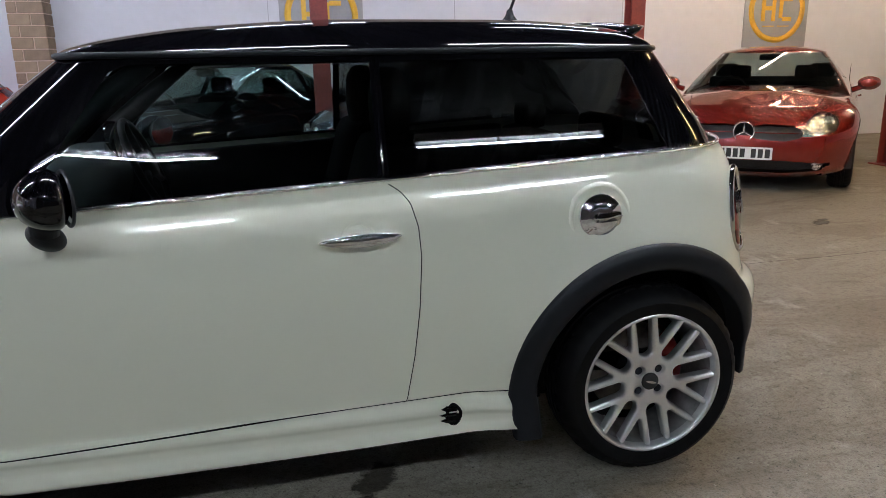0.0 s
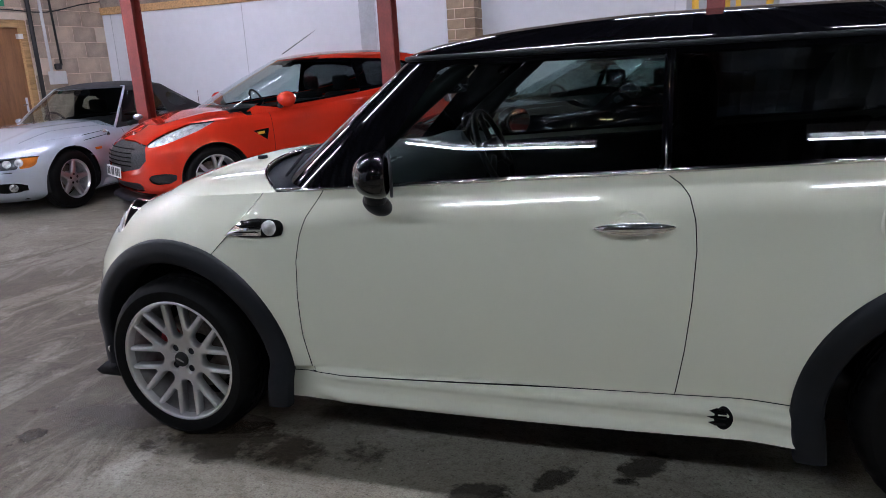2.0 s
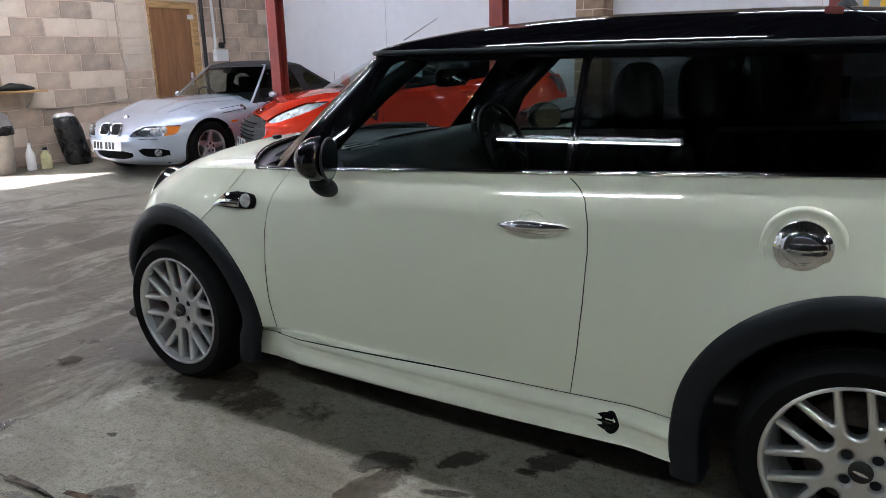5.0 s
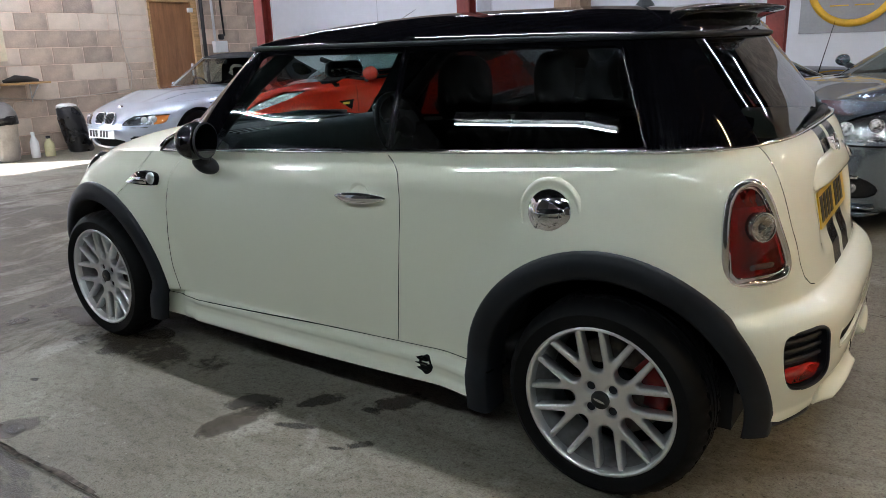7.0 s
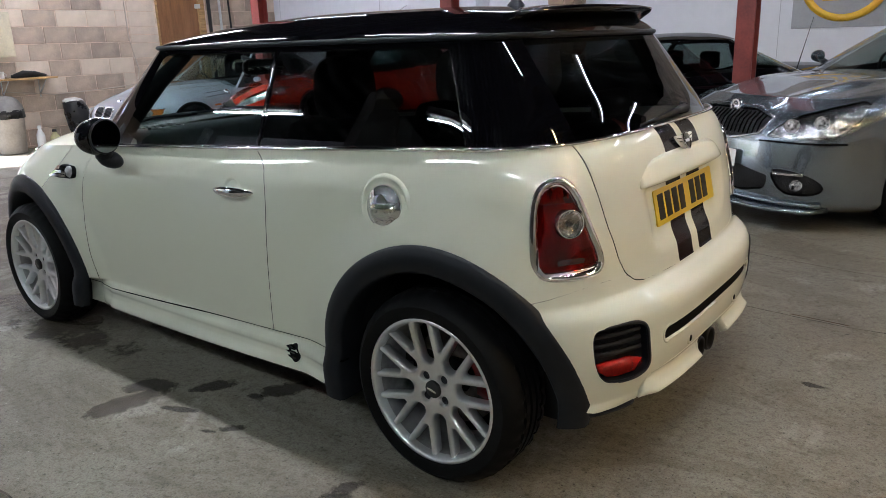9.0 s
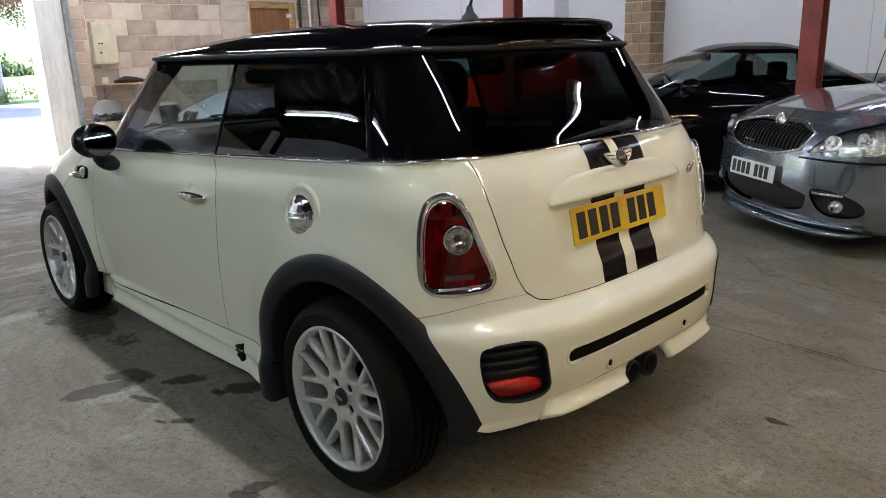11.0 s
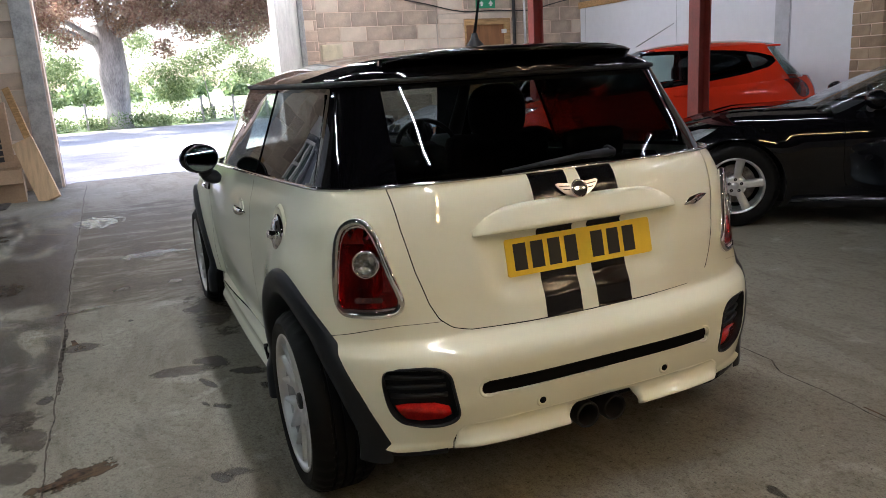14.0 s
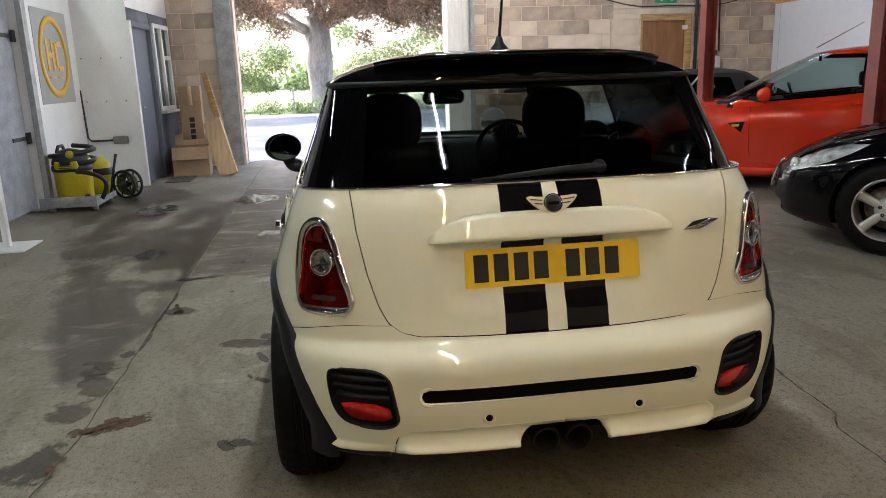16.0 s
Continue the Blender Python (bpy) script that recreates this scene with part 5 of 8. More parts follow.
    for k in range(30):
        for j in range(8):
            lip.faces.new((rows[k][j], rows[k][(j + 1) % 8], rows[k + 1][(j + 1) % 8], rows[k + 1][j]))
    lip.faces.new(rows[0][::-1])
    lip.faces.new(rows[-1])
    bmesh.ops.recalc_face_normals(lip, faces=lip.faces)
    part("tailgate_handle", lip, CREAM, gate_ob, "cream tailgate grip moulding")
    # winged badge
    bt = Matrix.Translation((rear_x(0, 0.955) + 0.002, 0, 0.955)) @ pose(0, 0, 0, 90, 0, 90) @ pose(0, 0, 0, -20, 0, 0)
    wings = [(0.078, 0.026), (0.03, 0.020), (-0.03, 0.020), (-0.078, 0.026), (-0.066, 0.006), (-0.036, -0.018), (0.0, -0.027), (0.036, -0.018), (0.066, 0.006)]
    badge = part("badge", slab(soften(wings, 1), 0.006, bt, 0.002), ALLOY, gate_ob, "chrome winged badge with plain black disc", smooth=False)
    part("badge_disc", slab(disc(0.025, 28), 0.011, bt, 0.002), INK, badge)
    part("badge_ring", tube([tuple(bt @ Vector((0.0255 * math.cos(a), 0.0255 * math.sin(a), 0.010))) for a in (2 * math.pi * i / 32 for i in range(32))], 0.0032, 8, closed=True), CHROME, badge)
    part("badge_mark", slab(rounded(0.034, 0.009, 0.002), 0.0122, bt), CHROME, badge, smooth=False)
    for s in (-1, 1):
        for k in range(2):
            part("wing_groove", slab([(s * 0.03, 0.012 - 0.011 * k), (s * (0.066 - 0.012 * k), 0.016 - 0.012 * k), (s * (0.064 - 0.012 * k), 0.0125 - 0.012 * k), (s * 0.03, 0.009 - 0.011 * k)][::s], 0.0068, bt), INK, badge, smooth=False)
    jt = Matrix.Translation((rear_x(0.457, 0.868) + 0.002, 0.457, 0.868)) @ pose(0, 0, 0, 90, 0, 90 + 16) @ pose(0, 0, 0, -8, 0, 3)
    part("side_badge", slab([(-.068, -.007), (-.03, .012), (.03, .014), (.068, .006), (.03, -.006), (-.01, -.014)], 0.005, jt, 0.001), CHROME, gate_ob, "small chrome badge")
    # rear wiper
    part("rear_wiper", tube([(1.60, 0.17, 1.045), (1.612, 0.05, 1.045), (1.607, -0.22, 1.025)], [0.016, 0.011, 0.005], 10), PLASTIC, car, "black rear wiper")
    part("wiper_boss", lathe([(0, 0.03), (0.016, 0.026), (0.022, 0)], 16, "x"), PLASTIC, car).location = (1.585, 0.165, 1.045)
    # exhaust
    SOOT = material("sooty_tailpipe", (0.006, 0.006, 0.006), rough=0.5, spread=0.1, specular=0.3)
    for s in (-1, 1):
        e = lathe([(0.0, 1.66), (0.037, 1.66), (0.042, 1.70), (0.042, 1.768), (0.038, 1.776), (0.034, 1.768), (0.033, 1.68), (0.0, 1.68)], 28, "x")
        e.transform(Matrix.Translation((0, 0.05 * s, 0.276)))
        part("exhaust_tip", e, SOOT, car, "black round tailpipe")

    # door handles and mirrors
    for s in (-1, 1):
        door = door_l if s < 0 else door_r
        y0 = side_y(0.354, 0.81)
        bm = bmesh.new()
        rows = []
        for k in range(21):
            t = -1 + 2 * k / 20
            r = max(0.03, (1 - t * t)) ** 0.62
            x = 0.354 + 0.112 * t
            c = Vector((x, s * (y0 + 0.010 + 0.016 * (1 - t * t)), 0.809 + 0.008 * t * 0.5))
            rows.append([bm.verts.new(c + Vector((0, s * 0.012 * r * math.cos(a), 0.0195 * r * math.sin(a)))) for a in (2 * math.pi * j / 12 for j in range(12))])
        for k in range(20):
            for j in range(12):
                bm.faces.new((rows[k][j], rows[k][(j + 1) % 12], rows[k + 1][(j + 1) % 12], rows[k + 1][j]))
        bmesh.ops.recalc_face_normals(bm, faces=bm.faces)
        part("door_handle", bm, CHROME, door, "chrome door handle")
        dish = lathe([(0.0, -0.020), (0.018, -0.018), (0.034, -0.009), (0.044, 0.0010), (0.0475, -0.001)], 32, "z")
        dish.transform(Matrix.Translation((0.348, s * (y0 + 0.0018), 0.812)) @ pose(0, 0, 0, 90 if s < 0 else -90, 0, 0))
        part("handle_dish", dish, CREAM, door)
        bm = bmesh.new()
        bmesh.ops.create_uvsphere(bm, u_segments=32, v_segments=20, radius=1.0)
        for v in bm.verts:
            x, y, z = v.co
            x = max(x, -1.2)
            f = 0.075 if x < 0 else 0.035
            p = 2.6
            v.co = (x * f * 1.08 - 0.006, y * 0.095, z * 0.073)
        bm.transform(Matrix.Translation((-0.372, s * 0.860, 0.972)) @ pose(0, 0, 0, 0, 0, -24 * s))
        mir = part("door_mirror", bm, BLACK_GLOSS, car, "gloss black door mirror")
        g = slab(disc(0.086, 32, 0.063), 0.004, Matrix.Translation((-0.372, s * 0.860, 0.972)) @ pose(0, 0, 0, 0, 0, -24 * s) @ Matrix.Translation((0.0275, 0, 0)) @ pose(0, 0, 0, 90, 0, 90))
        part("mirror_glass", g, DARK_MIRROR, mir, "mirror glass darkened in place of a dark reflection", smooth=False)
        rim = tube([(0.027, 0.0885 * math.cos(a), 0.0655 * math.sin(a)) for a in (2 * math.pi * k / 40 for k in range(40))], 0.0045, 8, closed=True)
        rim.transform(Matrix.Translation((-0.372, s * 0.860, 0.972)) @ pose(0, 0, 0, 0, 0, -24 * s))
        part("mirror_rim", rim, PLASTIC, mir)
        arm = bmesh.new()
        bmesh.ops.create_uvsphere(arm, u_segments=24, v_segments=14, radius=1.0)
        for v in arm.verts:
            v.co = (-0.414 + 0.042 * v.co.x - 0.012 * v.co.z, s * (0.808 + 0.052 * v.co.y), 0.872 + 0.038 * v.co.z + 0.010 * v.co.y)
        put_tube(arm, [(-0.40, s * 0.842, 0.945), (-0.410, s * 0.832, 0.885)], 0.034, 16)
        part("mirror_foot", arm, PLASTIC, mir)

    for s in (-1, 1):
        part("pillar_trim", tube([(-0.60, s * 0.650, 0.92), (-0.50, s * 0.635, 1.02), (-0.32, s * 0.595, 1.17), (-0.17, s * 0.55, 1.28)], [0.045, 0.042, 0.034, 0.026], 12), TRIM, car)

    # cabin
    cab = bmesh.new()
    put_box(cab, -0.80, 1.45, -0.70, 0.70, 0.30, 0.36)
    part("cabin_floor", cab, TRIM, car)
    d = bmesh.new()
    rows = []
    for yy in np.linspace(-0.66, 0.66, 15):
        rows.append([d.verts.new((x, yy, z)) for x, z in ((-0.84, 0.90), (-0.66, 0.952), (-0.53, 0.962), (-0.45, 0.93), (-0.45, 0.78), (-0.52, 0.60))])
    for k in range(14):
        for j in range(5):
            d.faces.new((rows[k][j], rows[k][j + 1], rows[k + 1][j + 1], rows[k + 1][j]))
    dash = part("dashboard", d, DASH, car, "dark dashboard")
    for k in range(6):
        part("air_vent_slat", tube([(-0.60 + 0.022 * k, -0.56, 0.962), (-0.60 + 0.022 * k, -0.40, 0.964)], 0.0035, 6), LAMP_SILVER if k % 2 else TRIM, dash)
    dial = lathe([(0.0, 0.006), (0.062, 0.006), (0.066, 0.02), (0.075, 0.018), (0.078, -0.02)], 32, "x")
    dial.transform(Matrix.Translation((-0.465, 0.38, 0.985)))
    part("instrument", dial, CHROME, dash, "chrome-ringed round instrument")
    face = lathe([(0.0, 0.008), (0.060, 0.008)], 24, "x")
    face.transform(Matrix.Translation((-0.465, 0.38, 0.985)))
    part("dial_face", face, TRIM, dash)
    sw = lathe([(0.185 + 0.014 * math.cos(a), 0.014 * math.sin(a)) for a in (2 * math.pi * k / 10 for k in range(10))], 40, "x", closed=True)
    for a in (0, 120, 240):
        c, s2 = math.cos(radians(a + 90)), math.sin(radians(a + 90))
        put_tube(sw, [(0.0, 0.02 * c, 0.02 * s2), (0.0, 0.18 * c, 0.18 * s2)], 0.014, 8)
    put_tube(sw, [(-0.03, 0, 0), (0.03, 0, 0)], 0.055, 20)
    sw.transform(Matrix.Translation((-0.355, 0.38, 0.885)) @ pose(0, 0, 0, 0, -22, 0))
    part("steering_wheel", sw, TRIM, car, "black steering wheel")

    def seat_bm(w, z0, z1, lean):
        bm = bmesh.new()
        put_box(bm, -w / 2, w / 2, -0.07, 0.07, z0, z1, 0.05)
        for v in bm.verts:
            v.co.y += 0.05 * (abs(v.co.x) / (w / 2)) ** 2 * -1
        bm.transform(pose(0, 0, 0, 0, 0, 90))
        for v in bm.verts:
            v.co.x += lean * (v.co.z - z0)
        return bm

    for y0 in (-0.36, 0.36):
        for x0, w, z0, z1, lean, hz in ((0.32, 0.50, 0.50, 1.04, 0.28, 1.13), (1.10, 0.46, 0.55, 0.98, 0.25, 1.05)):
            bm = seat_bm(w, z0, z1, lean)
            bm.transform(Matrix.Translation((x0, y0, 0)))
            seat = part("seat_back", bm, SEAT, car, "black seat back")
            hr = bmesh.new()
            if x0 < 1:
                bmesh.ops.create_uvsphere(hr, u_segments=24, v_segments=16, radius=1.0)
                for v in hr.verts:
                    v.co = [math.copysign(abs(c) ** 0.72, c) * r for c, r in zip(v.co, (0.06, 0.14, 0.125))]
                hr.transform(Matrix.Translation((x0 + 0.19, y0, hz)))
            else:
                put_box(hr, x0 + 0.10, x0 + 0.18, y0 - 0.12, y0 + 0.12, 0.98, 1.09, 0.035)
            part("head_rest", hr, SEAT, seat)
            cu = box(x0 - 0.48, x0 + 0.06, y0 - w / 2, y0 + w / 2, 0.40, 0.55, 0.05)
            part("seat_cushion", cu, SEAT, seat)
    rv = slab(rounded(0.23, 0.072, 0.034), 0.03, Matrix.Translation((-0.42, 0.02, 1.20)) @ pose(0, 0, 0, 90, 0, 90), 0.008)
    rvm = part("interior_mirror", rv, TRIM, car, "black interior mirror")
    part("interior_mirror_glass", slab(rounded(0.215, 0.06, 0.028), 0.002, Matrix.Translation((-0.389, 0.02, 1.20)) @ pose(0, 0, 0, 90, 0, 90)), MIRROR, rvm)
    part("mirror_stalk", tube([(-0.42, 0.02, 1.21), (-0.53, 0.0, 1.245)], 0.012, 8), TRIM, rvm)
    for s in (-1, 1):
        dt = box(-0.62, 1.20, s * 0.66 - 0.04, s * 0.66 + 0.04, 0.40, 0.915, 0.02)
        for v in dt.verts:
            v.co.z += 0.049 * v.co.x if v.co.z > 0.8 else (0.36 if v.co.x > 1.0 else 0)
        part("door_lining", dt, TRIM, car)
    part("parcel_shelf", box(1.20, 1.52, -0.58, 0.58, 0.86, 0.885, 0.006), TRIM, car)

    for hx, cal in ((HUB_X, 8), (-HUB_X, 172)):
        for s in (-1, 1):
            road_wheel(car, hx, s * (0.735 if hx > 0 else 0.742), HUB_Z + 0.008, 0.228, 0.205, "cross", z=HUB_Z, side=s, caliper=cal if s < 0 else 180 - cal, turn=(-10 if hx > 0 else -2) if s < 0 else 17)
    return car


build_hatchback()


# ---------------------------------------------------------------- other parked cars
def parked_car(name, label, at, heading, spec):
    """A car whose front looks along heading (degrees); spec gives its main sizes (local front at -x)."""
    car = thing(name, label, "car", (*at, 0), heading - 180, "parked cars")
    s = spec
    L0, L1, w, zb0, zb1, zr = s["front"], s["rear"], s["w"], s["bonnet"], s["waist"], s["height"]
    wb, rt, rr, paint_m = s["base"] / 2, s["tyre"], s["rim"], s["paint"]
    k = (zb1 - zb0) / (L1 - L0)
    waist = lambda x: zb0 + k * (x - L0)
    H = (zb0 + zb1) / 2
    width = curve_through([(.14, .86 * w), (.20, .95 * w), (.30, .975 * w), (.45, .985 * w), (.6 * H + .12, w), (.88 * H, .985 * w), (.96 * H, .955 * w), (H, .91 * w)])
    tuck_f = curve_through([(.14, L0 + .22), (.22, L0 + .05), (.42, L0), (.7 * H, L0 + .02), (.86 * H, L0 + s.get("nose", .10)), (H, L0 + s.get("nose", .10) + .22)])
    tuck_r = curve_through([(.14, L1 - .2), (.25, L1 - .05), (.45, L1), (.6 * H, L1 - .01), (.85 * H, L1 - .05), (H, L1 - .12)])
    lift = lambda lv, x: lv + (waist(x) - H) * np.clip((lv - 0.3) / (H - 0.3), 0, 1)

    def flare(co):
        x, y, z = co.T
        for hx in (-wb, wb):
            r = np.hypot(x - hx, z - rt)
            g = np.clip((rt + .22 - r) / .2, 0, 1)
            y = y + np.sign(y) * .022 * g * g * (3 - 2 * g) * np.clip(np.abs(y) / (.8 * w), 0, 1) ** 4
        return np.stack([x, y, z], 1)

    levels = np.unique(np.concatenate([np.linspace(.14, .3, 6), np.linspace(.3, H, 22)]))
    fl, rl = s.get("flen", .75), .6
    low = stack(levels, width, lambda l: (float(tuck_f(l)), fl, s.get("fpow", 2.8)), lambda l: (float(tuck_r(l)), rl, 3.0), lift, (26, 70, 22), bow=.006, shape=flare)
    low_like = surface(low)
    arch_r = rt + .035
    for hx in (-wb, wb):
        f = lambda c, hx=hx: np.where((np.abs(c[:, 0] - hx) < .6) & (np.abs(c[:, 1]) > .45 * w), np.hypot(c[:, 0] - hx, c[:, 2] - rt) - arch_r, np.nan)
        cut(low, f)
        take(low, lambda c: np.nan_to_num(f(c), nan=1.0) < 0).free()

    def seam(f, half=.0025):
        cut(low, lambda c: f(c) - half)
        cut(low, lambda c: f(c) + half)
        strip = push(take(low, lambda c: np.abs(np.nan_to_num(f(c), nan=1.0)) < half), -.008)
        for line in islands(strip):
            part("shut_line", line, DARK, car, smooth=False)

    d0, d1 = s["door"]
    dd = outline_distance(soften([(d0 + .04, .26), (d0, .55), (d0 + .02, 1.3), (d1, 1.3), (d1 + .04, .7), (d1 - .06, .26)], 1))
    seam(lambda c: np.where((np.abs(c[:, 1]) > .6 * w) & (np.abs(c[:, 0]) < wb + .2), dd(c[:, 0], c[:, 2]), np.nan))
    doors = take(low, lambda c: (dd(c[:, 0], c[:, 2]) < 0) & (np.abs(c[:, 1]) > .6 * w))
    dl = take(doors, lambda c: c[:, 1] < 0)

    def flank_y(x, z):
        """The half width of the body at a place on its side."""
        kk = (waist(x) - H) / (H - 0.3)
        lv = (z + 0.3 * kk) / (1 + kk) if z > 0.3 else z
        ww, tip, p = float(width(lv)), float(tuck_f(lv)), s.get("fpow", 2.8)
        if x < tip + fl:
            c = min(1.0, max(0.0, 1 - (x - tip) / fl))
            ww *= max(0.0, 1 - c ** p) ** (1 / p)
        return float(-flare(np.array([[x, -ww * (1 - .006 * (x - .1) ** 2), z]]))[0, 1])

    def flank_slab(outline, depth, sink, sd):
        bm = slab(outline, depth, Matrix.Identity(4))
        for v in bm.verts:
            x, z, d = v.co
            v.co = (x, sd * (flank_y(x, z) - sink + d), z)
        bmesh.ops.recalc_face_normals(bm, faces=bm.faces)
        return bm

    right_door, left_door = part("door", dl, paint_m, car, like=low_like), part("door", doors, paint_m, car, like=low_like)
    k2 = (zb0 - H) / (H - 0.3)
    level_of = lambda z: (z + 0.3 * k2) / (1 + k2) if z > 0.3 else z

    def nose_x(y, z):
        lv = level_of(z)
        p = s.get("fpow", 2.8)
        return float(tuck_f(lv)) + fl * (1 - max(0.0, 1 - min(1.0, abs(y) / float(width(lv))) ** p) ** (1 / p))

    # front openings cut into the nose, in (y, z)
    for nm, outline, mat, lab, depth in s.get("nose_holes", ()):
        o = outline_distance(outline)
        f = lambda c: np.where(c[:, 0] < L0 + .6, o(c[:, 1], c[:, 2]), np.nan)
        cut(low, f)
        hole = take(low, lambda c: np.nan_to_num(f(c), nan=1.0) < 0)
        p = part(nm, push(hole, -depth), mat, car, lab)
    for nm, outline, mat, lab, out in s.get("corner_lamps", ()):
        o = outline_distance(outline)
        f = lambda c: np.where((c[:, 0] < L0 + 1.0) & (np.abs(c[:, 1]) > .2), o(c[:, 0] - L0 + (w - np.abs(c[:, 1])) * -1.0, c[:, 2]), np.nan)
        cut(low, f)
        lamp = take(low, lambda c: np.nan_to_num(f(c), nan=1.0) < 0)
        for sd in (-1, 1):
            one = take(lamp, lambda c: c[:, 1] * sd > 0)
            inner = one.copy()
            h = part(nm, push(inner, -.014), mat, car, lab)
            part("lens", push(one, out), LENS_CLEAR, h)
    for nm, outline, mat, lab in s.get("tail_lamps", ()):
        o = outline_distance(outline)
        f = lambda c: np.where((c[:, 0] > L1 - .8) & (np.abs(c[:, 1]) > .2), o(c[:, 0] - L1 + (w - np.abs(c[:, 1])), c[:, 2]), np.nan)
        cut(low, f)
        lamp = take(low, lambda c: np.nan_to_num(f(c), nan=1.0) < 0)
        for sd in (-1, 1):
            part(nm, push(take(lamp, lambda c: c[:, 1] * sd > 0), .004), mat, car, lab)
    part("body_shell", low, paint_m, car, like=low_like)
    # bonnet and deck
    hx, hy = ring(float(width(H)), (float(tuck_f(H)), fl, s.get("fpow", 2.8)), (float(tuck_r(H)), rl, 3.0), 30, 70, 22, bow=.006)
    crown = curve_through(s["crown"])
    tip = float(tuck_f(H))
    deck = dome(hx, hy, lambda x, ww: float(crown(x)) * min(1.0, max(0.0, (x - tip) / 0.45)) ** 0.75, lambda x: float(waist(x)), s.get("deck_n", 26))
    c0, c1 = s["cabin"]
    bonnet = take(deck, lambda c: c[:, 0] < c0 + .10)
    if s.get("bonnet_line"):
        # shut lines of the bonnet: half width a at the nose, growing by b towards the screen, across the nose at x0
        a, b, x0 = s["bonnet_line"]
        f = lambda c: np.minimum(a + b * (c[:, 0] - L0) - np.abs(c[:, 1]), (c[:, 0] - x0 - .25 * c[:, 1] ** 2) * 1.0)
        for off in (-.003, .003):
            cut(bonnet, lambda c: f(c) - off)
        for line in islands(push(take(bonnet, lambda c: np.abs(f(c)) < .003), -.008)):
            part("shut_line", line, DARK, car, smooth=False)
    for y0, y1, half, high in s.get("bonnet_ridges", ()):
        # pressed ridges running back from the nose
        for v in bonnet.verts:
            t = min(1.0, max(0.0, (v.co.x - tip) / (c0 - tip)))
            d = abs(abs(v.co.y) - (y0 + (y1 - y0) * t)) / half
            if d < 1:
                v.co.z += high * (1 - d * d) ** 2 * min(1.0, t * 6)
    part("bonnet", bonnet, paint_m, car)
    part("rear_deck", take(deck, lambda c: c[:, 0] > c1 - .12), paint_m, car)
    part("cabin_deck", push(deck, -.03), TRIM, car)
    # greenhouse
    g0, g1 = s["glass_low"], s["glass_top"]
    zt = zr - s.get("roof_crown", .07)
    t_of = lambda l: (l - H) / (zt - H)
    gw0, gw1 = float(width(H)) - .005, s["roof_w"]
    gl = np.linspace(H, zt, 16)
    glift = lambda lv, x: lv + (waist(x) - H) * (1 - t_of(lv))
    top = stack(gl, lambda l: gw0 + (gw1 - gw0) * t_of(l) ** 1.15, lambda l: (g0[0] + (g1[0] - g0[0]) * t_of(l), .40, 2.4), lambda l: (g0[1] + (g1[1] - g0[1]) * t_of(l) ** .9, .35, 2.6), glift, (30, 60, 26), bow=.006)
    top_like = surface(top)
    pf = lambda c: c[:, 0] - (g0[0] + .33 + (g1[0] - g0[0] - .12) * np.clip((c[:, 2] - H) / (zt - H), 0, 1))
    cut(top, pf)
    part("windscreen", take(top, lambda c: pf(c) < 0), s.get("screen", SCREEN), car, "clear windscreen", like=top_like)
    pr = lambda c: c[:, 0] - (g0[1] - .20 + (g1[1] - g0[1] + .02) * np.clip((c[:, 2] - H) / (zt - H), 0, 1))
    roof_mat = s.get("roof_mat", paint_m)
    if not s.get("soft"):
        cut(top, pr)
        part("rear_window", take(top, lambda c: pr(c) > 0), CLEAR, car, "rear window", like=top_like)
    pane_sheet = top
    if s.get("dlo"):
        dlo = outline_distance(soften(s["dlo"], 1))
        fd = lambda c: np.where(np.abs(c[:, 1]) > .3, dlo(c[:, 0], c[:, 2]), np.nan)
        cut(top, fd)
        pane_sheet = take(top, lambda c: np.nan_to_num(fd(c), nan=1.0) < 0)
    for outline, mat in s["windows"]:
        o = outline_distance(outline)
        f = lambda c: np.where((np.abs(c[:, 1]) > .3), o(c[:, 0], c[:, 2]), np.nan)
        cut(pane_sheet, f)
        win = take(pane_sheet, lambda c: np.nan_to_num(f(c), nan=1.0) < 0)
        lw = take(win, lambda c: c[:, 1] < 0)
        part("side_window", lw, mat, car, "side window", like=top_like)
        part("side_window", win, mat, car, "side window", like=top_like)
    if s.get("dlo"):
        for sd in (-1, 1):
            part("window_frame", take(pane_sheet, lambda c: c[:, 1] * sd > 0), BLACK_GLOSS, car, "gloss black window frame", like=top_like)
    if s.get("tail_wing"):
        x0, x1, z0 = s["tail_wing"]
        wing = box(x0, x1, -.56, .56, z0 - .022, z0, .008)
        for v in wing.verts:
            v.co.x -= .12 * (abs(v.co.y) / .56) ** 3
            v.co.z -= .05 * (abs(v.co.y) / .56) ** 4
        part("roof_spoiler", wing, paint_m, car)
    lining = top.copy()
    part("pillar_lining", push(lining, -.012), TRIM, car)
    frame_pts = []
    for sd in (-1, 1):
        for i in range(9):
            t = i / 8 if sd < 0 else 1 - i / 8
            x = g0[0] + .30 + (g1[0] - g0[0] - .10) * t
            frame_pts.append((x, sd * ((gw0 + (gw1 - gw0) * t ** 1.15) * (1 - .07 * t) - .012), H + (zt - H) * t + (waist(x) - H) * (1 - t) + .004))
    if s.get("soft"):
        part("windscreen_frame", tube(frame_pts, .015, 8), paint_m, car)

    part("window_surround", top, roof_mat if s.get("soft") else s.get("pillar_mat", paint_m), car, like=top_like)
    rx, ry = ring(gw1 + .004, (g1[0], .40, 2.4), (g1[1], .35, 2.6), 30, 60, 26, bow=.006)
    span = g1[1] - g1[0]
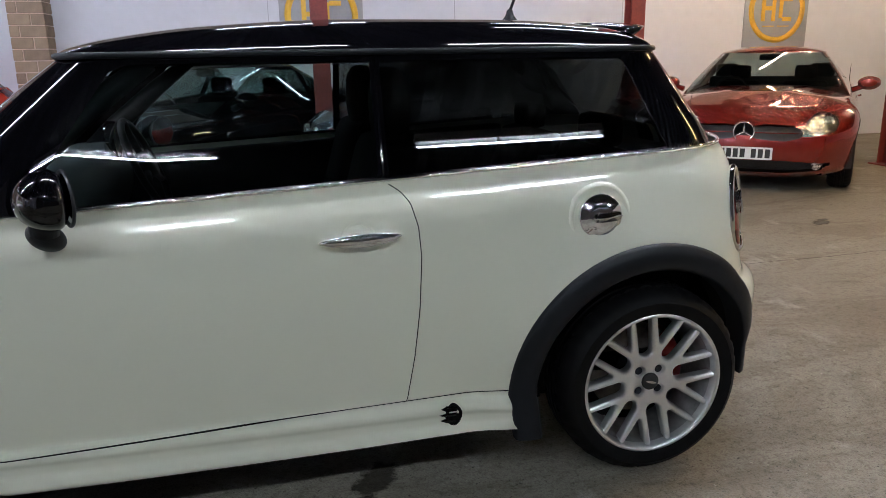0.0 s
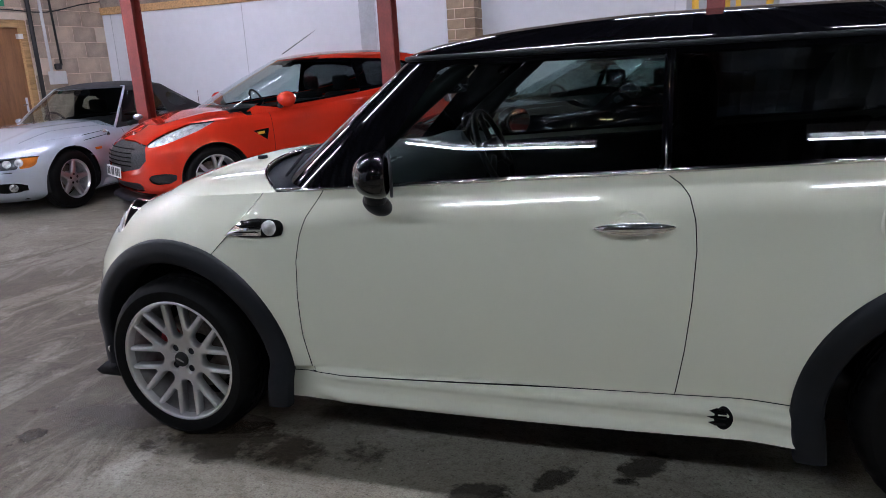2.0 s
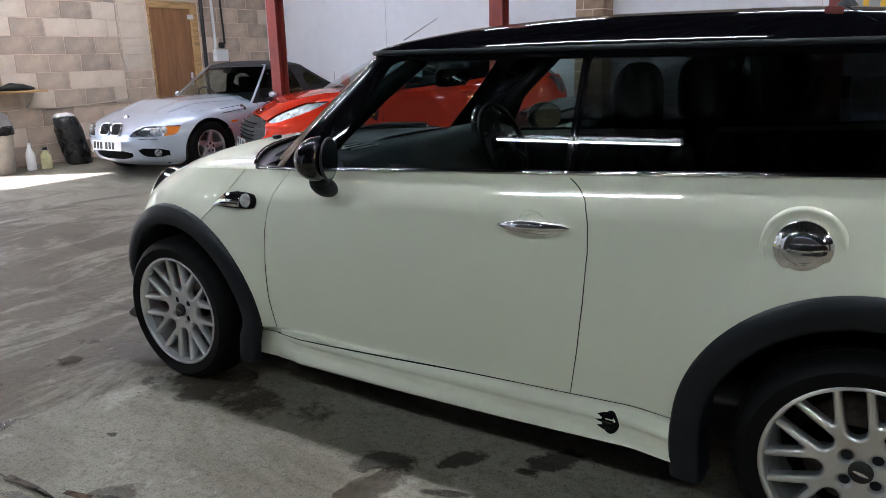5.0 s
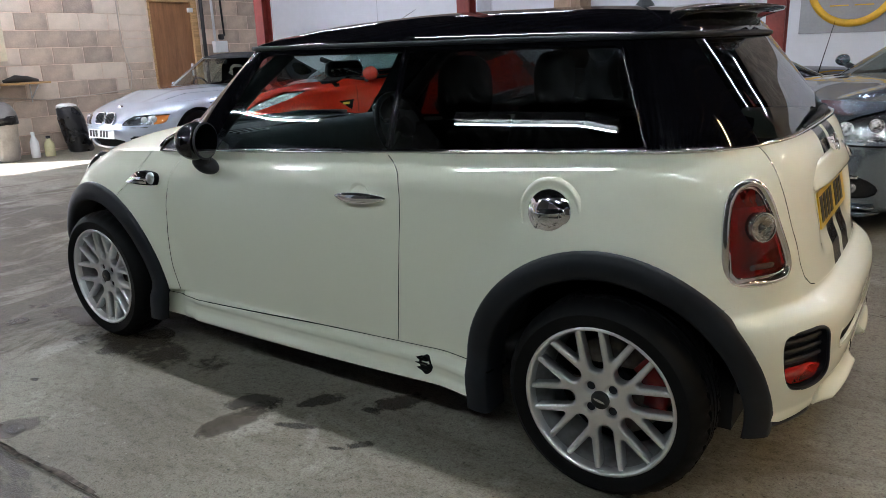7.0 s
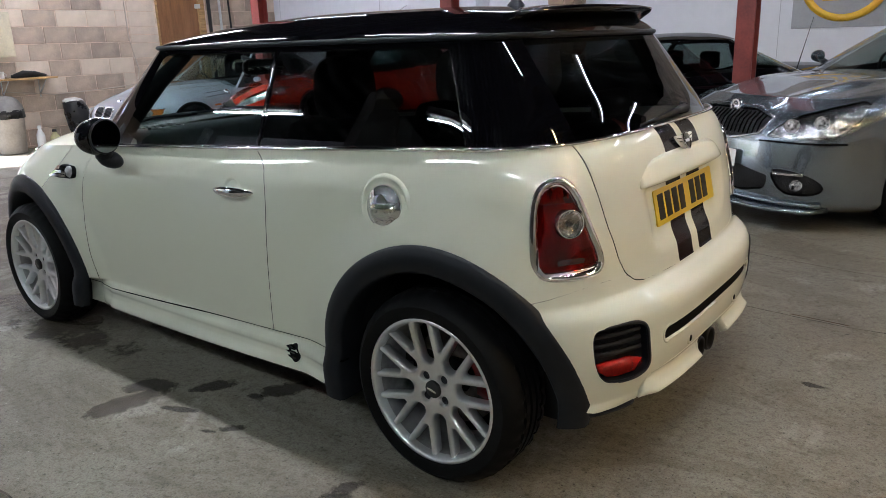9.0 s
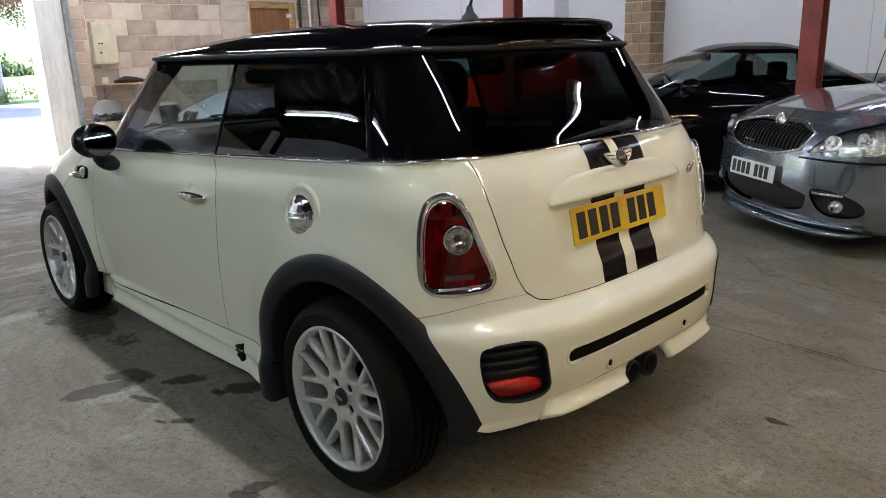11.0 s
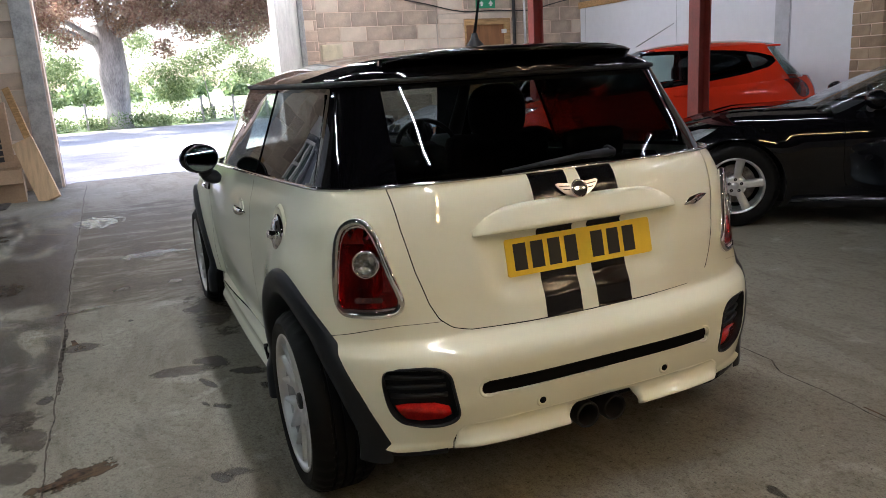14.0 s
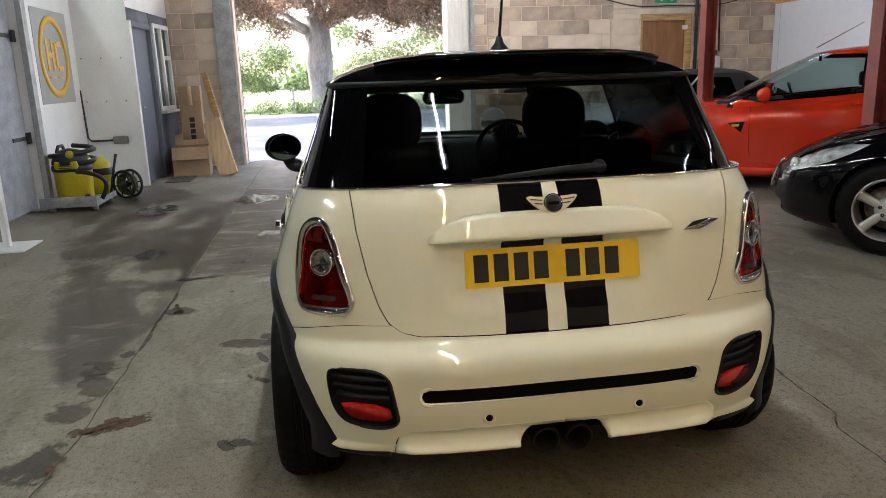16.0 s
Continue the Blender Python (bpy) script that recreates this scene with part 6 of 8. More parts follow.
    rise = lambda x, ww: s.get("roof_crown", .07) * max(0.0, 1 - abs(2 * (x - g1[0]) / span - 1) ** 3.0)
    part("roof", dome(rx, ry, rise, lambda x: zt, 22), roof_mat, car)
    # underbody, wheels
    u = bmesh.new()
    put_box(u, L0 + .3, L1 - .25, -.72 * w, .72 * w, .17, .34)
    put_box(u, -wb + arch_r, wb - arch_r, -.9 * w, .9 * w, .16, .30)
    part("underbody", u, UNDER, car, smooth=False)
    for hx2 in (-wb, wb):
        for sd in (-1, 1):
            bm = bmesh.new()
            rows = []
            for kk in range(21):
                a = radians(-15 + 210 * kk / 20)
                rows.append([bm.verts.new((hx2 + arch_r * math.cos(a), sd * yy, rt + arch_r * math.sin(a))) for yy in (.97 * w, .6 * w)])
            for kk in range(20):
                bm.faces.new((rows[kk][0], rows[kk + 1][0], rows[kk + 1][1], rows[kk][1]))
            bm.faces.new([r[1] for r in rows])
            part("wheel_housing", bm, UNDER, car)
            road_wheel(car, hx2, sd * (w - .115), rt, rr, .20, s["wheel"], side=sd, turn=s.get("turn", 10))
    # mirrors and handles
    for sd in (-1, 1):
        mx, mz = s["mirror"]
        mk = s.get("mirror_size", 1.0)
        bm = bmesh.new()
        bmesh.ops.create_uvsphere(bm, u_segments=20, v_segments=12, radius=1.0)
        for v in bm.verts:
            v.co = (v.co.x * (.075 if v.co.x < 0 else .02) * mk, v.co.y * .095 * mk, (v.co.z if v.co.z > 0 else v.co.z * 1.15) * .056 * mk)
        bm.transform(Matrix.Translation((mx, sd * (w + .055 + .05 * (mk - 1)), mz + .035)) @ pose(0, 0, 0, 0, 0, -14 * sd))
        m = part("door_mirror", bm, paint_m, car)
        part("mirror_foot", tube([(mx, sd * (w + .02), mz), (mx - .02, sd * (w - .09), mz - .04)], [.026, .03], 10), s.get("mirror_foot", PLASTIC), m)
        part("mirror_glass", slab(disc(.078 * mk, 20, .045 * mk), .003, Matrix.Translation((mx + .017 * mk, sd * (w + .055 + .05 * (mk - 1)), mz + .035)) @ pose(0, 0, 0, 90, 0, 90 - 14 * sd)), MIRROR, m, smooth=False)
        hx3, hz3 = s["handle"]
        door = right_door if sd < 0 else left_door
        part("door_handle", tube([(hx3 - .09, sd * (w - .005), hz3), (hx3, sd * (w + .018), hz3 + .004), (hx3 + .09, sd * (w - .005), hz3)], [.008, .013, .008], 10), s.get("handle_mat", paint_m), door)
    # seats, wheel, mirror
    for yy in (-.36, .36):
        sx = s["seat"]
        bm = box(sx - .07, sx + .07, yy - .24, yy + .24, .45, H + .10, .05)
        for v in bm.verts:
            v.co.x += .28 * (v.co.z - .45)
        seat = part("seat_back", bm, SEAT, car)
        hr = box(sx + .14, sx + .24, yy - .12, yy + .12, H + .12, H + .28, .04)
        part("head_rest", hr, SEAT, seat)
    if s.get("bulkhead"):
        # roll bars and bulkhead close behind the two seats
        sx = s["seat"] + .27
        part("bulkhead", box(sx, sx + .08, -.78 * w, .78 * w, .50, H + .15, .02), TRIM, car)
        for sd in (-1, 1):
            part("roll_bar", box(sx, sx + .10, min(sd * .40, sd * .66), max(sd * .40, sd * .66), H + .14, H + .30, .04), TRIM, car)
    for sd in (-1, 1):
        part("door_lining", box(g0[0] + .4, g0[1] - .25, sd * (.80 * w) - .02, sd * (.80 * w) + .02, .35, H - .02, .01), TRIM, car)
    part("dashboard", box(g0[0] + .15, s["seat"] - .62, -.74 * w, .74 * w, .5, H + .015, .03), TRIM, car)
    swb = lathe([(.17 + .013 * math.cos(a), .013 * math.sin(a)) for a in (2 * math.pi * kk / 8 for kk in range(8))], 28, "x", closed=True)
    swb.transform(Matrix.Translation((s["seat"] - .52, .36, H + .01)) @ pose(0, 0, 0, 0, -22, 0))
    part("steering_wheel", swb, TRIM, car)
    part("interior_mirror", slab(rounded(.22, .065, .03), .03, Matrix.Translation((g1[0] + .06, 0, zt - .05)) @ pose(0, 0, 0, 90, 0, 90)), TRIM, car)
    for nm, outline, rad, mat in s.get("nose_trim", ()):
        part(nm, tube([(nose_x(y, z) - 0.006, y, z) for y, z in outline], rad, 8, closed=True), mat, car)
    for nm, y0, y1, z0, z1, n, upright, mat in s.get("slats", ()):
        for i in range(n):
            t = (i + 0.5) / n
            if upright:
                y = y0 + (y1 - y0) * t
                pts = [(nose_x(y, z) + 0.006, y, z) for z in np.linspace(z0, z1, 4)]
            else:
                z = z0 + (z1 - z0) * t
                pts = [(nose_x(y, z) + 0.006, y, z) for y in np.linspace(y0, y1, 9)]
            part(nm, tube(pts, 0.006, 6), mat, car)
    for nm, y, z, r, mat, lab in s.get("discs", ()):
        for sd in ((-1, 1) if y else (1,)):
            d = lathe([(0.0, 0.016), (r * 0.6, 0.013), (r * 0.85, 0.004), (r, 0.010), (r * 1.08, 0.002), (r * 1.08, -0.02)], 28, "z")
            nr = Vector((-1, (0.9 if y > 0.3 else 0.0) * sd, 0.15)).normalized()
            d.transform(Matrix.Translation((nose_x(y, z) + (0.010 if y > 0.3 else -0.004), y * sd, z)) @ nr.to_track_quat("Z", "Y").to_matrix().to_4x4())
            part(nm, d, mat, car, lab)
    for nm, y, z, pw2, ph in s.get("nose_plates", ()):
        at = Matrix.Translation((nose_x(y, z) - 0.010, y, z)) @ pose(0, 0, 0, 90, 0, -90) @ pose(0, 0, 0, -28, 0, 0)
        line = rounded(pw2, ph, .04, 5)
        kp = part(nm, slab(line, .012, at, .002), GRILLE, car, "black grille in a bright ring", smooth=False)
        part("grille_ring", tube([tuple(at @ Vector((u, v, .012))) for u, v in line], .009, 8, closed=True), CH, kp)
        for q in range(5):
            u = (q - 2) * pw2 / 6
            part("grille_bar", tube([tuple(at @ Vector((u, -ph * .42, .014))), tuple(at @ Vector((u, ph * .42, .014)))], .004, 6), TRIM, kp)
    if s.get("star"):
        z, r = s["star"]
        at = Matrix.Translation((nose_x(0, z) - 0.012, 0, z)) @ pose(0, 0, 0, 90, 0, -90)
        em = part("emblem", slab(disc(r, 36), 0.008, at), DARK, car, "round bright emblem with plain bars", smooth=False)
        part("emblem_ring", tube([tuple(at @ Vector((r * math.cos(a), r * math.sin(a), 0.010))) for a in (2 * math.pi * i / 36 for i in range(36))], 0.008, 8, closed=True), CH, em)
        for i in range(3):
            part("emblem_bar", tube([tuple(at @ Vector((0, 0, 0.012))), tuple(at @ Vector((r * math.sin(2.0944 * i), r * math.cos(2.0944 * i), 0.010)))], [0.011, 0.003], 6), CH, em)
    for nm, outline, depth, mat, lab in s.get("side_marks", ()):
        for sd in (-1, 1):
            part(nm, flank_slab(outline, depth, .006, sd), mat, car, lab, smooth=False)
    if s.get("splitter"):
        z0, reach = s["splitter"]
        pts = [(nose_x(y, .24) - reach * (1 - (abs(y) / (.8 * w)) ** 4), y) for y in np.linspace(-.8 * w, .8 * w, 33)]
        bm = bmesh.new()
        rows = [[bm.verts.new(q) for q in ((x, y, z0), (x + .005, y, z0 + .022), (x + .16, y, z0 + .03), (x + .16, y, z0))] for x, y in pts]
        for r0, r1 in zip(rows, rows[1:]):
            for q in range(4):
                bm.faces.new((r0[q], r0[(q + 1) % 4], r1[(q + 1) % 4], r1[q]))
        bm.faces.new(rows[0])
        bm.faces.new(rows[-1][::-1])
        bmesh.ops.recalc_face_normals(bm, faces=bm.faces)
        part("front_splitter", bm, s.get("splitter_mat", PLASTIC), car, "front lip spoiler")
    for nm, x0, x1, z0 in s.get("sills", ()):
        for sd in (-1, 1):
            part(nm, flank_slab([(x0, z0 - .05), (x1, z0 - .05), (x1 - .03, z0 + .03), (x0 + .03, z0 + .03)], .03, .012, sd), paint_m, car)
    for x, y, z0, dx, z1 in s.get("wing_aerials", ()):
        part("aerial", tube([(x, y, z0), (x + dx, y, z1)], [.005, .002], 6), DARK, car)
    if s.get("aerial"):
        x0, x1, z1 = s["aerial"]
        part("aerial", tube([(x0, 0, zr - 0.01), (x1, 0, z1)], [0.006, 0.002], 6), DARK, car)
    px, pz, pm = s["plate"]
    number_plate(car, Matrix.Translation((px, 0, pz)) @ pose(0, 0, 0, 90, 0, -90) @ pose(0, 0, 0, -5, 0, 0), pm, groups=s.get("groups", (4, 3)), band=s.get("band", False))
    return car


GREY_BUMP = material("dark_bumper_seam", (0.05, 0.055, 0.06), rough=0.7, spread=0.1)
GRILLE = material("black_mesh_grille", (0.012, 0.012, 0.013), rough=0.5, spread=0.2, bump=0.9, bump_scale=90)


CH = material("bright_trim", (0.72, 0.72, 0.73), rough=0.15, metal=0.85, spread=0.05)

# roadster
parked_car("roadster_car", "pale ice-blue two-seat roadster with black soft top up", (-6.53, 4.41), 271, dict(
    front=-1.98, rear=2.04, w=.85, bonnet=.70, waist=.87, height=1.28, base=2.47, tyre=.31, rim=.205, paint=ICE_PAINT, nose=.13, door=(-.42, .62), flen=.70, fpow=2.5,
    crown=[(-1.98, .0), (-1.7, .06), (-1.2, .115), (-.6, .12), (.6, .08), (1.4, .07), (1.9, .02)], cabin=(-.55, 1.05), glass_low=(-.78, 1.62), glass_top=(-.15, .88), roof_w=.58, wing_aerials=((1.36, -.60, .88, .0, 1.10),), bonnet_line=(.40, .17, -1.72), bonnet_ridges=((.30, .52, .09, .012),), deck_n=44,
    windows=[([(-.36, .81), (.52, .86), (.44, 1.16), (-.04, 1.17)], CLEAR), (soften([(.62, .93), (1.02, .95), (.86, 1.10), (.62, 1.12)], 1), CLEAR)], soft=True, roof_mat=SOFT_TOP, roof_crown=.07, wheel="star", mirror_size=.62, mirror=(-.22, .83), handle=(.42, .74), seat=.36, plate=(-2.02, .385, WHITE_PLATE), groups=(3, 3),
    nose_holes=[("lower_intake", soften([(-.34, .325), (.34, .325), (.30, .225), (-.30, .225)], 1), DARK, "lower intake", .03), ("fog_pod", soften([(.40, .36), (.70, .35), (.68, .255), (.44, .255)], 1), DARK, "fog lamp pod", .02), ("fog_pod", soften([(-.40, .36), (-.44, .255), (-.68, .255), (-.70, .35)], 1), DARK, "fog lamp pod", .02)],
    nose_plates=[("kidney_grille", -.098, .555, .165, .145), ("kidney_grille", .098, .555, .165, .145)], slats=[("bumper_line", -.62, .62, .455, .460, 1, False, GREY_BUMP)],
    discs=[("fog_lamp", .60, .305, .038, LAMP_DIM, "round fog lamp"), ("emblem", 0, .665, .036, CH, "small round emblem"), ("head_lamp_lens", .57, .542, .036, LAMP_SILVER, "round reflector bowl"), ("head_lamp_lens", .655, .548, .036, LAMP_SILVER, "round reflector bowl")],
    side_marks=[("side_gill", [(-1.04, .685), (-.66, .715), (-.66, .720), (-1.04, .690)], .008, DARK, "dark gill line"), ("side_gill", [(-1.0, .735), (-.70, .755), (-.70, .760), (-1.0, .740)], .008, DARK, "dark gill line"), ("side_repeater", [(-.92, .575), (-.82, .575), (-.82, .60), (-.92, .60)], .012, LENS_ORANGE, "amber side repeater"),
                ("badge", [(-.66 + .035 * math.cos(a), .735 + .035 * math.sin(a)) for a in (2 * math.pi * k / 16 for k in range(16))], .010, CH, "small round badge")], sills=[("sill", -.85, .85, .22)],
    corner_lamps=[("head_lamp", [(-.52, .478), (-.42, .545), (-.28, .588), (.03, .600), (.03, .488)], LAMP_SMOKED, "clear head lamp over a dark bowl", .003), ("corner_lamp", [(.036, .600), (.30, .598), (.26, .525), (.20, .495), (.036, .488)], LENS_ORANGE, "amber corner lamp", .003)]))
# red hatchback
parked_car("red_hatchback_car", "bright red three-door sport hatchback", (-3.95, 4.75), 236, dict(
    front=-1.98, rear=1.98, w=.86, bonnet=.80, waist=1.05, height=1.48, base=2.489, tyre=.31, rim=.222, paint=RED_PAINT, nose=.16, door=(-.62, .58),
    crown=[(-1.98, .0), (-1.7, .05), (-1.0, .085), (-.4, .05), (1.4, .02), (1.98, 0)], cabin=(-.95, 1.9), glass_low=(-1.12, 1.80), glass_top=(-.05, 1.50), roof_w=.58,
    windows=[([(-.72, .925), (.50, 1.03), (.50, 1.35), (-.02, 1.362), (-.40, 1.165)], CLEAR), (soften([(.56, 1.04), (1.25, 1.16), (1.36, 1.24), (1.1, 1.325), (.56, 1.345)], 1), PRIVACY)], pillar_mat=RED_PAINT, bonnet_line=(.52, .13, -1.74), bonnet_ridges=((.34, .56, .10, .010),), deck_n=44, splitter=(.12, .05), sills=[("sill", -.86, .86, .22)], side_marks=[("side_badge", [(-.83, .72), (-.66, .735), (-.69, .62)], .010, DARK, "black triangular wing badge"), ("badge_mark", [(-.79, .705), (-.71, .71), (-.715, .685), (-.78, .68)], .013, SIGN_GOLD, "small yellow mark")], dlo=[(-.86, .90), (.55, 1.012), (1.30, 1.13), (1.46, 1.25), (1.15, 1.345), (.5, 1.39), (-.02, 1.395), (-.48, 1.175)], tail_wing=(1.34, 1.60, 1.445), wheel="twin", mirror_size=1.3, mirror=(-.46, .98), handle=(.40, .90), seat=.30, plate=(-2.0, .40, WHITE_PLATE), groups=(2, 2, 3), aerial=(-.02, .42, 1.72),
    nose_holes=[("grille", soften([(-.50, .70), (.50, .70), (.64, .56), (.50, .41), (-.50, .41), (-.64, .56)], 1), GRILLE, "black honeycomb grille", .02), ("lower_intake", [(a, b + .26) for a, b in rounded(1.0, .09, .04)], GRILLE, "lower intake", .02),
                ("fog_pod", soften([(.60, .38), (.80, .40), (.78, .30), (.62, .28)], 1), GRILLE, "fog lamp pod", .02), ("fog_pod", soften([(-.60, .38), (-.62, .28), (-.78, .30), (-.80, .40)], 1), GRILLE, "fog lamp pod", .02)],
    slats=[("grille_slat", -.40, .40, .45, .65, 5, False, DARK)],
    discs=[("emblem", 0, .735, .035, CH, "small oval emblem"), ("head_lamp_lens", .70, .70, .045, LAMP_SILVER, "round projector lens")],
    corner_lamps=[("head_lamp", soften([(-.16, .645), (-.06, .715), (.35, .835), (.80, .925), (.62, .79), (.30, .70), (.05, .645)], 1), LAMP_SILVER, "long clear head lamp", .003)],
    tail_lamps=[("tail_lamp", soften([(-.45, 1.12), (-.12, 1.0), (-.05, .84), (-.28, .80), (-.38, .95)], 2), LENS_RED, "red tail lamp")]))
# black coupe
parked_car("black_coupe_car", "gloss black two-door coupe with silver five-spoke wheels", (-.46, 4.60), 226, dict(
    front=-2.12, rear=2.10, w=.87, bonnet=.74, waist=.92, height=1.28, base=2.55, tyre=.325, rim=.216, paint=BLACK_PAINT, nose=.14, door=(-.55, .75),
    crown=[(-2.12, .0), (-1.7, .06), (-1.2, .10), (-.6, .10), (.8, .05), (1.6, .06), (2.1, .02)], cabin=(-.72, 1.45), glass_low=(-.95, 1.50), glass_top=(-.02, .85), roof_w=.56, wing_aerials=((1.30, -.60, .93, .12, 1.38),), bonnet_line=(.46, .14, -1.86), bonnet_ridges=((.26, .46, .08, .012),), deck_n=44, sills=[("sill", -.90, .90, .21)],
    windows=[([(-.48, .855), (.62, .935), (.62, 1.185), (.12, 1.195), (-.2, 1.07)], DIM_GLASS), ([(.68, .94), (1.12, .965), (.92, 1.11), (.68, 1.178)], DIM_GLASS)], wheel="five", mirror_size=1.15, mirror=(-.36, .92), handle=(.50, .80), handle_mat=BLACK_PAINT, seat=.38, plate=(-2.13, .42, WHITE_PLATE),
    nose_holes=[("grille", [(a, b + .50) for a, b in rounded(.80, .14, .06)], GRILLE, "black grille", .02), ("lower_intake", [(a, b + .27) for a, b in rounded(1.1, .10, .04)], GRILLE, "lower intake", .02)],
    nose_trim=[("grille_trim", [(a, b + .50) for a, b in rounded(.82, .15, .06)], .006, CH)], discs=[("emblem", 0, .50, .06, CH, "round bright emblem"), ("mirror_repeater", .62, .60, .04, LAMP_SILVER, "round projector lens")],
    corner_lamps=[("head_lamp", soften([(-.12, .56), (-.04, .68), (.52, .80), (.62, .77), (.48, .66), (.08, .55)], 1), LAMP_SILVER, "clear head lamp", .003)]))
# grey saloon
parked_car("grey_saloon_car", "metallic blue-grey family car with chrome-framed black grille", (2.19, 4.70), 234, dict(
    front=-2.25, rear=2.32, w=.885, bonnet=.84, waist=1.0, height=1.46, base=2.578, tyre=.32, rim=.222, paint=GREY_PAINT, nose=.07, door=(-.72, .30), flen=.62, fpow=3.0,
    crown=[(-2.25, .0), (-2.0, .05), (-1.3, .09), (-.7, .09), (1.6, .03), (2.3, 0)], cabin=(-.98, 2.1), glass_low=(-1.14, 2.05), glass_top=(-.15, 1.35), roof_w=.60, bonnet_line=(.60, .08, -2.10), bonnet_ridges=((.36, .56, .10, .016),), deck_n=44, splitter=(.15, .035), splitter_mat=GREY_PAINT, sills=[("sill", -.90, .90, .22)],
    windows=[([(-.62, .95), (.26, 1.0), (.26, 1.34), (.0, 1.345), (-.35, 1.18)], DIM_GLASS), ([(.32, 1.0), (1.25, 1.05), (1.2, 1.30), (.32, 1.345)], DIM_GLASS)], wheel="five", mirror_size=.85, mirror=(-.55, 1.02), handle=(.12, .88), seat=.22, plate=(-2.27, .47, WHITE_PLATE),
    nose_holes=[("grille", soften([(-.46, .785), (.46, .785), (.36, .605), (-.36, .605)], 1), GRILLE, "black slatted grille", .02), ("lower_intake", soften([(-.52, .43), (.52, .43), (.44, .24), (-.44, .24)], 1), GRILLE, "lower intake", .03),
                ("fog_pod", soften([(.50, .435), (.64, .43), (.74, .39), (.775, .33), (.74, .27), (.60, .262), (.545, .30)], 2), GRILLE, "fog lamp pod", .02), ("fog_pod", soften([(-.50, .435), (-.545, .30), (-.60, .262), (-.74, .27), (-.775, .33), (-.74, .39), (-.64, .43)], 2), GRILLE, "fog lamp pod", .02)],
    nose_trim=[("grille_frame", soften([(-.47, .795), (.47, .795), (.365, .597), (-.365, .597)], 1), .007, CH), ("splitter", [(y, .205) for y in np.linspace(-.74, .74, 24)] + [(y, .200) for y in np.linspace(.74, -.74, 24)], .012, GREY_PAINT)],
    slats=[("grille_badge", .10, .26, .645, .658, 1, False, CH), ("grille_slat", -.38, .38, .63, .765, 19, True, DARK), ("day_lamp", .53, .70, .398, .412, 2, False, CH), ("day_lamp", -.70, -.53, .398, .412, 2, False, CH), ("bumper_seam", .40, .84, .600, .600, 1, False, DARK), ("bumper_seam", -.84, -.40, .600, .600, 1, False, DARK), ("grille_lip", -.30, .30, .782, .796, 3, False, CH)],
    discs=[("fog_lamp", .66, .335, .034, LAMP_DIM, "round fog lamp"), ("emblem", 0, .785, .048, CH, "round bright emblem"), ("head_lamp_lens", .58, .70, .042, LAMP_DIM, "round projector lens"), ("head_lamp_lens", .72, .725, .040, LAMP_DIM, "round reflector bowl")],
    corner_lamps=[("head_lamp", [(-.40, .625), (-.28, .705), (-.12, .765), (.12, .81), (.38, .85), (.42, .83), (.36, .74), (.24, .655), (.10, .625)], LAMP_FACET, "clear head lamp", .003)]))
# deep red two-seater
parked_car("red_coupe_car", "deep metallic red two-seat coupe with long bonnet", (5.64, 4.75), 229, dict(
    front=-2.0, rear=2.05, w=.93, bonnet=.755, waist=.925, height=1.335, base=2.43, tyre=.31, rim=.215, paint=DEEP_RED, star=(.575, .088), nose=.16, door=(-.40, .70), fpow=2.6,
    crown=[(-2.0, .0), (-1.75, .06), (-1.1, .11), (-.5, .11), (.8, .06), (1.5, .06), (2.0, .02)], cabin=(-.62, 1.2), glass_low=(-.82, 1.28), glass_top=(-.06, .80), roof_w=.55, wing_aerials=((1.5, -.82, .88, .0, 1.12),), bonnet_line=(.50, .14, -1.80), bonnet_ridges=((.16, .42, .09, .011),), deck_n=48,
    windows=[([(-.35, .86), (.62, .91), (.55, 1.20), (.06, 1.21)], CLEAR)], wheel="five", mirror_size=1.15, mirror=(-.38, .92), handle=(.50, .78), seat=.38, plate=(-2.02, .385, WHITE_PLATE), bulkhead=True, screen=DIM_SCREEN, mirror_foot=DEEP_RED, band=True,
    nose_holes=[("grille", soften([(-.52, .62), (-.02, .645), (-.02, .51), (-.46, .49)], 1), GRILLE, "dark grille", .02), ("grille", soften([(.02, .645), (.52, .62), (.46, .49), (.02, .51)], 1), GRILLE, "dark grille", .02),
                ("lower_intake", soften([(-.74, .32), (.74, .32), (.64, .20), (-.64, .20)], 1), GRILLE, "lower intake", .03)],
    slats=[("grille_bar", -.46, .46, .555, .575, 1, False, DEEP_RED)], discs=[("fog_lamp", .62, .275, .038, LAMP_DIM, "round fog lamp"), ("head_lamp_lens", .68, .655, .05, LAMP_SMOKED, "round projector lens")],
    corner_lamps=[("head_lamp", soften([(-.46, .535), (-.40, .575), (-.14, .69), (.12, .75), (.22, .735), (.24, .66), (.10, .585), (-.2, .535)], 1), LAMP_FACET, "clear head lamp", .003)]))


# ---------------------------------------------------------------- hall details
# concrete blocks of the west wall
def block_mesh(ly, lz, d=0.012):
    bm = box(0, d, 0.005, ly - 0.005, 0.005, lz - 0.005)
    bmesh.ops.bevel(bm, geom=[e for e in bm.edges if all(v.co.x > d / 2 for v in e.verts)], offset=0.004, segments=1, affect="EDGES")
    me = bpy.data.meshes.new("block")
    bm.to_mesh(me)
    bm.free()
    return me


blocks = {}


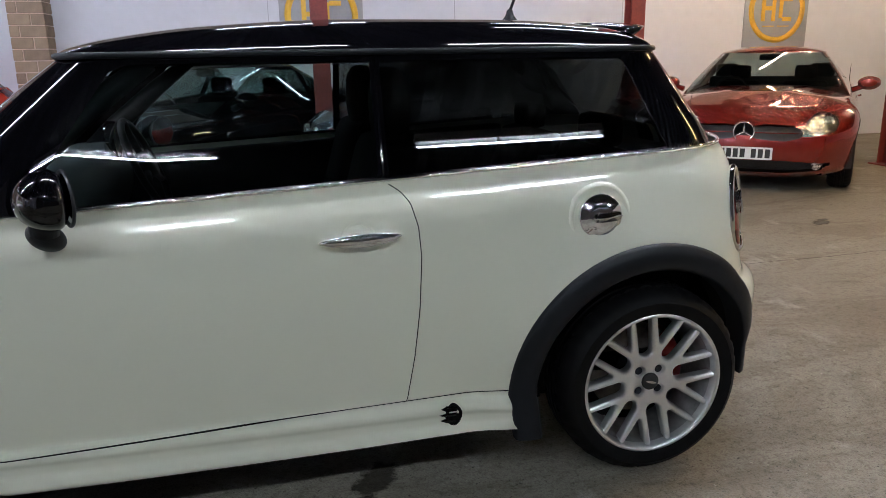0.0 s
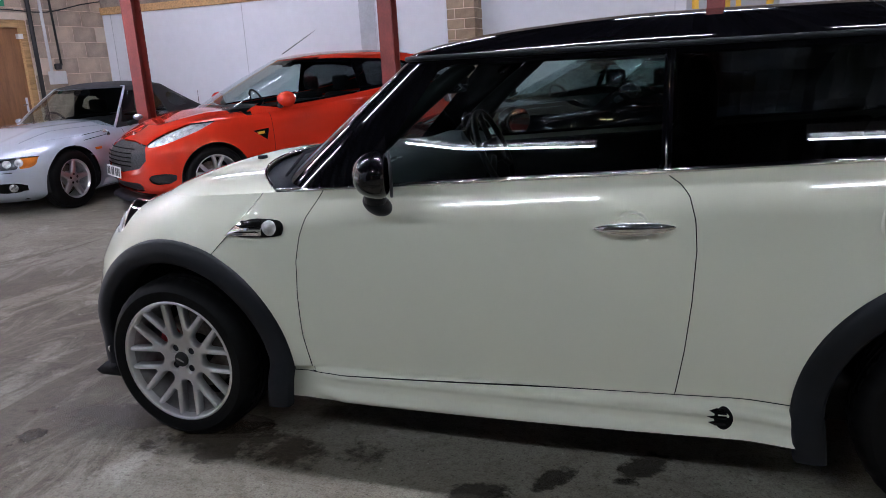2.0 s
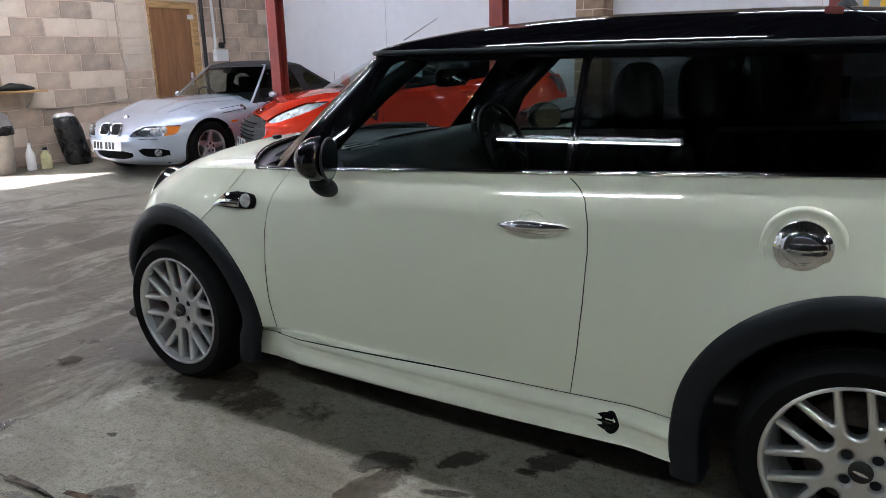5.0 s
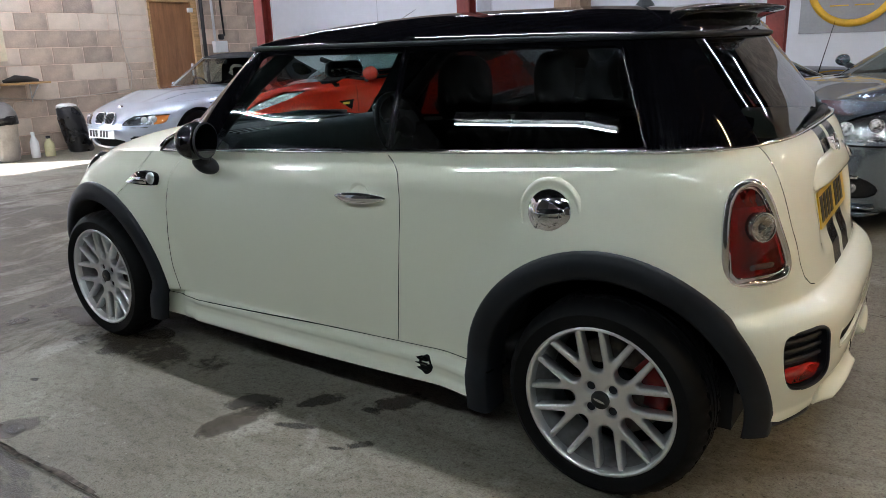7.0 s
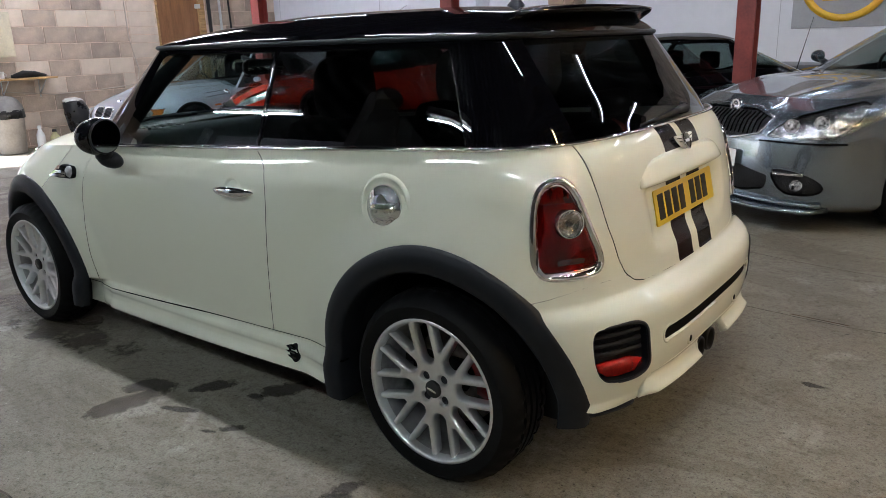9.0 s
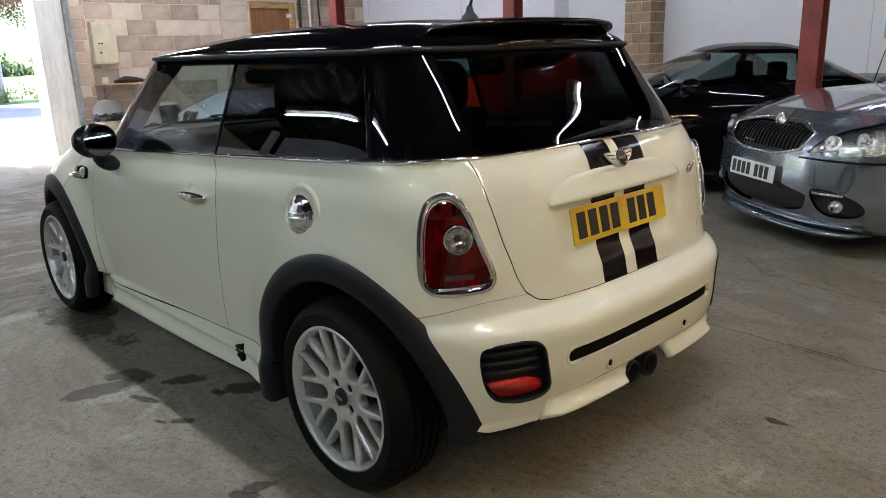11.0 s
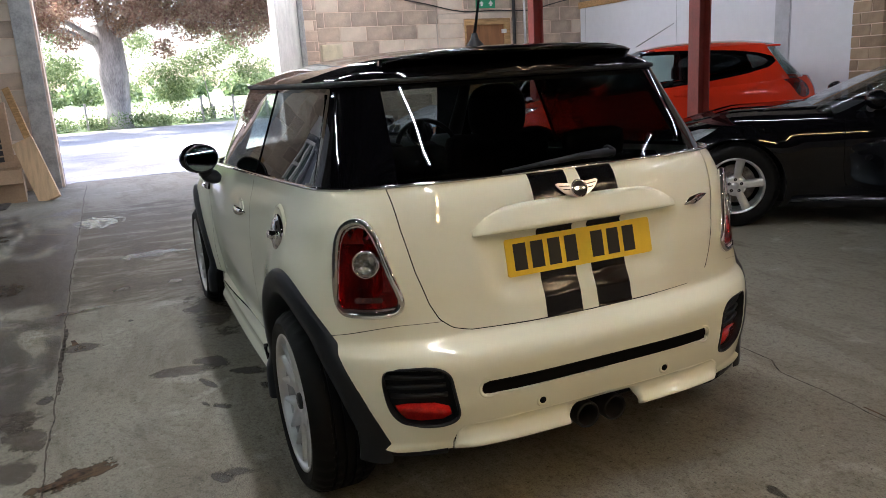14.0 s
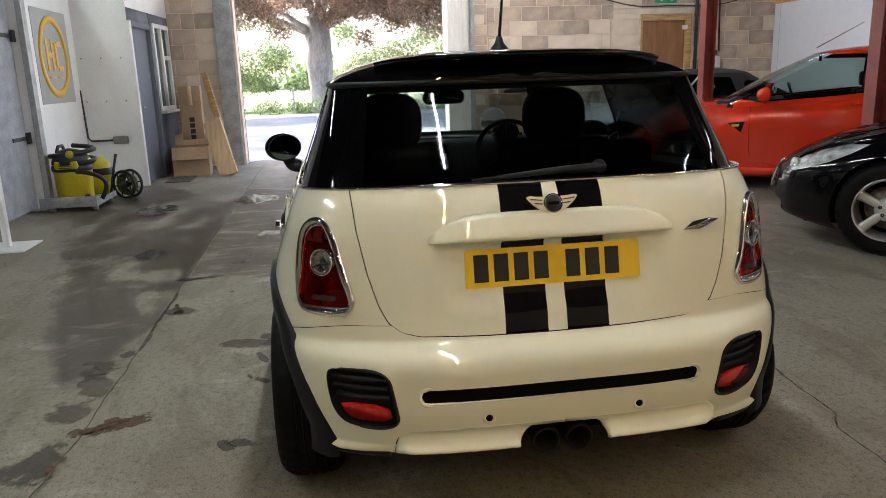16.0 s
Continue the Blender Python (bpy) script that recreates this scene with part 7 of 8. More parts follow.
def lay(name, y0, ly, z0, lz, mat, parent, x=WEST - 0.012):
    key = (round(ly, 3), round(lz, 3), mat.name)
    if key not in blocks:
        blocks[key] = block_mesh(ly, lz)
        blocks[key].materials.append(mat)
    ob = new(name, blocks[key])
    ob.parent = parent
    ob.location = (x + random.uniform(-0.003, 0.003), y0, z0)
    return ob


def course(y0, y1, z, parent, lz=0.226, ly=0.45, shift=0.0, pale=()):
    y = y0 - shift
    while y < y1 - 0.03:
        a, b = max(y, y0), min(y + ly, y1)
        if b - a > 0.04:
            lay("block", a, b - a, z, lz, PALE_BLOCK if random.random() < 0.16 or any(p[0] < (a + b) / 2 < p[1] for p in pale) else BLOCK, parent)
        y += ly


# the pier beside the vehicle doorway is of smaller bricks
for i in range(-1, 15):
    z, lz = max(0.0, 0.03 + 0.2323 * i), 0.2323 if i >= 0 else 0.03
    sh = 0.130 if i % 2 else 0.380
    course(2.06, 4.21, z, wall_west, lz=lz, ly=0.455, shift=0.455 - sh, pale=((3.2, 4.2),) if i in (7, 11) else ((2.3, 3.0),) if i == 4 else ())
    if z + 0.1 > FD_TOP:
        course(FD_S, FD_N, z, wall_west, lz=lz, ly=0.455, shift=sh)
    course(FD_N + (0.03 if z < FD_TOP else 0.0), NORTH, z, wall_west, lz=lz, ly=0.455, shift=0.455 - sh)
    course(-3.0, -2.54, z, wall_west, lz=lz, ly=0.34, shift=sh * 0.6)
    course(-2.54, -2.24, z, wall_west, lz=lz, ly=0.30, pale=((-3, 0),) if i % 3 else ())
# quoin of whole and half blocks beside the fire door
z = 0.0
for lz, pale in ((0.232, 0), (0.232, 0), (0.116, 0), (0.116, 0), (0.233, 0), (0.125, 0), (0.118, 0), (0.229, 1), (0.124, 1), (0.116, 1), (0.233, 1), (0.243, 1), (0.236, 1), (0.236, 1), (0.236, 1), (0.236, 0), (0.236, 1)):
    cut_y = random.choice((4.70, 4.44, 4.48)) if not pale else 4.70
    end = 4.70 + random.uniform(-0.02, 0.008)
    for a, b in ((4.21, min(cut_y, end)), (cut_y, end)):
        if b - a > 0.04:
            lay("block", a, b - a, z, lz, PALE_BLOCK if pale else BLOCK, wall_west, WEST - 0.008)
    z += lz
for i in range(20):
    course(1.84, 2.06, 0.16 * i, wall_west, lz=0.16, ly=0.225, shift=0.06 if i % 2 else 0)

# vehicle doorway: steel guides, white reveal, timber edge, chain
structure("door_guide_1", box(WEST - 0.02, WEST + 0.06, DOOR_S - 0.29, DOOR_S - 0.03, 0.0, ROOF - 0.1, 0.004), GREY_STEEL, "grey steel roller door guide")
structure("door_guide_2", box(WEST - 0.02, WEST + 0.07, 1.76, 1.84, 0.0, ROOF - 0.1, 0.004), GREY_STEEL, "perforated grey steel roller door guide")
structure("reveal_1", box(WEST - 0.42, WEST - 0.02, DOOR_S - 0.03, DOOR_S, 0.0, DOOR_TOP), material("weathered_timber", (0.16, 0.10, 0.06), rough=0.8, spread=0.2, stretch=(6, 6, 0.6)), "weathered timber door jamb")
structure("reveal_2", box(WEST - 0.42, WEST - 0.001, DOOR_N - 0.004, 1.76, 0.0, DOOR_TOP), material("white_jamb_paint", (0.75, 0.74, 0.71), rough=0.6, spread=0.08, stretch=(4, 4, 0.5)), "white painted door jamb")
chain = thing("pull_chain", "galvanised pull chain hanging beside the doorway", "chain", (WEST + 0.10, 1.80, 0.0))
for i in range(70):
    z = 0.95 + 0.032 * i
    link = tube([(0.009 * math.cos(a) if i % 2 else 0, 0 if i % 2 else 0.009 * math.cos(a), z + 0.02 * math.sin(a)) for a in (2 * math.pi * k / 10 for k in range(10))], 0.0035, 5, closed=True)
    part("link", link, GREY_STEEL, chain)

# fire door
fd = thing("fire_door", "closed brown flush fire door in a raw timber frame", "door", (WEST, 0, 0), kind="structure")
part("door_leaf", box(-0.08, -0.035, FD_S + 0.03, FD_N - 0.11, 0.01, FD_TOP - 0.10, 0.003), DOOR_WOOD, fd)
for y0, y1, z0, z1 in ((FD_S, FD_S + 0.03, 0, FD_TOP), (FD_N - 0.11, FD_N, 0, FD_TOP), (FD_S + 0.03, FD_N - 0.11, FD_TOP - 0.10, FD_TOP)):
    part("frame", box(-0.11, 0.012, y0, y1, z0, z1, 0.003), TIMBER, fd)
part("door_handle", tube([(-0.035, FD_N - 0.18, 1.02), (0.02, FD_N - 0.18, 1.02), (0.02, FD_N - 0.29, 1.02)], 0.009, 8), CHROME, fd)
part("lever_plate", box(-0.035, -0.028, FD_N - 0.205, FD_N - 0.155, 0.92, 1.12, 0.002), CHROME, fd)
part("closer", box(-0.035, 0.02, FD_N - 0.16, FD_N - 0.08, 1.93, 2.0, 0.004), CABIN_WHITE, fd)
structure("lintel", box(WEST, WEST + 0.02, 4.20, 5.72, FD_TOP + 0.01, FD_TOP + 0.10), PALE_BLOCK, "pale concrete lintel")
ex = thing("exit_sign", "green emergency exit sign over the fire door", "sign", (WEST + 0.01, 5.13, 2.42))
part("panel", box(0, 0.02, -0.19, 0.19, -0.06, 0.09, 0.004), material("green_sign", (0.02, 0.30, 0.14), rough=0.4, spread=0.05), ex)
part("pictogram", slab([(-0.02, -0.035), (0.02, -0.035), (0.02, 0.0), (0.05, 0.0), (0, 0.06), (-0.05, 0.0), (-0.02, 0.0)], 0.002, Matrix.Translation((0.021, 0.10, 0.01)) @ pose(0, 0, 0, 90, 0, 90)), WHITE_PLATE, ex, "white pictogram", smooth=False)
part("arrow", slab([(-0.02, -0.035), (0.02, -0.035), (0.02, 0.01), (0.045, 0.01), (0, 0.05), (-0.045, 0.01), (-0.02, 0.01)], 0.002, Matrix.Translation((0.021, -0.08, 0.01)) @ pose(0, 0, 0, 90, 0, 90)), WHITE_PLATE, ex, "white arrow", smooth=False)
CABLE = material("cable", (0.55, 0.48, 0.40), rough=0.6, spread=0.05)
DARK_CABLE = material("black_cable", (0.02, 0.02, 0.02), rough=0.6, spread=0.05)
tagged(part("wall_cable", tube([(WEST + 0.02, 5.8, 2.30), (WEST + 0.02, 4.22, 2.28), (WEST + 0.02, 4.17, 2.2), (WEST + 0.02, 4.17, 1.5), (WEST + 0.02, 4.27, 1.0), (WEST + 0.02, 4.22, 0.78), (WEST + 0.02, 3.6, 0.74), (WEST + 0.02, 2.9, 0.72), (WEST + 0.02, 2.2, 0.80)], 0.008, 6), CABLE), "pale cable clipped along the block wall", "cable")
pts = [(WEST + 0.03, 3.6 + 3.5 * k / 16, 2.52 - 0.22 * (1 - (2 * k / 16 - 1) ** 2) + 0.02 * math.sin(k)) for k in range(17)]
tagged(part("overhead_cable", tube(pts, 0.009, 6), DARK_CABLE), "black cable slung along the wall", "cable")
sw = thing("switch_box", "white electrical switch box with conduit on the block wall", "switch box", (WEST, 0, 0))
part("box_body", box(0, 0.09, 5.87, 6.13, 1.28, 1.47, 0.01), CABIN_WHITE, sw)
part("conduit", tube([(0.03, 5.92, 1.46), (0.03, 5.90, ROOF)], 0.022, 10), CABIN_WHITE, sw)
part("dark_conduit", tube([(0.03, 6.12, 1.55), (0.03, 6.06, ROOF)], 0.016, 8), DARK_CABLE, sw)
part("isolator", box(0, 0.08, 6.0, 6.08, 1.49, 1.58, 0.02), DARK_CABLE, sw)
part("waste_pipe", tube([(0.05, 5.68, 0.0), (0.05, 5.68, ROOF)], 0.03, 10), DARK_CABLE, sw)
fb = thing("fuse_box", "cream painted steel fuse cabinet on the block wall", "fuse box", (WEST, 0, 0))
CREAM_STEEL = material("cream_steel", (0.62, 0.56, 0.40), rough=0.45, spread=0.08)
part("cabinet", box(0, 0.12, 2.08, 2.42, 1.26, 1.85, 0.008), CREAM_STEEL, fb)
part("cabinet_door", box(0.12, 0.128, 2.095, 2.405, 1.275, 1.835, 0.004), CREAM_STEEL, fb)
for y, z in ((2.16, 1.55), (2.20, 1.55), (2.17, 1.42)):
    part("knob", lathe([(0, 0.014), (0.012, 0.012), (0.014, 0)], 12, "x"), INK, fb).location = (0.128, y, z)
shelf = thing("wall_shelf", "rough timber shelf on white brackets", "shelf", (WEST, 0, 0))
part("board", box(0, 0.30, 2.05, 2.85, 0.955, 0.98, 0.003), TIMBER, shelf)
for y in (2.2, 2.7):
    part("bracket", tube([(0.01, y, 0.70), (0.01, y, 0.945), (0.25, y, 0.945), (0.01, y, 0.75)], 0.008, 6), CABIN_WHITE, shelf)
tagged(part("tool_roll", tube([(WEST + 0.12, 2.30, 1.0), (WEST + 0.15, 2.45, 1.03), (WEST + 0.14, 2.62, 1.02), (WEST + 0.10, 2.78, 0.998)], [0.018, 0.05, 0.04, 0.016], 10), DARK_CABLE), "black bundle lying on the shelf", "bundle")
mug = thing("mug", "plain white mug on the shelf", "mug", (WEST + 0.2, 2.14, 0.98))
part("cup", lathe([(0.0, 0.0), (0.036, 0.0), (0.04, 0.01), (0.04, 0.095), (0.036, 0.095), (0.034, 0.01), (0, 0.008)], 20, "z"), WHITE_PLATE, mug)
part("handle", tube([(0, 0.04, 0.075), (0, 0.065, 0.06), (0, 0.062, 0.035), (0, 0.04, 0.025)], 0.006, 6), WHITE_PLATE, mug)

# bin, bottles, bag
GREY_BIN = material("grey_plastic", (0.22, 0.21, 0.20), rough=0.5, spread=0.1)
BAG = material("black_bin_bag", (0.010, 0.010, 0.011), rough=0.28, spread=0.1, bump=0.9, bump_scale=14)
bin_ = thing("swing_bin", "grey swing-top bin with black liner by the block wall", "bin", (-8.22, 2.05, 0))
part("bucket", lathe([(0.0, 0.0), (0.15, 0.0), (0.165, 0.02), (0.20, 0.55), (0.205, 0.56)], 32, "z"), material("beige_plastic", (0.42, 0.38, 0.33), rough=0.5, spread=0.1), bin_)
liner = lathe([(0.205, 0.50), (0.214, 0.47), (0.212, 0.55), (0.208, 0.58)], 40, "z")
for v in liner.verts:
    v.co *= 1 + 0.03 * noise.noise(v.co * 25)
part("liner", liner, BAG, bin_, "black bin liner edge")
part("lid", lathe([(0.21, 0.565), (0.20, 0.62), (0.16, 0.70), (0.10, 0.75), (0.0, 0.77)], 32, "z"), GREY_BIN, bin_)
for name, label, at, h, r, mat in (("spray_bottle", "white plastic bottle standing by the bin", (-8.15, 2.40, 0), 0.34, 0.055, WHITE_PLATE), ("screenwash_bottle", "clear bottle half full of yellow fluid", (-8.12, 2.58, 0), 0.27, 0.065, material("yellow_fluid", (0.55, 0.52, 0.30), rough=0.2, spread=0.1))):
    bt = thing(name, label, "bottle", at)
    part("body", lathe([(0, 0), (r, 0), (r * 1.05, 0.02), (r, h * 0.62), (r * 0.4, h * 0.84), (r * 0.4, h * 0.9)], 20, "z"), mat, bt)
    part("cap", lathe([(r * 0.45, h * 0.88), (r * 0.45, h), (0, h * 1.01)], 16, "z"), WHITE_PLATE if name == "spray_bottle" else INK, bt)
bag = bmesh.new()
bmesh.ops.create_icosphere(bag, subdivisions=4, radius=1.0)
for v in bag.verts:
    n = v.co.copy()
    k = 1 + 0.10 * noise.noise(n * 2.2) + 0.05 * noise.noise(n * 7) + 0.025 * noise.noise(n * 16)
    z = max(-0.82, n.z)
    fold = 0.05 * noise.noise(Vector((n.x * 9, n.y * 9, z * 1.5))) + 0.03 * noise.noise(Vector((n.x * 20, n.y * 20, z * 4)))
    r = (abs(1 - abs(z) ** 5)) ** 0.2 / max(0.35, math.hypot(n.x, n.y))
    v.co = ((n.x * 0.19 * r) * (k + fold) - 0.05 * z, (n.y * 0.20 * r) * (k + fold) - 0.06 * z, 0.345 + 0.42 * z * (1 + 0.05 * noise.noise(n * 5)))
rb = thing("bin_bag", "shiny black refuse bag slumped against the block wall", "bin bag", (-8.22, 3.03, 0))
bag.transform(Matrix.Diagonal((0.86, 0.84, 0.84, 1)))
part("sack", bag, BAG, rb)
top = bmesh.new()
bmesh.ops.create_icosphere(top, subdivisions=3, radius=1.0)
for v in top.verts:
    n = v.co.copy()
    k = 1 + 0.3 * noise.noise(n * 3)
    v.co = (n.x * 0.09 * k - 0.045, n.y * 0.14 * k - 0.05, 0.628 + 0.045 * n.z * k)
part("rubbish", top, WHITE_PLATE, rb, "crumpled white rubbish on top")

# north wall dressing: timber rail, boards, painted strip, signs, brick pier
structure("timber_rail_1", box(WEST, -3.0, NORTH - 0.05, NORTH, 2.31, 2.42, 0.003), TIMBER, "raw timber rail along the board wall")
structure("timber_rail_2", box(-5.9, -3.0, NORTH - 0.07, NORTH - 0.05, 2.33, 2.45, 0.003), TIMBER, "raw timber rail")
structure("upper_wall", box(WEST, EAST, NORTH - 0.02, NORTH, 2.42, ROOF), material("brown_upper_wall", (0.22, 0.19, 0.16), rough=0.9, spread=0.2), "brown-grey upper wall above the rail")
for i, x in enumerate((-8.44, -6.0, -4.08, -3.83, 0.2, 2.6, 5.0, 7.4, 9.8)):
    structure("wall_joint_%d" % (i + 1), box(x - 0.004, x + 0.004, NORTH - 0.004, NORTH, 0.0, 2.31), GREY_STRIP, "board joint")
structure("painted_strip", box(-4.07, -3.84, NORTH - 0.012, NORTH, 0.0, 2.31, 0.002), GREY_STRIP, "grey vertical strip on the board wall")
pier = structure("wall_pier", box(-2.65, -2.29, 6.81, NORTH, 0.0, ROOF), MORTAR, "buff brick pier")
bricks = {}


def brick(x0, x1, y0, y1, z, h):
    key = (round(x1 - x0, 3), round(y1 - y0, 3))
    if key not in bricks:
        bm = box(0, x1 - x0, 0, y1 - y0, 0, h, 0.004)
        bricks[key] = bpy.data.meshes.new("brick")
        bm.to_mesh(bricks[key])
        bm.free()
        bricks[key].materials.append(BRICK)
    ob = new("brick", bricks[key])
    ob.parent = pier
    ob.location = (x0 + random.uniform(-0.004, 0.004), y0 + random.uniform(-0.005, 0.003), z)


for i in range(27):
    z = 0.005 + 0.13 * i
    s = 0.24 if i % 2 else 0.11
    brick(-2.66, -2.66 + s - 0.01, 6.80, 6.95, z, 0.118)
    brick(-2.66 + s, -2.28, 6.80, 6.80 + (0.22 if i % 2 else 0.11), z, 0.118)
    brick(-2.40, -2.28, 6.80 + (0.23 if i % 2 else 0.12), NORTH, z, 0.118)


def hall_sign(at, turn, w=1.05, h=1.05):
    sg = thing("wall_sign", "grey square sign with a gold ring emblem", "sign", at, turn, "ring signs")
    part("board", box(-w / 2, w / 2, 0, 0.015, -h / 2, h / 2, 0.002), SIGN_GREY, sg)
    rg = lathe([(0.385, 0.0), (0.46, 0.0), (0.462, -0.012), (0.383, -0.012)], 56, "y", closed=True)
    part("ring", rg, SIGN_GOLD, sg, "gold ring")
    # plain shapes inside the ring
    for x0, x1, z0, z1 in ((-0.25, -0.19, -0.16, 0.20), (-0.08, -0.02, -0.16, 0.20), (-0.19, -0.08, -0.01, 0.05), (0.04, 0.10, -0.12, 0.16), (0.10, 0.25, 0.12, 0.18), (0.10, 0.25, -0.16, -0.10)):
        part("emblem_bar", box(x0, x1, -0.010, 0.0, z0, z1, 0.004), SIGN_GOLD, sg)
    for x0 in (-0.22, 0.03):
        part("emblem_line", box(x0, x0 + 0.19, -0.008, 0.0, -0.235, -0.222), SIGN_GOLD, sg)
    return sg


hall_sign((0.86, NORTH - 0.017, 1.80), 0)
hall_sign((7.43, NORTH - 0.017, 1.86), 0)

# ---------------------------------------------------------------- office corner and alcove
structure("wall_alcove", box(-6.6, -4.88, -3.97, -3.72, 0.0, 2.62), CABIN_WHITE, "white clad wall of the alcove")
structure("alcove_edge", box(-4.98, -4.86, -3.72, -3.66, 0.0, 2.9, 0.004), GREY_STEEL, "perforated steel edge post")
structure("grey_door", box(-4.86, -2.6, -3.90, -3.80, 0.04, 2.9, 0.004), CABIN_GREY, "large grey mottled door")
for i, z in enumerate((0.80, 1.85)):
    h = thing("strap_hinge", "black strap hinge on the grey door", "hinge", (-4.86, -3.80, z))
    part("strap", box(0.0, 0.38, 0.0, 0.012, -0.02, 0.02, 0.002), INK, h)
    part("pin_plate", box(-0.05, 0.06, 0.012, 0.04, -0.06, 0.06, 0.004), INK, h)
sg = hall_sign((-5.80, -3.715, 1.66), 180, 1.12, 1.05)
structure("wall_panel", box(-6.75, -6.6, -3.97, -3.05, 0.0, 2.62), CABIN_WHITE, "white panel side of the office")
for y in (-3.66, -3.42, -3.18):
    for z in (1.12, 1.66):
        part("screw", lathe([(0, 0.004), (0.008, 0.003), (0.009, 0)], 10, "x"), INK, bpy.data.objects["wall_panel"]).location = (-6.6, y, z)
# office front, slightly askew
office = thing("office_front", "grey and white office front with door and window", "office front", (-6.6, -3.05, 0), 177.0, kind="structure")
OFFICE_GREY = material("grey_blue_paint", (0.125, 0.14, 0.17), rough=0.6, spread=0.08)
UPVC = material("white_upvc", (0.72, 0.73, 0.72), rough=0.35, spread=0.03)
W0 = 2.25
part("fascia", box(0, W0, 0.0, 0.14, 2.28, 2.62, 0.004), CABIN_WHITE, office)
part("wall_low", box(0.98, W0, 0.0, 0.12, 0.0, 0.93, 0.003), OFFICE_GREY, office)
part("wall_mid", box(0.98, 1.12, 0.0, 0.12, 0.93, 2.28), OFFICE_GREY, office)
part("wall_end", box(1.95, W0, 0.0, 0.12, 0.93, 2.28), OFFICE_GREY, office)
part("wall_over_door", box(0.0, 0.98, 0.0, 0.12, 2.12, 2.28), OFFICE_GREY, office)
part("window_head", box(1.12, 1.95, 0.0, 0.12, 2.16, 2.28), OFFICE_GREY, office)
for x0, x1, z0, z1 in ((0.0, 0.07, 0, 2.12), (0.91, 0.98, 0, 2.12), (0.07, 0.91, 2.05, 2.12)):
    part("door_frame", box(x0, x1, -0.03, 0.10, z0, z1, 0.004), UPVC if x0 == 0.0 else OFFICE_GREY, office)
dr = part("office_door", box(0.07, 0.91, 0.03, 0.075, 0.02, 2.05, 0.004), OFFICE_GREY, office, "grey office door")
part("lever", tube([(0.14, 0.03, 1.02), (0.14, -0.03, 1.02), (0.26, -0.03, 1.02)], 0.01, 8), CHROME, dr)
for x0, x1, z0, z1 in ((1.12, 1.18, 0.93, 2.16), (1.89, 1.95, 0.93, 2.16), (1.18, 1.89, 2.10, 2.16), (1.18, 1.89, 0.93, 0.99), (1.50, 1.57, 0.99, 2.10), (1.57, 1.89, 1.66, 1.72)):
    part("window_frame", box(x0, x1, -0.02, 0.06, z0, z1, 0.006), UPVC, office)
part("window_sill", box(1.08, 2.0, -0.10, 0.06, 0.895, 0.93, 0.008), UPVC, office)
part("pane", box(1.18, 1.89, 0.02, 0.026, 0.99, 2.10), CLEAR, office)
part("blind", box(1.16, 1.91, 0.09, 0.10, 0.95, 2.14), material("dark_office_blind", (0.10, 0.11, 0.13), rough=0.7, spread=0.2, stretch=(1, 1, 20)), office)
tagged(part("door_mat", box(-7.35, -6.75, -2.86, -2.52, 0.001, 0.014, 0.004), material("brown_mat", (0.10, 0.085, 0.075), rough=0.95, spread=0.3, scale=20, bump=0.6, bump_scale=200), smooth=False), "worn brown door mat at the office door", "mat")

# cartons and boards by the doorway
tall = thing("tall_carton", "tall brown cardboard carton standing on end", "carton", (-7.95, -2.60, 0), 4)
part("carton", box(-0.16, 0.16, -0.15, 0.15, 0.0, 1.27, 0.004), CARDBOARD, tall)
part("tape", box(0.1605, 0.162, -0.03, 0.03, 1.0, 1.27), PLY, tall)
for k in range(4):
    part("print_bar", box(0.1605, 0.162, -0.035, 0.035, 0.50 + 0.085 * k, 0.565 + 0.085 * k), INK, tall, smooth=False)
low_c = thing("open_carton", "open brown cardboard carton with a folded flap", "carton", (-7.55, -2.60, 0), 3)
for x0, x1, y0, y1 in ((-0.20, 0.20, -0.25, -0.244), (-0.20, 0.20, 0.244, 0.25), (-0.20, -0.194, -0.244, 0.244), (0.194, 0.20, -0.244, 0.244)):
    part("side", box(x0, x1, y0, y1, 0.0, 0.42), CARDBOARD, low_c, smooth=False)
part("base", box(-0.194, 0.194, -0.244, 0.244, 0.0, 0.006), CARDBOARD, low_c)
flap = box(0, 0.006, -0.245, 0.245, 0.0, 0.19)
flap.transform(Matrix.Translation((0.20, 0, 0.42)) @ pose(0, 0, 0, 0, 152, 0))
part("flap", flap, CARDBOARD, low_c, smooth=False)
flap = box(0, 0.006, -0.245, 0.245, 0.0, 0.18)
flap.transform(Matrix.Translation((-0.20, 0, 0.42)) @ pose(0, 0, 0, 0, -30, 0))
part("flap", flap, CARDBOARD, low_c, smooth=False)
part("label", box(0.2005, 0.202, -0.05, 0.05, 0.25, 0.33), WHITE_PLATE, low_c, smooth=False)


def leaning(name, label, foot, top, width, thick, mat, category):
    a, b = Vector(foot), Vector(top)
    bm = box(-thick / 2, thick / 2, -width / 2, width / 2, 0, (b - a).length, 0.003)
    d = (b - a).normalized()
    across = Vector((0.35, 1, 0)) if abs(d.y) < 0.9 else Vector((1, 0, 0))
    across = (across - d * across.dot(d)).normalized()
    n = across.cross(d)
    bm.transform(Matrix.Translation(a) @ Matrix((n, across, d)).transposed().to_4x4())
    return tagged(part(name, bm, mat, smooth=False), label, category)


leaning("timber_plank", "narrow timber plank leaning on the brick wall", (-7.75, -2.05, 0.0), (-8.52, -2.46, 1.45), 0.09, 0.045, TIMBER, "plank")
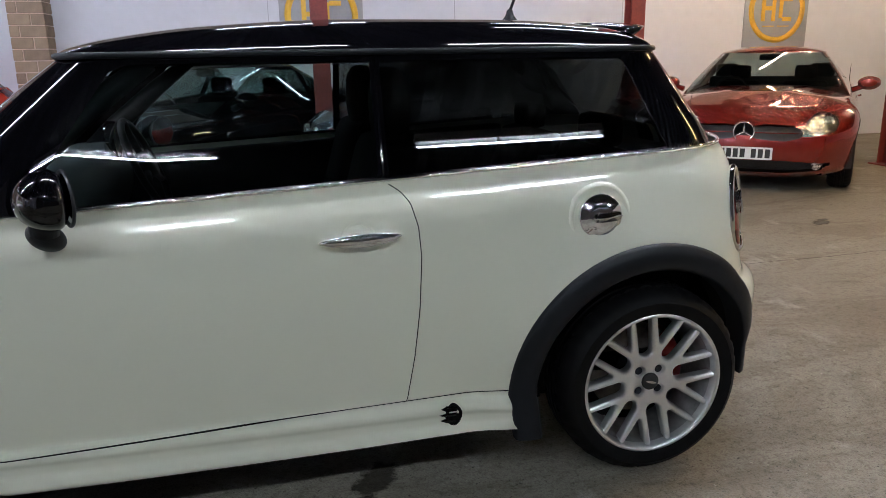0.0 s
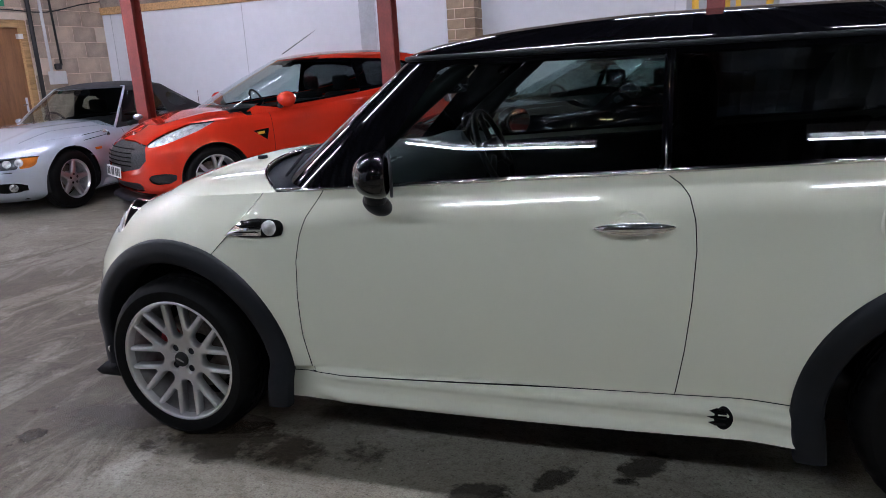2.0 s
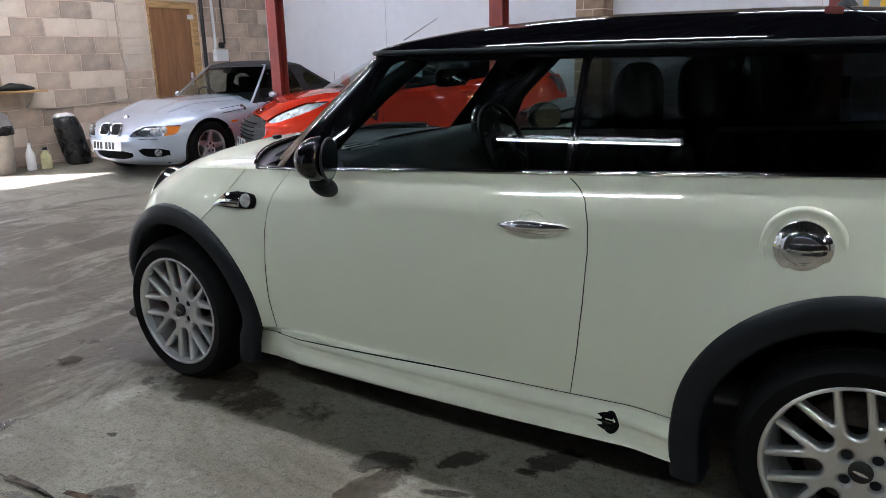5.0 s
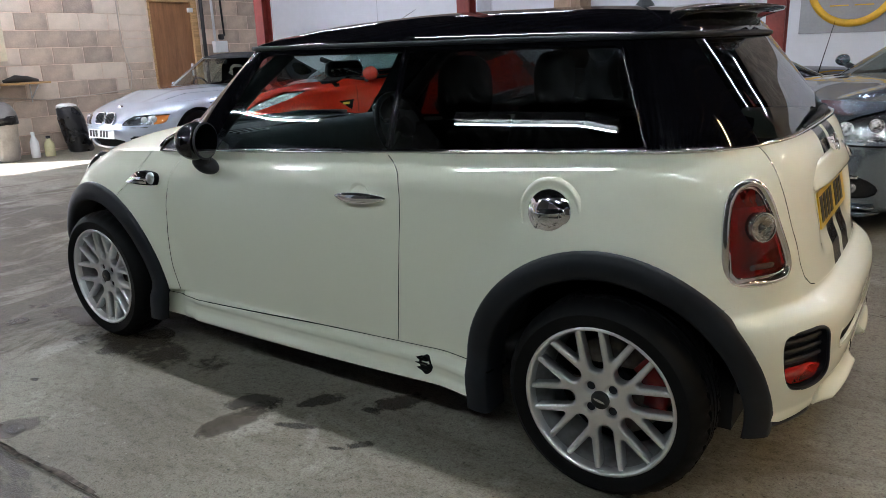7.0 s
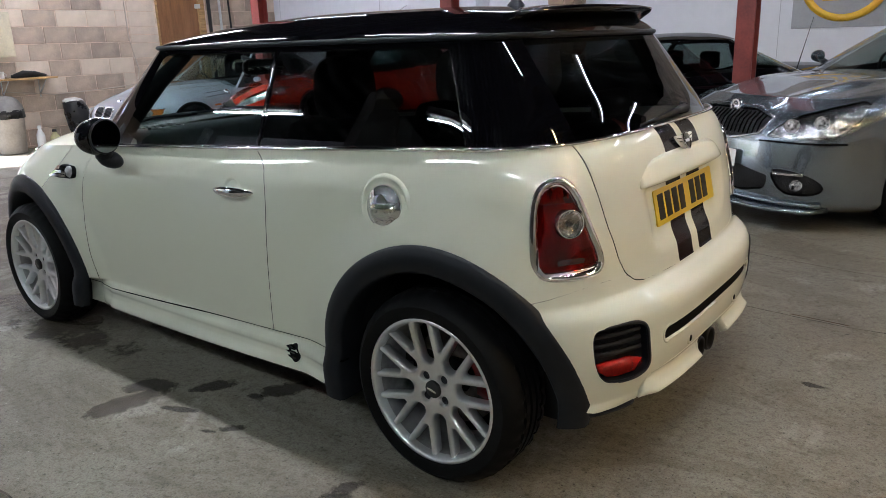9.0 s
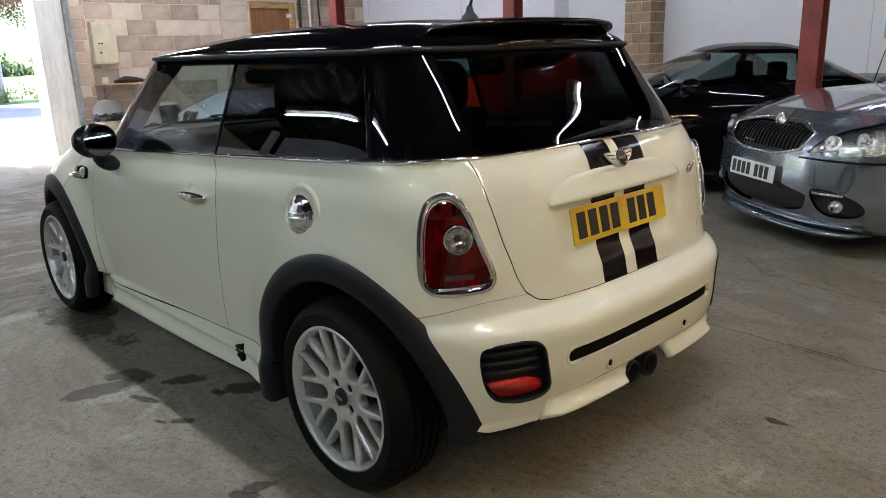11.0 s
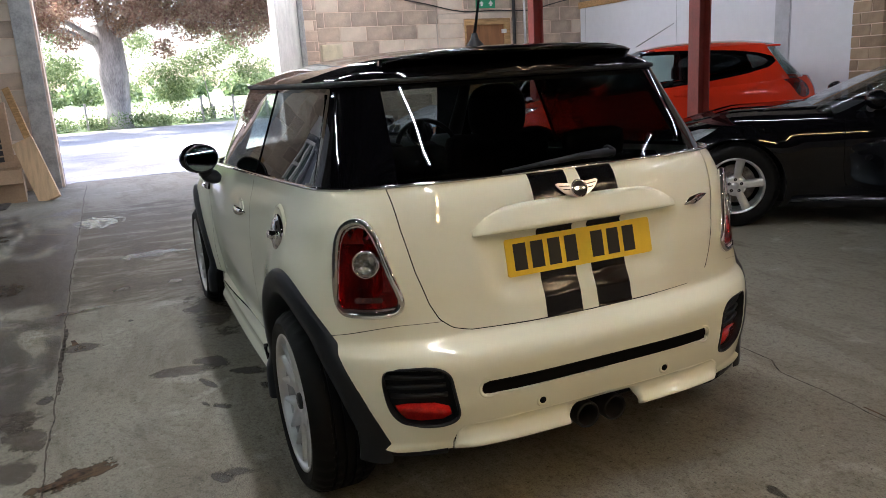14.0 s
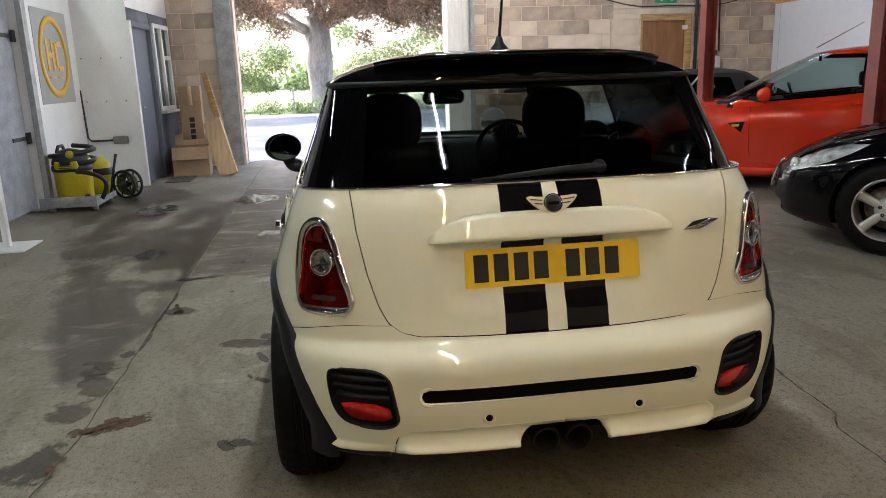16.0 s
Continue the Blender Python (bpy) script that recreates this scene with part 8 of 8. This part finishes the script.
leaning("board_panel", "pale timber panel leaning on the brick wall", (-7.25, -2.06, 0.0), (-7.70, -2.30, 0.76), 0.27, 0.05, PLY, "panel")

# steel tray with vacuum cleaner, hose and reel
tray = thing("steel_tray", "low grey steel tray on feet along the alcove", "tray", (0, 0, 0))
part("bed", box(-5.40, -4.66, -3.69, -3.14, 0.07, 0.085), GREY_STEEL, tray)
part("front_lip", box(-4.66, -4.64, -3.70, -3.12, 0.06, 0.17, 0.003), GREY_STEEL, tray)
part("side_lip", box(-5.40, -4.66, -3.14, -3.12, 0.06, 0.12, 0.003), GREY_STEEL, tray)
for x in (-4.75, -5.32):
    for y in (-3.62, -3.18):
        part("foot", box(x - 0.03, x + 0.03, y - 0.03, y + 0.03, 0.0, 0.07), GREY_STEEL, tray)
VAC_YELLOW = material("yellow_plastic", (0.50, 0.41, 0.015), rough=0.35, spread=0.06)
vac = thing("vacuum_cleaner", "yellow and black wet-and-dry vacuum cleaner on the tray", "vacuum cleaner", (-5.05, -3.45, 0.085))
part("tub", lathe([(0, 0), (0.17, 0), (0.185, 0.02), (0.20, 0.34), (0.20, 0.36)], 32, "z"), VAC_YELLOW, vac)
part("rim", lathe([(0.205, 0.33), (0.215, 0.35), (0.21, 0.39), (0.19, 0.40)], 32, "z"), INK, vac)
hd = bmesh.new()
bmesh.ops.create_uvsphere(hd, u_segments=28, v_segments=16, radius=1)
for v in hd.verts:
    v.co = (v.co.x * 0.21 * (1 + 0.12 * v.co.x), v.co.y * 0.20, 0.41 + max(-0.02, v.co.z) * 0.16 * (1 + 0.35 * max(0.0, v.co.x)))
part("motor_head", hd, PLASTIC, vac)
part("yellow_band", lathe([(0.203, 0.40), (0.205, 0.43), (0.19, 0.46)], 32, "z"), VAC_YELLOW, vac)
part("switch", lathe([(0, 0.03), (0.038, 0.025), (0.044, 0)], 16, "x"), VAC_YELLOW, vac).location = (0.19, 0.05, 0.52)
part("wrapped_hose", tube([((0.20 + 0.015 * (i % 3)) * math.cos(i * 0.42) - 0.04, (0.22 + 0.015 * (i % 2)) * math.sin(i * 0.42), 0.40 + 0.008 * i) for i in range(24)], 0.026, 10), INK, vac, "black ribbed suction hose")
part("front_cover", box(0.10, 0.225, -0.12, 0.12, 0.36, 0.45, 0.03), VAC_YELLOW, vac, "yellow front cover")
for i in range(3):
    part("cover_slot", box(0.2255, 0.229, -0.07, 0.07, 0.375 + 0.02 * i, 0.383 + 0.02 * i), INK, vac, smooth=False)
part("carry_handle", tube([(-0.12, -0.1, 0.54), (-0.08, -0.1, 0.60), (0.06, -0.1, 0.60), (0.12, -0.1, 0.54)], 0.018, 8), INK, vac)
part("hose", tube([(0.2 + 0.03 * math.sin(k * 0.6), 0.10 + 0.28 * math.sin(k * 0.20), 0.33 - 0.028 * k * (k / 11)) for k in range(12)], 0.024, 10), INK, vac)
part("wheel", lathe([(0, -0.02), (0.04, -0.02), (0.04, 0.02), (0, 0.02)], 16, "y"), INK, vac).location = (0.14, 0.16, 0.03)
vac2 = thing("washer_unit", "second yellow cleaning machine on the floor", "cleaner", (-5.75, -3.38, 0.0))
part("tub", lathe([(0, 0), (0.14, 0), (0.15, 0.3), (0.13, 0.42), (0.06, 0.48), (0, 0.49)], 24, "z"), VAC_YELLOW, vac2)
part("collar", lathe([(0.155, 0.28), (0.16, 0.32), (0.145, 0.36)], 24, "z"), INK, vac2)
part("lance", tube([(0.14, 0.14, 0.05), (0.16, 0.20, 0.30), (0.10, 0.24, 0.52)], 0.016, 8), INK, vac2)
reel = thing("hose_reel", "black hose reel wound with green hose on the floor", "hose reel", (-5.55, -3.02, 0.172), 62)
GREEN_HOSE = material("green_hose", (0.07, 0.10, 0.010), rough=0.5, spread=0.05)
for y in (-0.06, 0.06):
    part("flange", tube([(0.155 * math.cos(a), y, 0.155 * math.sin(a)) for a in (2 * math.pi * j / 32 for j in range(32))], 0.016, 8, closed=True), INK, reel)
    for k in range(6):
        a = math.radians(60 * k + 10)
        part("spoke", tube([(0.03 * math.cos(a), y, 0.03 * math.sin(a)), (0.15 * math.cos(a), y, 0.15 * math.sin(a))], 0.009, 6), INK, reel)
for k in range(4):
    part("coil", tube([((0.115 - 0.012 * (k % 2)) * math.cos(a), 0.026 * (k - 1.5), (0.115 - 0.012 * (k % 2)) * math.sin(a)) for a in (2 * math.pi * j / 28 for j in range(28))], 0.014, 8, closed=True), GREEN_HOSE, reel)
part("spindle", lathe([(0, -0.08), (0.04, -0.08), (0.04, 0.08), (0, 0.08)], 20, "y"), INK, reel)
skt = thing("socket_outlet", "grey double socket on the alcove panel", "socket", (-6.6, -3.30, 0.62))
part("plate", box(0, 0.05, -0.09, 0.09, -0.05, 0.05, 0.008), GREY_BIN, skt)
part("lead", tube([(0.03, -0.09, 0), (0.03, -0.36, 0.0), (0.02, -0.40, 0.04), (0.02, -0.42, 0.65)], 0.012, 8), DARK_CABLE, skt)
std = thing("sign_stand", "white steel stand on a flat foot plate", "stand", (-2.95, -3.35, 0))
part("foot", box(-0.22, 0.22, -0.18, 0.18, 0.0, 0.012, 0.003), CABIN_WHITE, std)
part("post", box(-0.03, 0.03, -0.05, -0.0, 0.012, 1.4, 0.004), CABIN_WHITE, std)

# ---------------------------------------------------------------- floor marks
def patch(name, label, at, rx, ry, mat, z=0.0015, turn=0.0, category="stain"):
    """A ragged flat mark on the floor."""
    bm = bmesh.new()
    bmesh.ops.create_circle(bm, cap_ends=True, segments=32, radius=1.0)
    ob = part(name, bm, mat, smooth=False)
    ob.matrix_world = pose(at[0], at[1], z, 0, 0, turn) @ Matrix.Diagonal((rx * 1.35, ry * 1.35, 1, 1))
    return tagged(ob, label, category, kind="structure")


DAMP = "dark damp patch on the concrete floor"
k = 0
for at, rx, ry, turn, mat in (((1.15, -2.15), 0.30, 0.16, 10, WET),
                              ((-0.09, -0.96), 0.11, 0.075, 20, OIL), ((-0.04, -1.09), 0.15, 0.07, 78, WET), ((0.12, -0.80), 0.10, 0.045, 62, OIL), ((0.385, -0.665), 0.10, 0.06, 55, OIL), ((0.33, -0.785), 0.04, 0.025, 0, OIL), ((0.456, -0.99), 0.05, 0.025, 40, OIL),
                              ((0.17, -1.01), 0.09, 0.018, 20, OIL), ((0.40, -1.05), 0.06, 0.015, 20, OIL), ((-0.95, -0.84), 0.45, 0.14, 4, WET), ((0.58, -1.77), 0.14, 0.09, 10, WET), ((0.32, -1.74), 0.17, 0.07, 12, WET), ((1.06, -1.74), 0.16, 0.10, 0, OIL), ((0.14, -1.77), 0.13, 0.09, 20, WET), ((-0.04, -1.68), 0.06, 0.04, 0, OIL),
                              ((0.78, -1.54), 0.16, 0.06, 112, RUSTY), ((-0.70, -1.55), 0.10, 0.07, 60, WET), ((1.06, -1.07), 0.05, 0.025, 30, OIL), ((-1.05, -1.30), 0.03, 0.02, 0, OIL), ((-1.5, -0.75), 0.5, 0.10, 4, WET),
                              ((2.35, 0.95), 0.05, 0.03, 0, OIL), ((2.6, 1.5), 0.06, 0.035, 20, OIL), ((1.05, -1.02), 0.06, 0.03, 60, OIL), ((2.05, 0.45), 0.05, 0.02, 0, OIL), ((3.2, 2.0), 0.12, 0.04, 10, OIL), ((4.2, 2.0), 0.14, 0.05, 40, OIL), ((3.6, 2.8), 0.10, 0.04, 0, OIL)):
    k += 1
    patch("floor_stain", DAMP if mat is WET else "dark oil spot soaked into the concrete", at, rx, ry, mat, 0.0012 + 0.00012 * k, turn)
for at, rx, ry in (((-2.33, -2.05), 0.16, 0.12), ((-4.45, -2.48), 0.30, 0.20), ((-4.9, -1.47), 0.34, 0.22), ((-2.89, -1.07), 0.12, 0.28), ((-1.84, -1.0), 0.05, 0.07), ((-1.84, -1.34), 0.05, 0.06), ((-1.46, -1.50), 0.035, 0.09), ((-1.43, -1.64), 0.04, 0.07), ((-0.69, -1.56), 0.05, 0.025), ((-1.27, -1.04), 0.03, 0.018)):
    k += 1
    patch("puddle", "shallow puddle of standing water on the floor", at, rx, ry, PUDDLE, 0.0062 + 0.00001 * k, 3, "puddle")


def crack(name, label, pts, width, mat, seed):
    bm = bmesh.new()
    rows = []
    for i in range(len(pts) - 1):
        a, b = Vector((*pts[i], 0)), Vector((*pts[i + 1], 0))
        n = max(2, int((b - a).length / 0.05))
        t = (b - a).normalized().cross(Vector((0, 0, 1)))
        for j in range(n):
            p = a.lerp(b, j / n)
            o = 0.016 * noise.noise(Vector((p.x * 2.2, p.y * 2.2, seed))) + 0.012 * noise.noise(Vector((p.x * 9, p.y * 9, seed)))
            w = width * (0.6 + 0.9 * abs(noise.noise(Vector((p.x * 6, p.y * 6, seed + 3)))))
            rows.append((bm.verts.new(p + t * (o + w)), bm.verts.new(p + t * (o - w))))
    for r, s in zip(rows, rows[1:]):
        bm.faces.new((r[0], r[1], s[1], s[0]))
    ob = part(name, bm, mat, smooth=False)
    ob.location.z = 0.0078
    return tagged(ob, label, "crack", kind="structure")


CRACK = material("dirt_filled_crack", (0.085, 0.07, 0.056), rough=0.9, spread=0.4, scale=20)
RUST = material("rust_brown_dirt", (0.075, 0.042, 0.022), rough=0.9, spread=0.4, scale=20)
crack("floor_joint", "dirt-filled slab joint in the floor", [(2.6, -1.66), (1.31, -1.67), (0.84, -1.645), (-0.1, -1.635), (-1.86, -1.66), (-6.1, -1.66), (-8.6, -1.65)], 0.0045, CRACK, 1)
crack("floor_joint", "wide crumbled stretch of slab joint packed with dark dirt", [(-0.05, -1.635), (-0.5, -1.64), (-1.15, -1.65)], 0.011, CRACK, 31)
crack("floor_joint", "dirt-filled slab joint in the floor", [(0.2, 1.30), (1.31, 1.24), (1.42, 1.166), (1.93, 1.135), (3.0, 1.12), (4.4, 1.17), (6.0, 1.24)], 0.005, CRACK, 5)
crack("floor_crack", "fine crack across the slab", [(1.0, 2.45), (1.3, 2.1), (2.2, 1.95)], 0.003, CRACK, 9)
crack("floor_crack", "fine crack across the slab", [(-3.2, 0.9), (-3.0, 1.05), (-2.7, 1.06)], 0.007, CRACK, 12)
for a, b, w in (((0.83, -1.66), (0.735, -1.43), 0.030), ((1.16, -1.67), (1.02, -1.665), 0.012), ((1.8, 1.16), (2.1, 1.13), 0.007), ((-0.85, -1.60), (-0.70, -1.57), 0.016)):
    crack("joint_spall", "crumbled joint edge filled with brown dirt", [a, b], w, RUST, 21 + w)

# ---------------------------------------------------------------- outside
# yard and road coloured pale to carry the sun's glare and bounce
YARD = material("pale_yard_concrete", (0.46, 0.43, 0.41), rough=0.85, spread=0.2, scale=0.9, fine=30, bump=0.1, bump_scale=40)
GRASS = material("rough_grass_ground", (0.07, 0.12, 0.03), rough=0.9, spread=0.4, scale=1.5, fine=20)
structure("ground", box(-400, WEST - 0.4, -300, 300, -0.5, -0.045), GRASS, "rough grass ground")
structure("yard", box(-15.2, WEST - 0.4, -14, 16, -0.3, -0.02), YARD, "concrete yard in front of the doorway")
structure("road", box(-26.0, -15.2, -120, 120, -0.3, -0.035), material("brightened_asphalt", (0.42, 0.41, 0.40), rough=0.85, spread=0.1, scale=0.6, fine=20), "road coloured pale for glaring sun")
structure("drain_channel", box(-9.35, -9.22, -1.9, 1.4, -0.02, -0.012), GREY_STEEL, "steel drain grating across the doorway")

BARK = material("beech_bark", (0.36, 0.33, 0.30), rough=0.85, spread=0.25, scale=3, fine=25, stretch=(1, 1, 0.3), bump=0.4, bump_scale=14)
PALE_BARK = material("birch_bark", (0.55, 0.52, 0.49), rough=0.8, spread=0.2, scale=6, stretch=(1, 1, 3))


def leaf_material(name, a, b):
    m = bpy.data.materials.new(name)
    m.use_nodes = True
    n, l = m.node_tree.nodes, m.node_tree.links
    g, r = n.new("ShaderNodeNewGeometry"), n.new("ShaderNodeValToRGB")
    r.color_ramp.elements[0].color, r.color_ramp.elements[1].color = (*a, 1), (*b, 1)
    l.new(g.outputs["Random Per Island"], r.inputs[0])
    p = n["Principled BSDF"]
    l.new(r.outputs[0], p.inputs["Base Color"])
    p.inputs["Roughness"].default_value = 0.55
    t, mx = n.new("ShaderNodeBsdfTranslucent"), n.new("ShaderNodeMixShader")
    l.new(r.outputs[0], t.inputs["Color"])
    mx.inputs[0].default_value = 0.5
    l.new(p.outputs[0], mx.inputs[1])
    l.new(t.outputs[0], mx.inputs[2])
    l.new(mx.outputs[0], n["Material Output"].inputs["Surface"])
    return m


COPPER = leaf_material("copper_beech_leaves", (0.20, 0.105, 0.08), (0.37, 0.28, 0.19))
GREEN = leaf_material("green_leaves", (0.085, 0.135, 0.05), (0.24, 0.30, 0.145))
rng = np.random.default_rng(7)


def leaves(name, clumps, per, size, mat, parent):
    """Many small folded leaves scattered in clumps (x, y, z, r)."""
    verts, faces = [], []
    for cx, cy, cz, cr in clumps:
        n = int(per * cr * cr)
        d = rng.normal(size=(n, 3))
        d /= np.linalg.norm(d, axis=1)[:, None]
        p = np.array([cx, cy, cz]) + d * (cr * rng.random(n)[:, None] ** 0.45) * np.array([1, 1, 0.75])
        u = rng.normal(size=(n, 3))
        u /= np.linalg.norm(u, axis=1)[:, None]
        v = np.cross(u, rng.normal(size=(n, 3)))
        v /= np.linalg.norm(v, axis=1)[:, None]
        s = size * (0.6 + 0.8 * rng.random(n))[:, None]
        for a, b, c, e in zip((p - u * s).tolist(), (p + v * s * 0.55).tolist(), (p + u * s).tolist(), (p - v * s * 0.55).tolist()):
            i = len(verts)
            verts += [a, b, c, e]
            faces.append((i, i + 1, i + 2, i + 3))
    me = bpy.data.meshes.new(name)
    me.from_pydata(verts, [], faces)
    me.materials.append(mat)
    ob = new(name, me)
    ob.parent = parent
    ob["kind"] = "stuff"
    return ob


def tree(name, label, at, trunk_r, fork, clumps, leaf_mat, bark, per=260, size=0.11, lean=0.0, girth=(1.5, 1.05, 0.95, 0.85)):
    tr = thing(name, label, "tree", at, kind="")
    pts = [(0, 0, -0.1), (0.0, 0.02, 0.5), (lean * 0.4, 0.05, fork * 0.5), (lean, 0.0, fork)]
    t = tube(pts, [trunk_r * g for g in girth], 18)
    for v in t.verts:
        v.co.x += 0.12 * trunk_r * noise.noise(v.co * 2.0)
        v.co.y += 0.18 * trunk_r * noise.noise(v.co * 2.0 + Vector((9, 0, 0)))
    part("trunk", t, bark, tr)
    for i, (cx, cy, cz, cr) in enumerate(clumps):
        if cr < 0.7 or i % 7:
            continue
        m = Vector((lean, 0, fork - 0.3 - 0.5 * random.random()))
        e = Vector((cx, cy, cz))
        mid = m.lerp(e, 0.5) + Vector((0, 0, 0.25 * (e - m).length * 0.4))
        part("limb", tube([m, m.lerp(mid, 0.5) + Vector((0, 0, 0.15)), mid, e], [trunk_r * 0.40, trunk_r * 0.22, trunk_r * 0.12, trunk_r * 0.03], 8), bark, tr)
    leaves("crown", clumps, per, size, leaf_mat, tr)
    return tr


beech = [(float(rng.uniform(-3, 6)), float(rng.uniform(-7.5, 8.5)), float(rng.uniform(4.2, 9.5)), float(rng.uniform(0.9, 1.7))) for _ in range(46)]
beech += [(float(rng.uniform(0, 5)), float(y), float(rng.uniform(3.3, 5.9)), float(rng.uniform(0.6, 1.0))) for y in np.linspace(-8.5, 9.0, 44) if abs(y) > 0.7]
beech += [(float(rng.uniform(1, 6)), y, z, r) for y, z, r in ((-5.5, 3.6, 1.0), (-4.2, 4.2, 1.1), (-3.0, 3.2, 0.8), (3.0, 3.9, 0.9), (4.4, 3.3, 1.0), (5.8, 3.8, 1.1), (2.0, 4.6, 0.8), (-2.0, 4.4, 0.8), (0.8, 4.9, 0.9), (6.8, 3.0, 0.9), (-1.2, 3.0, 0.5), (1.8, 2.7, 0.5))]
beech += [(float(rng.uniform(0.5, 4.0)), float(y), float(rng.uniform(3.5, 5.4)), float(rng.uniform(0.45, 0.75))) for y in np.linspace(-4.5, 5.5, 34)]
tree("copper_beech_tree", "large copper beech with smooth grey trunk beyond the road", (-27.0, -0.80, 0), 0.42, 3.7, beech, COPPER, BARK, 2300, 0.048, girth=(1.25, 1.0, 1.3, 1.15))
small = [(float(rng.uniform(-1.2, 1.2)), float(rng.uniform(-2.2, 2.2)), float(rng.uniform(2.6, 6.5)), float(rng.uniform(0.5, 0.9))) for _ in range(20)]
tree("birch_tree", "slender pale-barked tree on the verge", (-28.5, 5.6, 0), 0.16, 4.2, small, GREEN, PALE_BARK, 1100, 0.048, 0.3)
for at in ((-29.5, 2.9, 0), (-30.5, -5.0, 0)):
    small = [(float(rng.uniform(-1.3, 1.3)), float(rng.uniform(-2.6, 2.6)), float(0.8 + 3.8 * rng.random()), float(rng.uniform(0.35, 0.75))) for _ in range(46)]
    tree("roadside_bush", "sparse green many-stemmed bush on the verge", at, 0.09, 0.6, small, GREEN, BARK, 1300, 0.046)
# unseen tree added so that its crown shades the yard before the doorway
shade = []
for _ in range(95):
    z, r = float(rng.uniform(8.5, 12.0)), float(rng.uniform(0.9, 1.4))
    x = float(rng.uniform(-16.5, -6.3))
    y = (-0.9 + 0.76 * (x + 10.2) if x > -11.2 else 0.38 + 0.59 * (x + 12.6)) - r - float(4.5 * rng.random() ** 1.4)
    shade.append((x - 0.65 * z + 17.8, y - 0.527 * z + 9.9, z, r))
tree("shade_caster_tree", "tall leafy tree, added out of view to shade the yard", (-17.8, -9.9, 0), 0.35, 6.5, shade, GREEN, BARK, 300, 0.17)
# hedge, undergrowth and far trees
hedge = thing("verge_undergrowth", "rough green undergrowth along the verge", "undergrowth", (0, 0, 0))
hedge["kind"] = "stuff"
leaves("foliage", [(float(rng.uniform(-28.6, -26.4)), float(rng.uniform(-14, 16)), float(rng.uniform(0.0, 0.35)), float(rng.uniform(0.25, 0.5))) for _ in range(150)], 900, 0.045, GREEN, hedge)
leaves("foliage", [(float(rng.uniform(-34, -30)), float(rng.uniform(-16, 0.5)), float(rng.uniform(0.2, 2.6)), float(rng.uniform(0.5, 1.0))) for _ in range(60)], 420, 0.060, GREEN, hedge)
far = thing("far_woodland", "distant belt of green trees", "woodland", (0, 0, 0))
far["kind"] = "stuff"
leaves("foliage", [(-95 + float(rng.uniform(-6, 6)), float(rng.uniform(-70, 70)), float(rng.uniform(0.2, 1.6)), float(rng.uniform(1.2, 2.4))) for _ in range(90)], 26, 0.5, GREEN, far)
structure("meadow", box(-80, -33, -90, 90, -0.3, -0.04), material("pale_green_meadow", (0.42, 0.42, 0.25), rough=0.95, spread=0.2, scale=0.3), "pale sunlit meadow")
for y in (-1.9, 2.2, 3.4, 4.7):
    tagged(part("fence_post", box(-26.9, -26.82, y - 0.04, y + 0.04, -0.05, 0.95), BARK, smooth=False), "weathered timber fence post on the verge", "fence post", "fence posts")
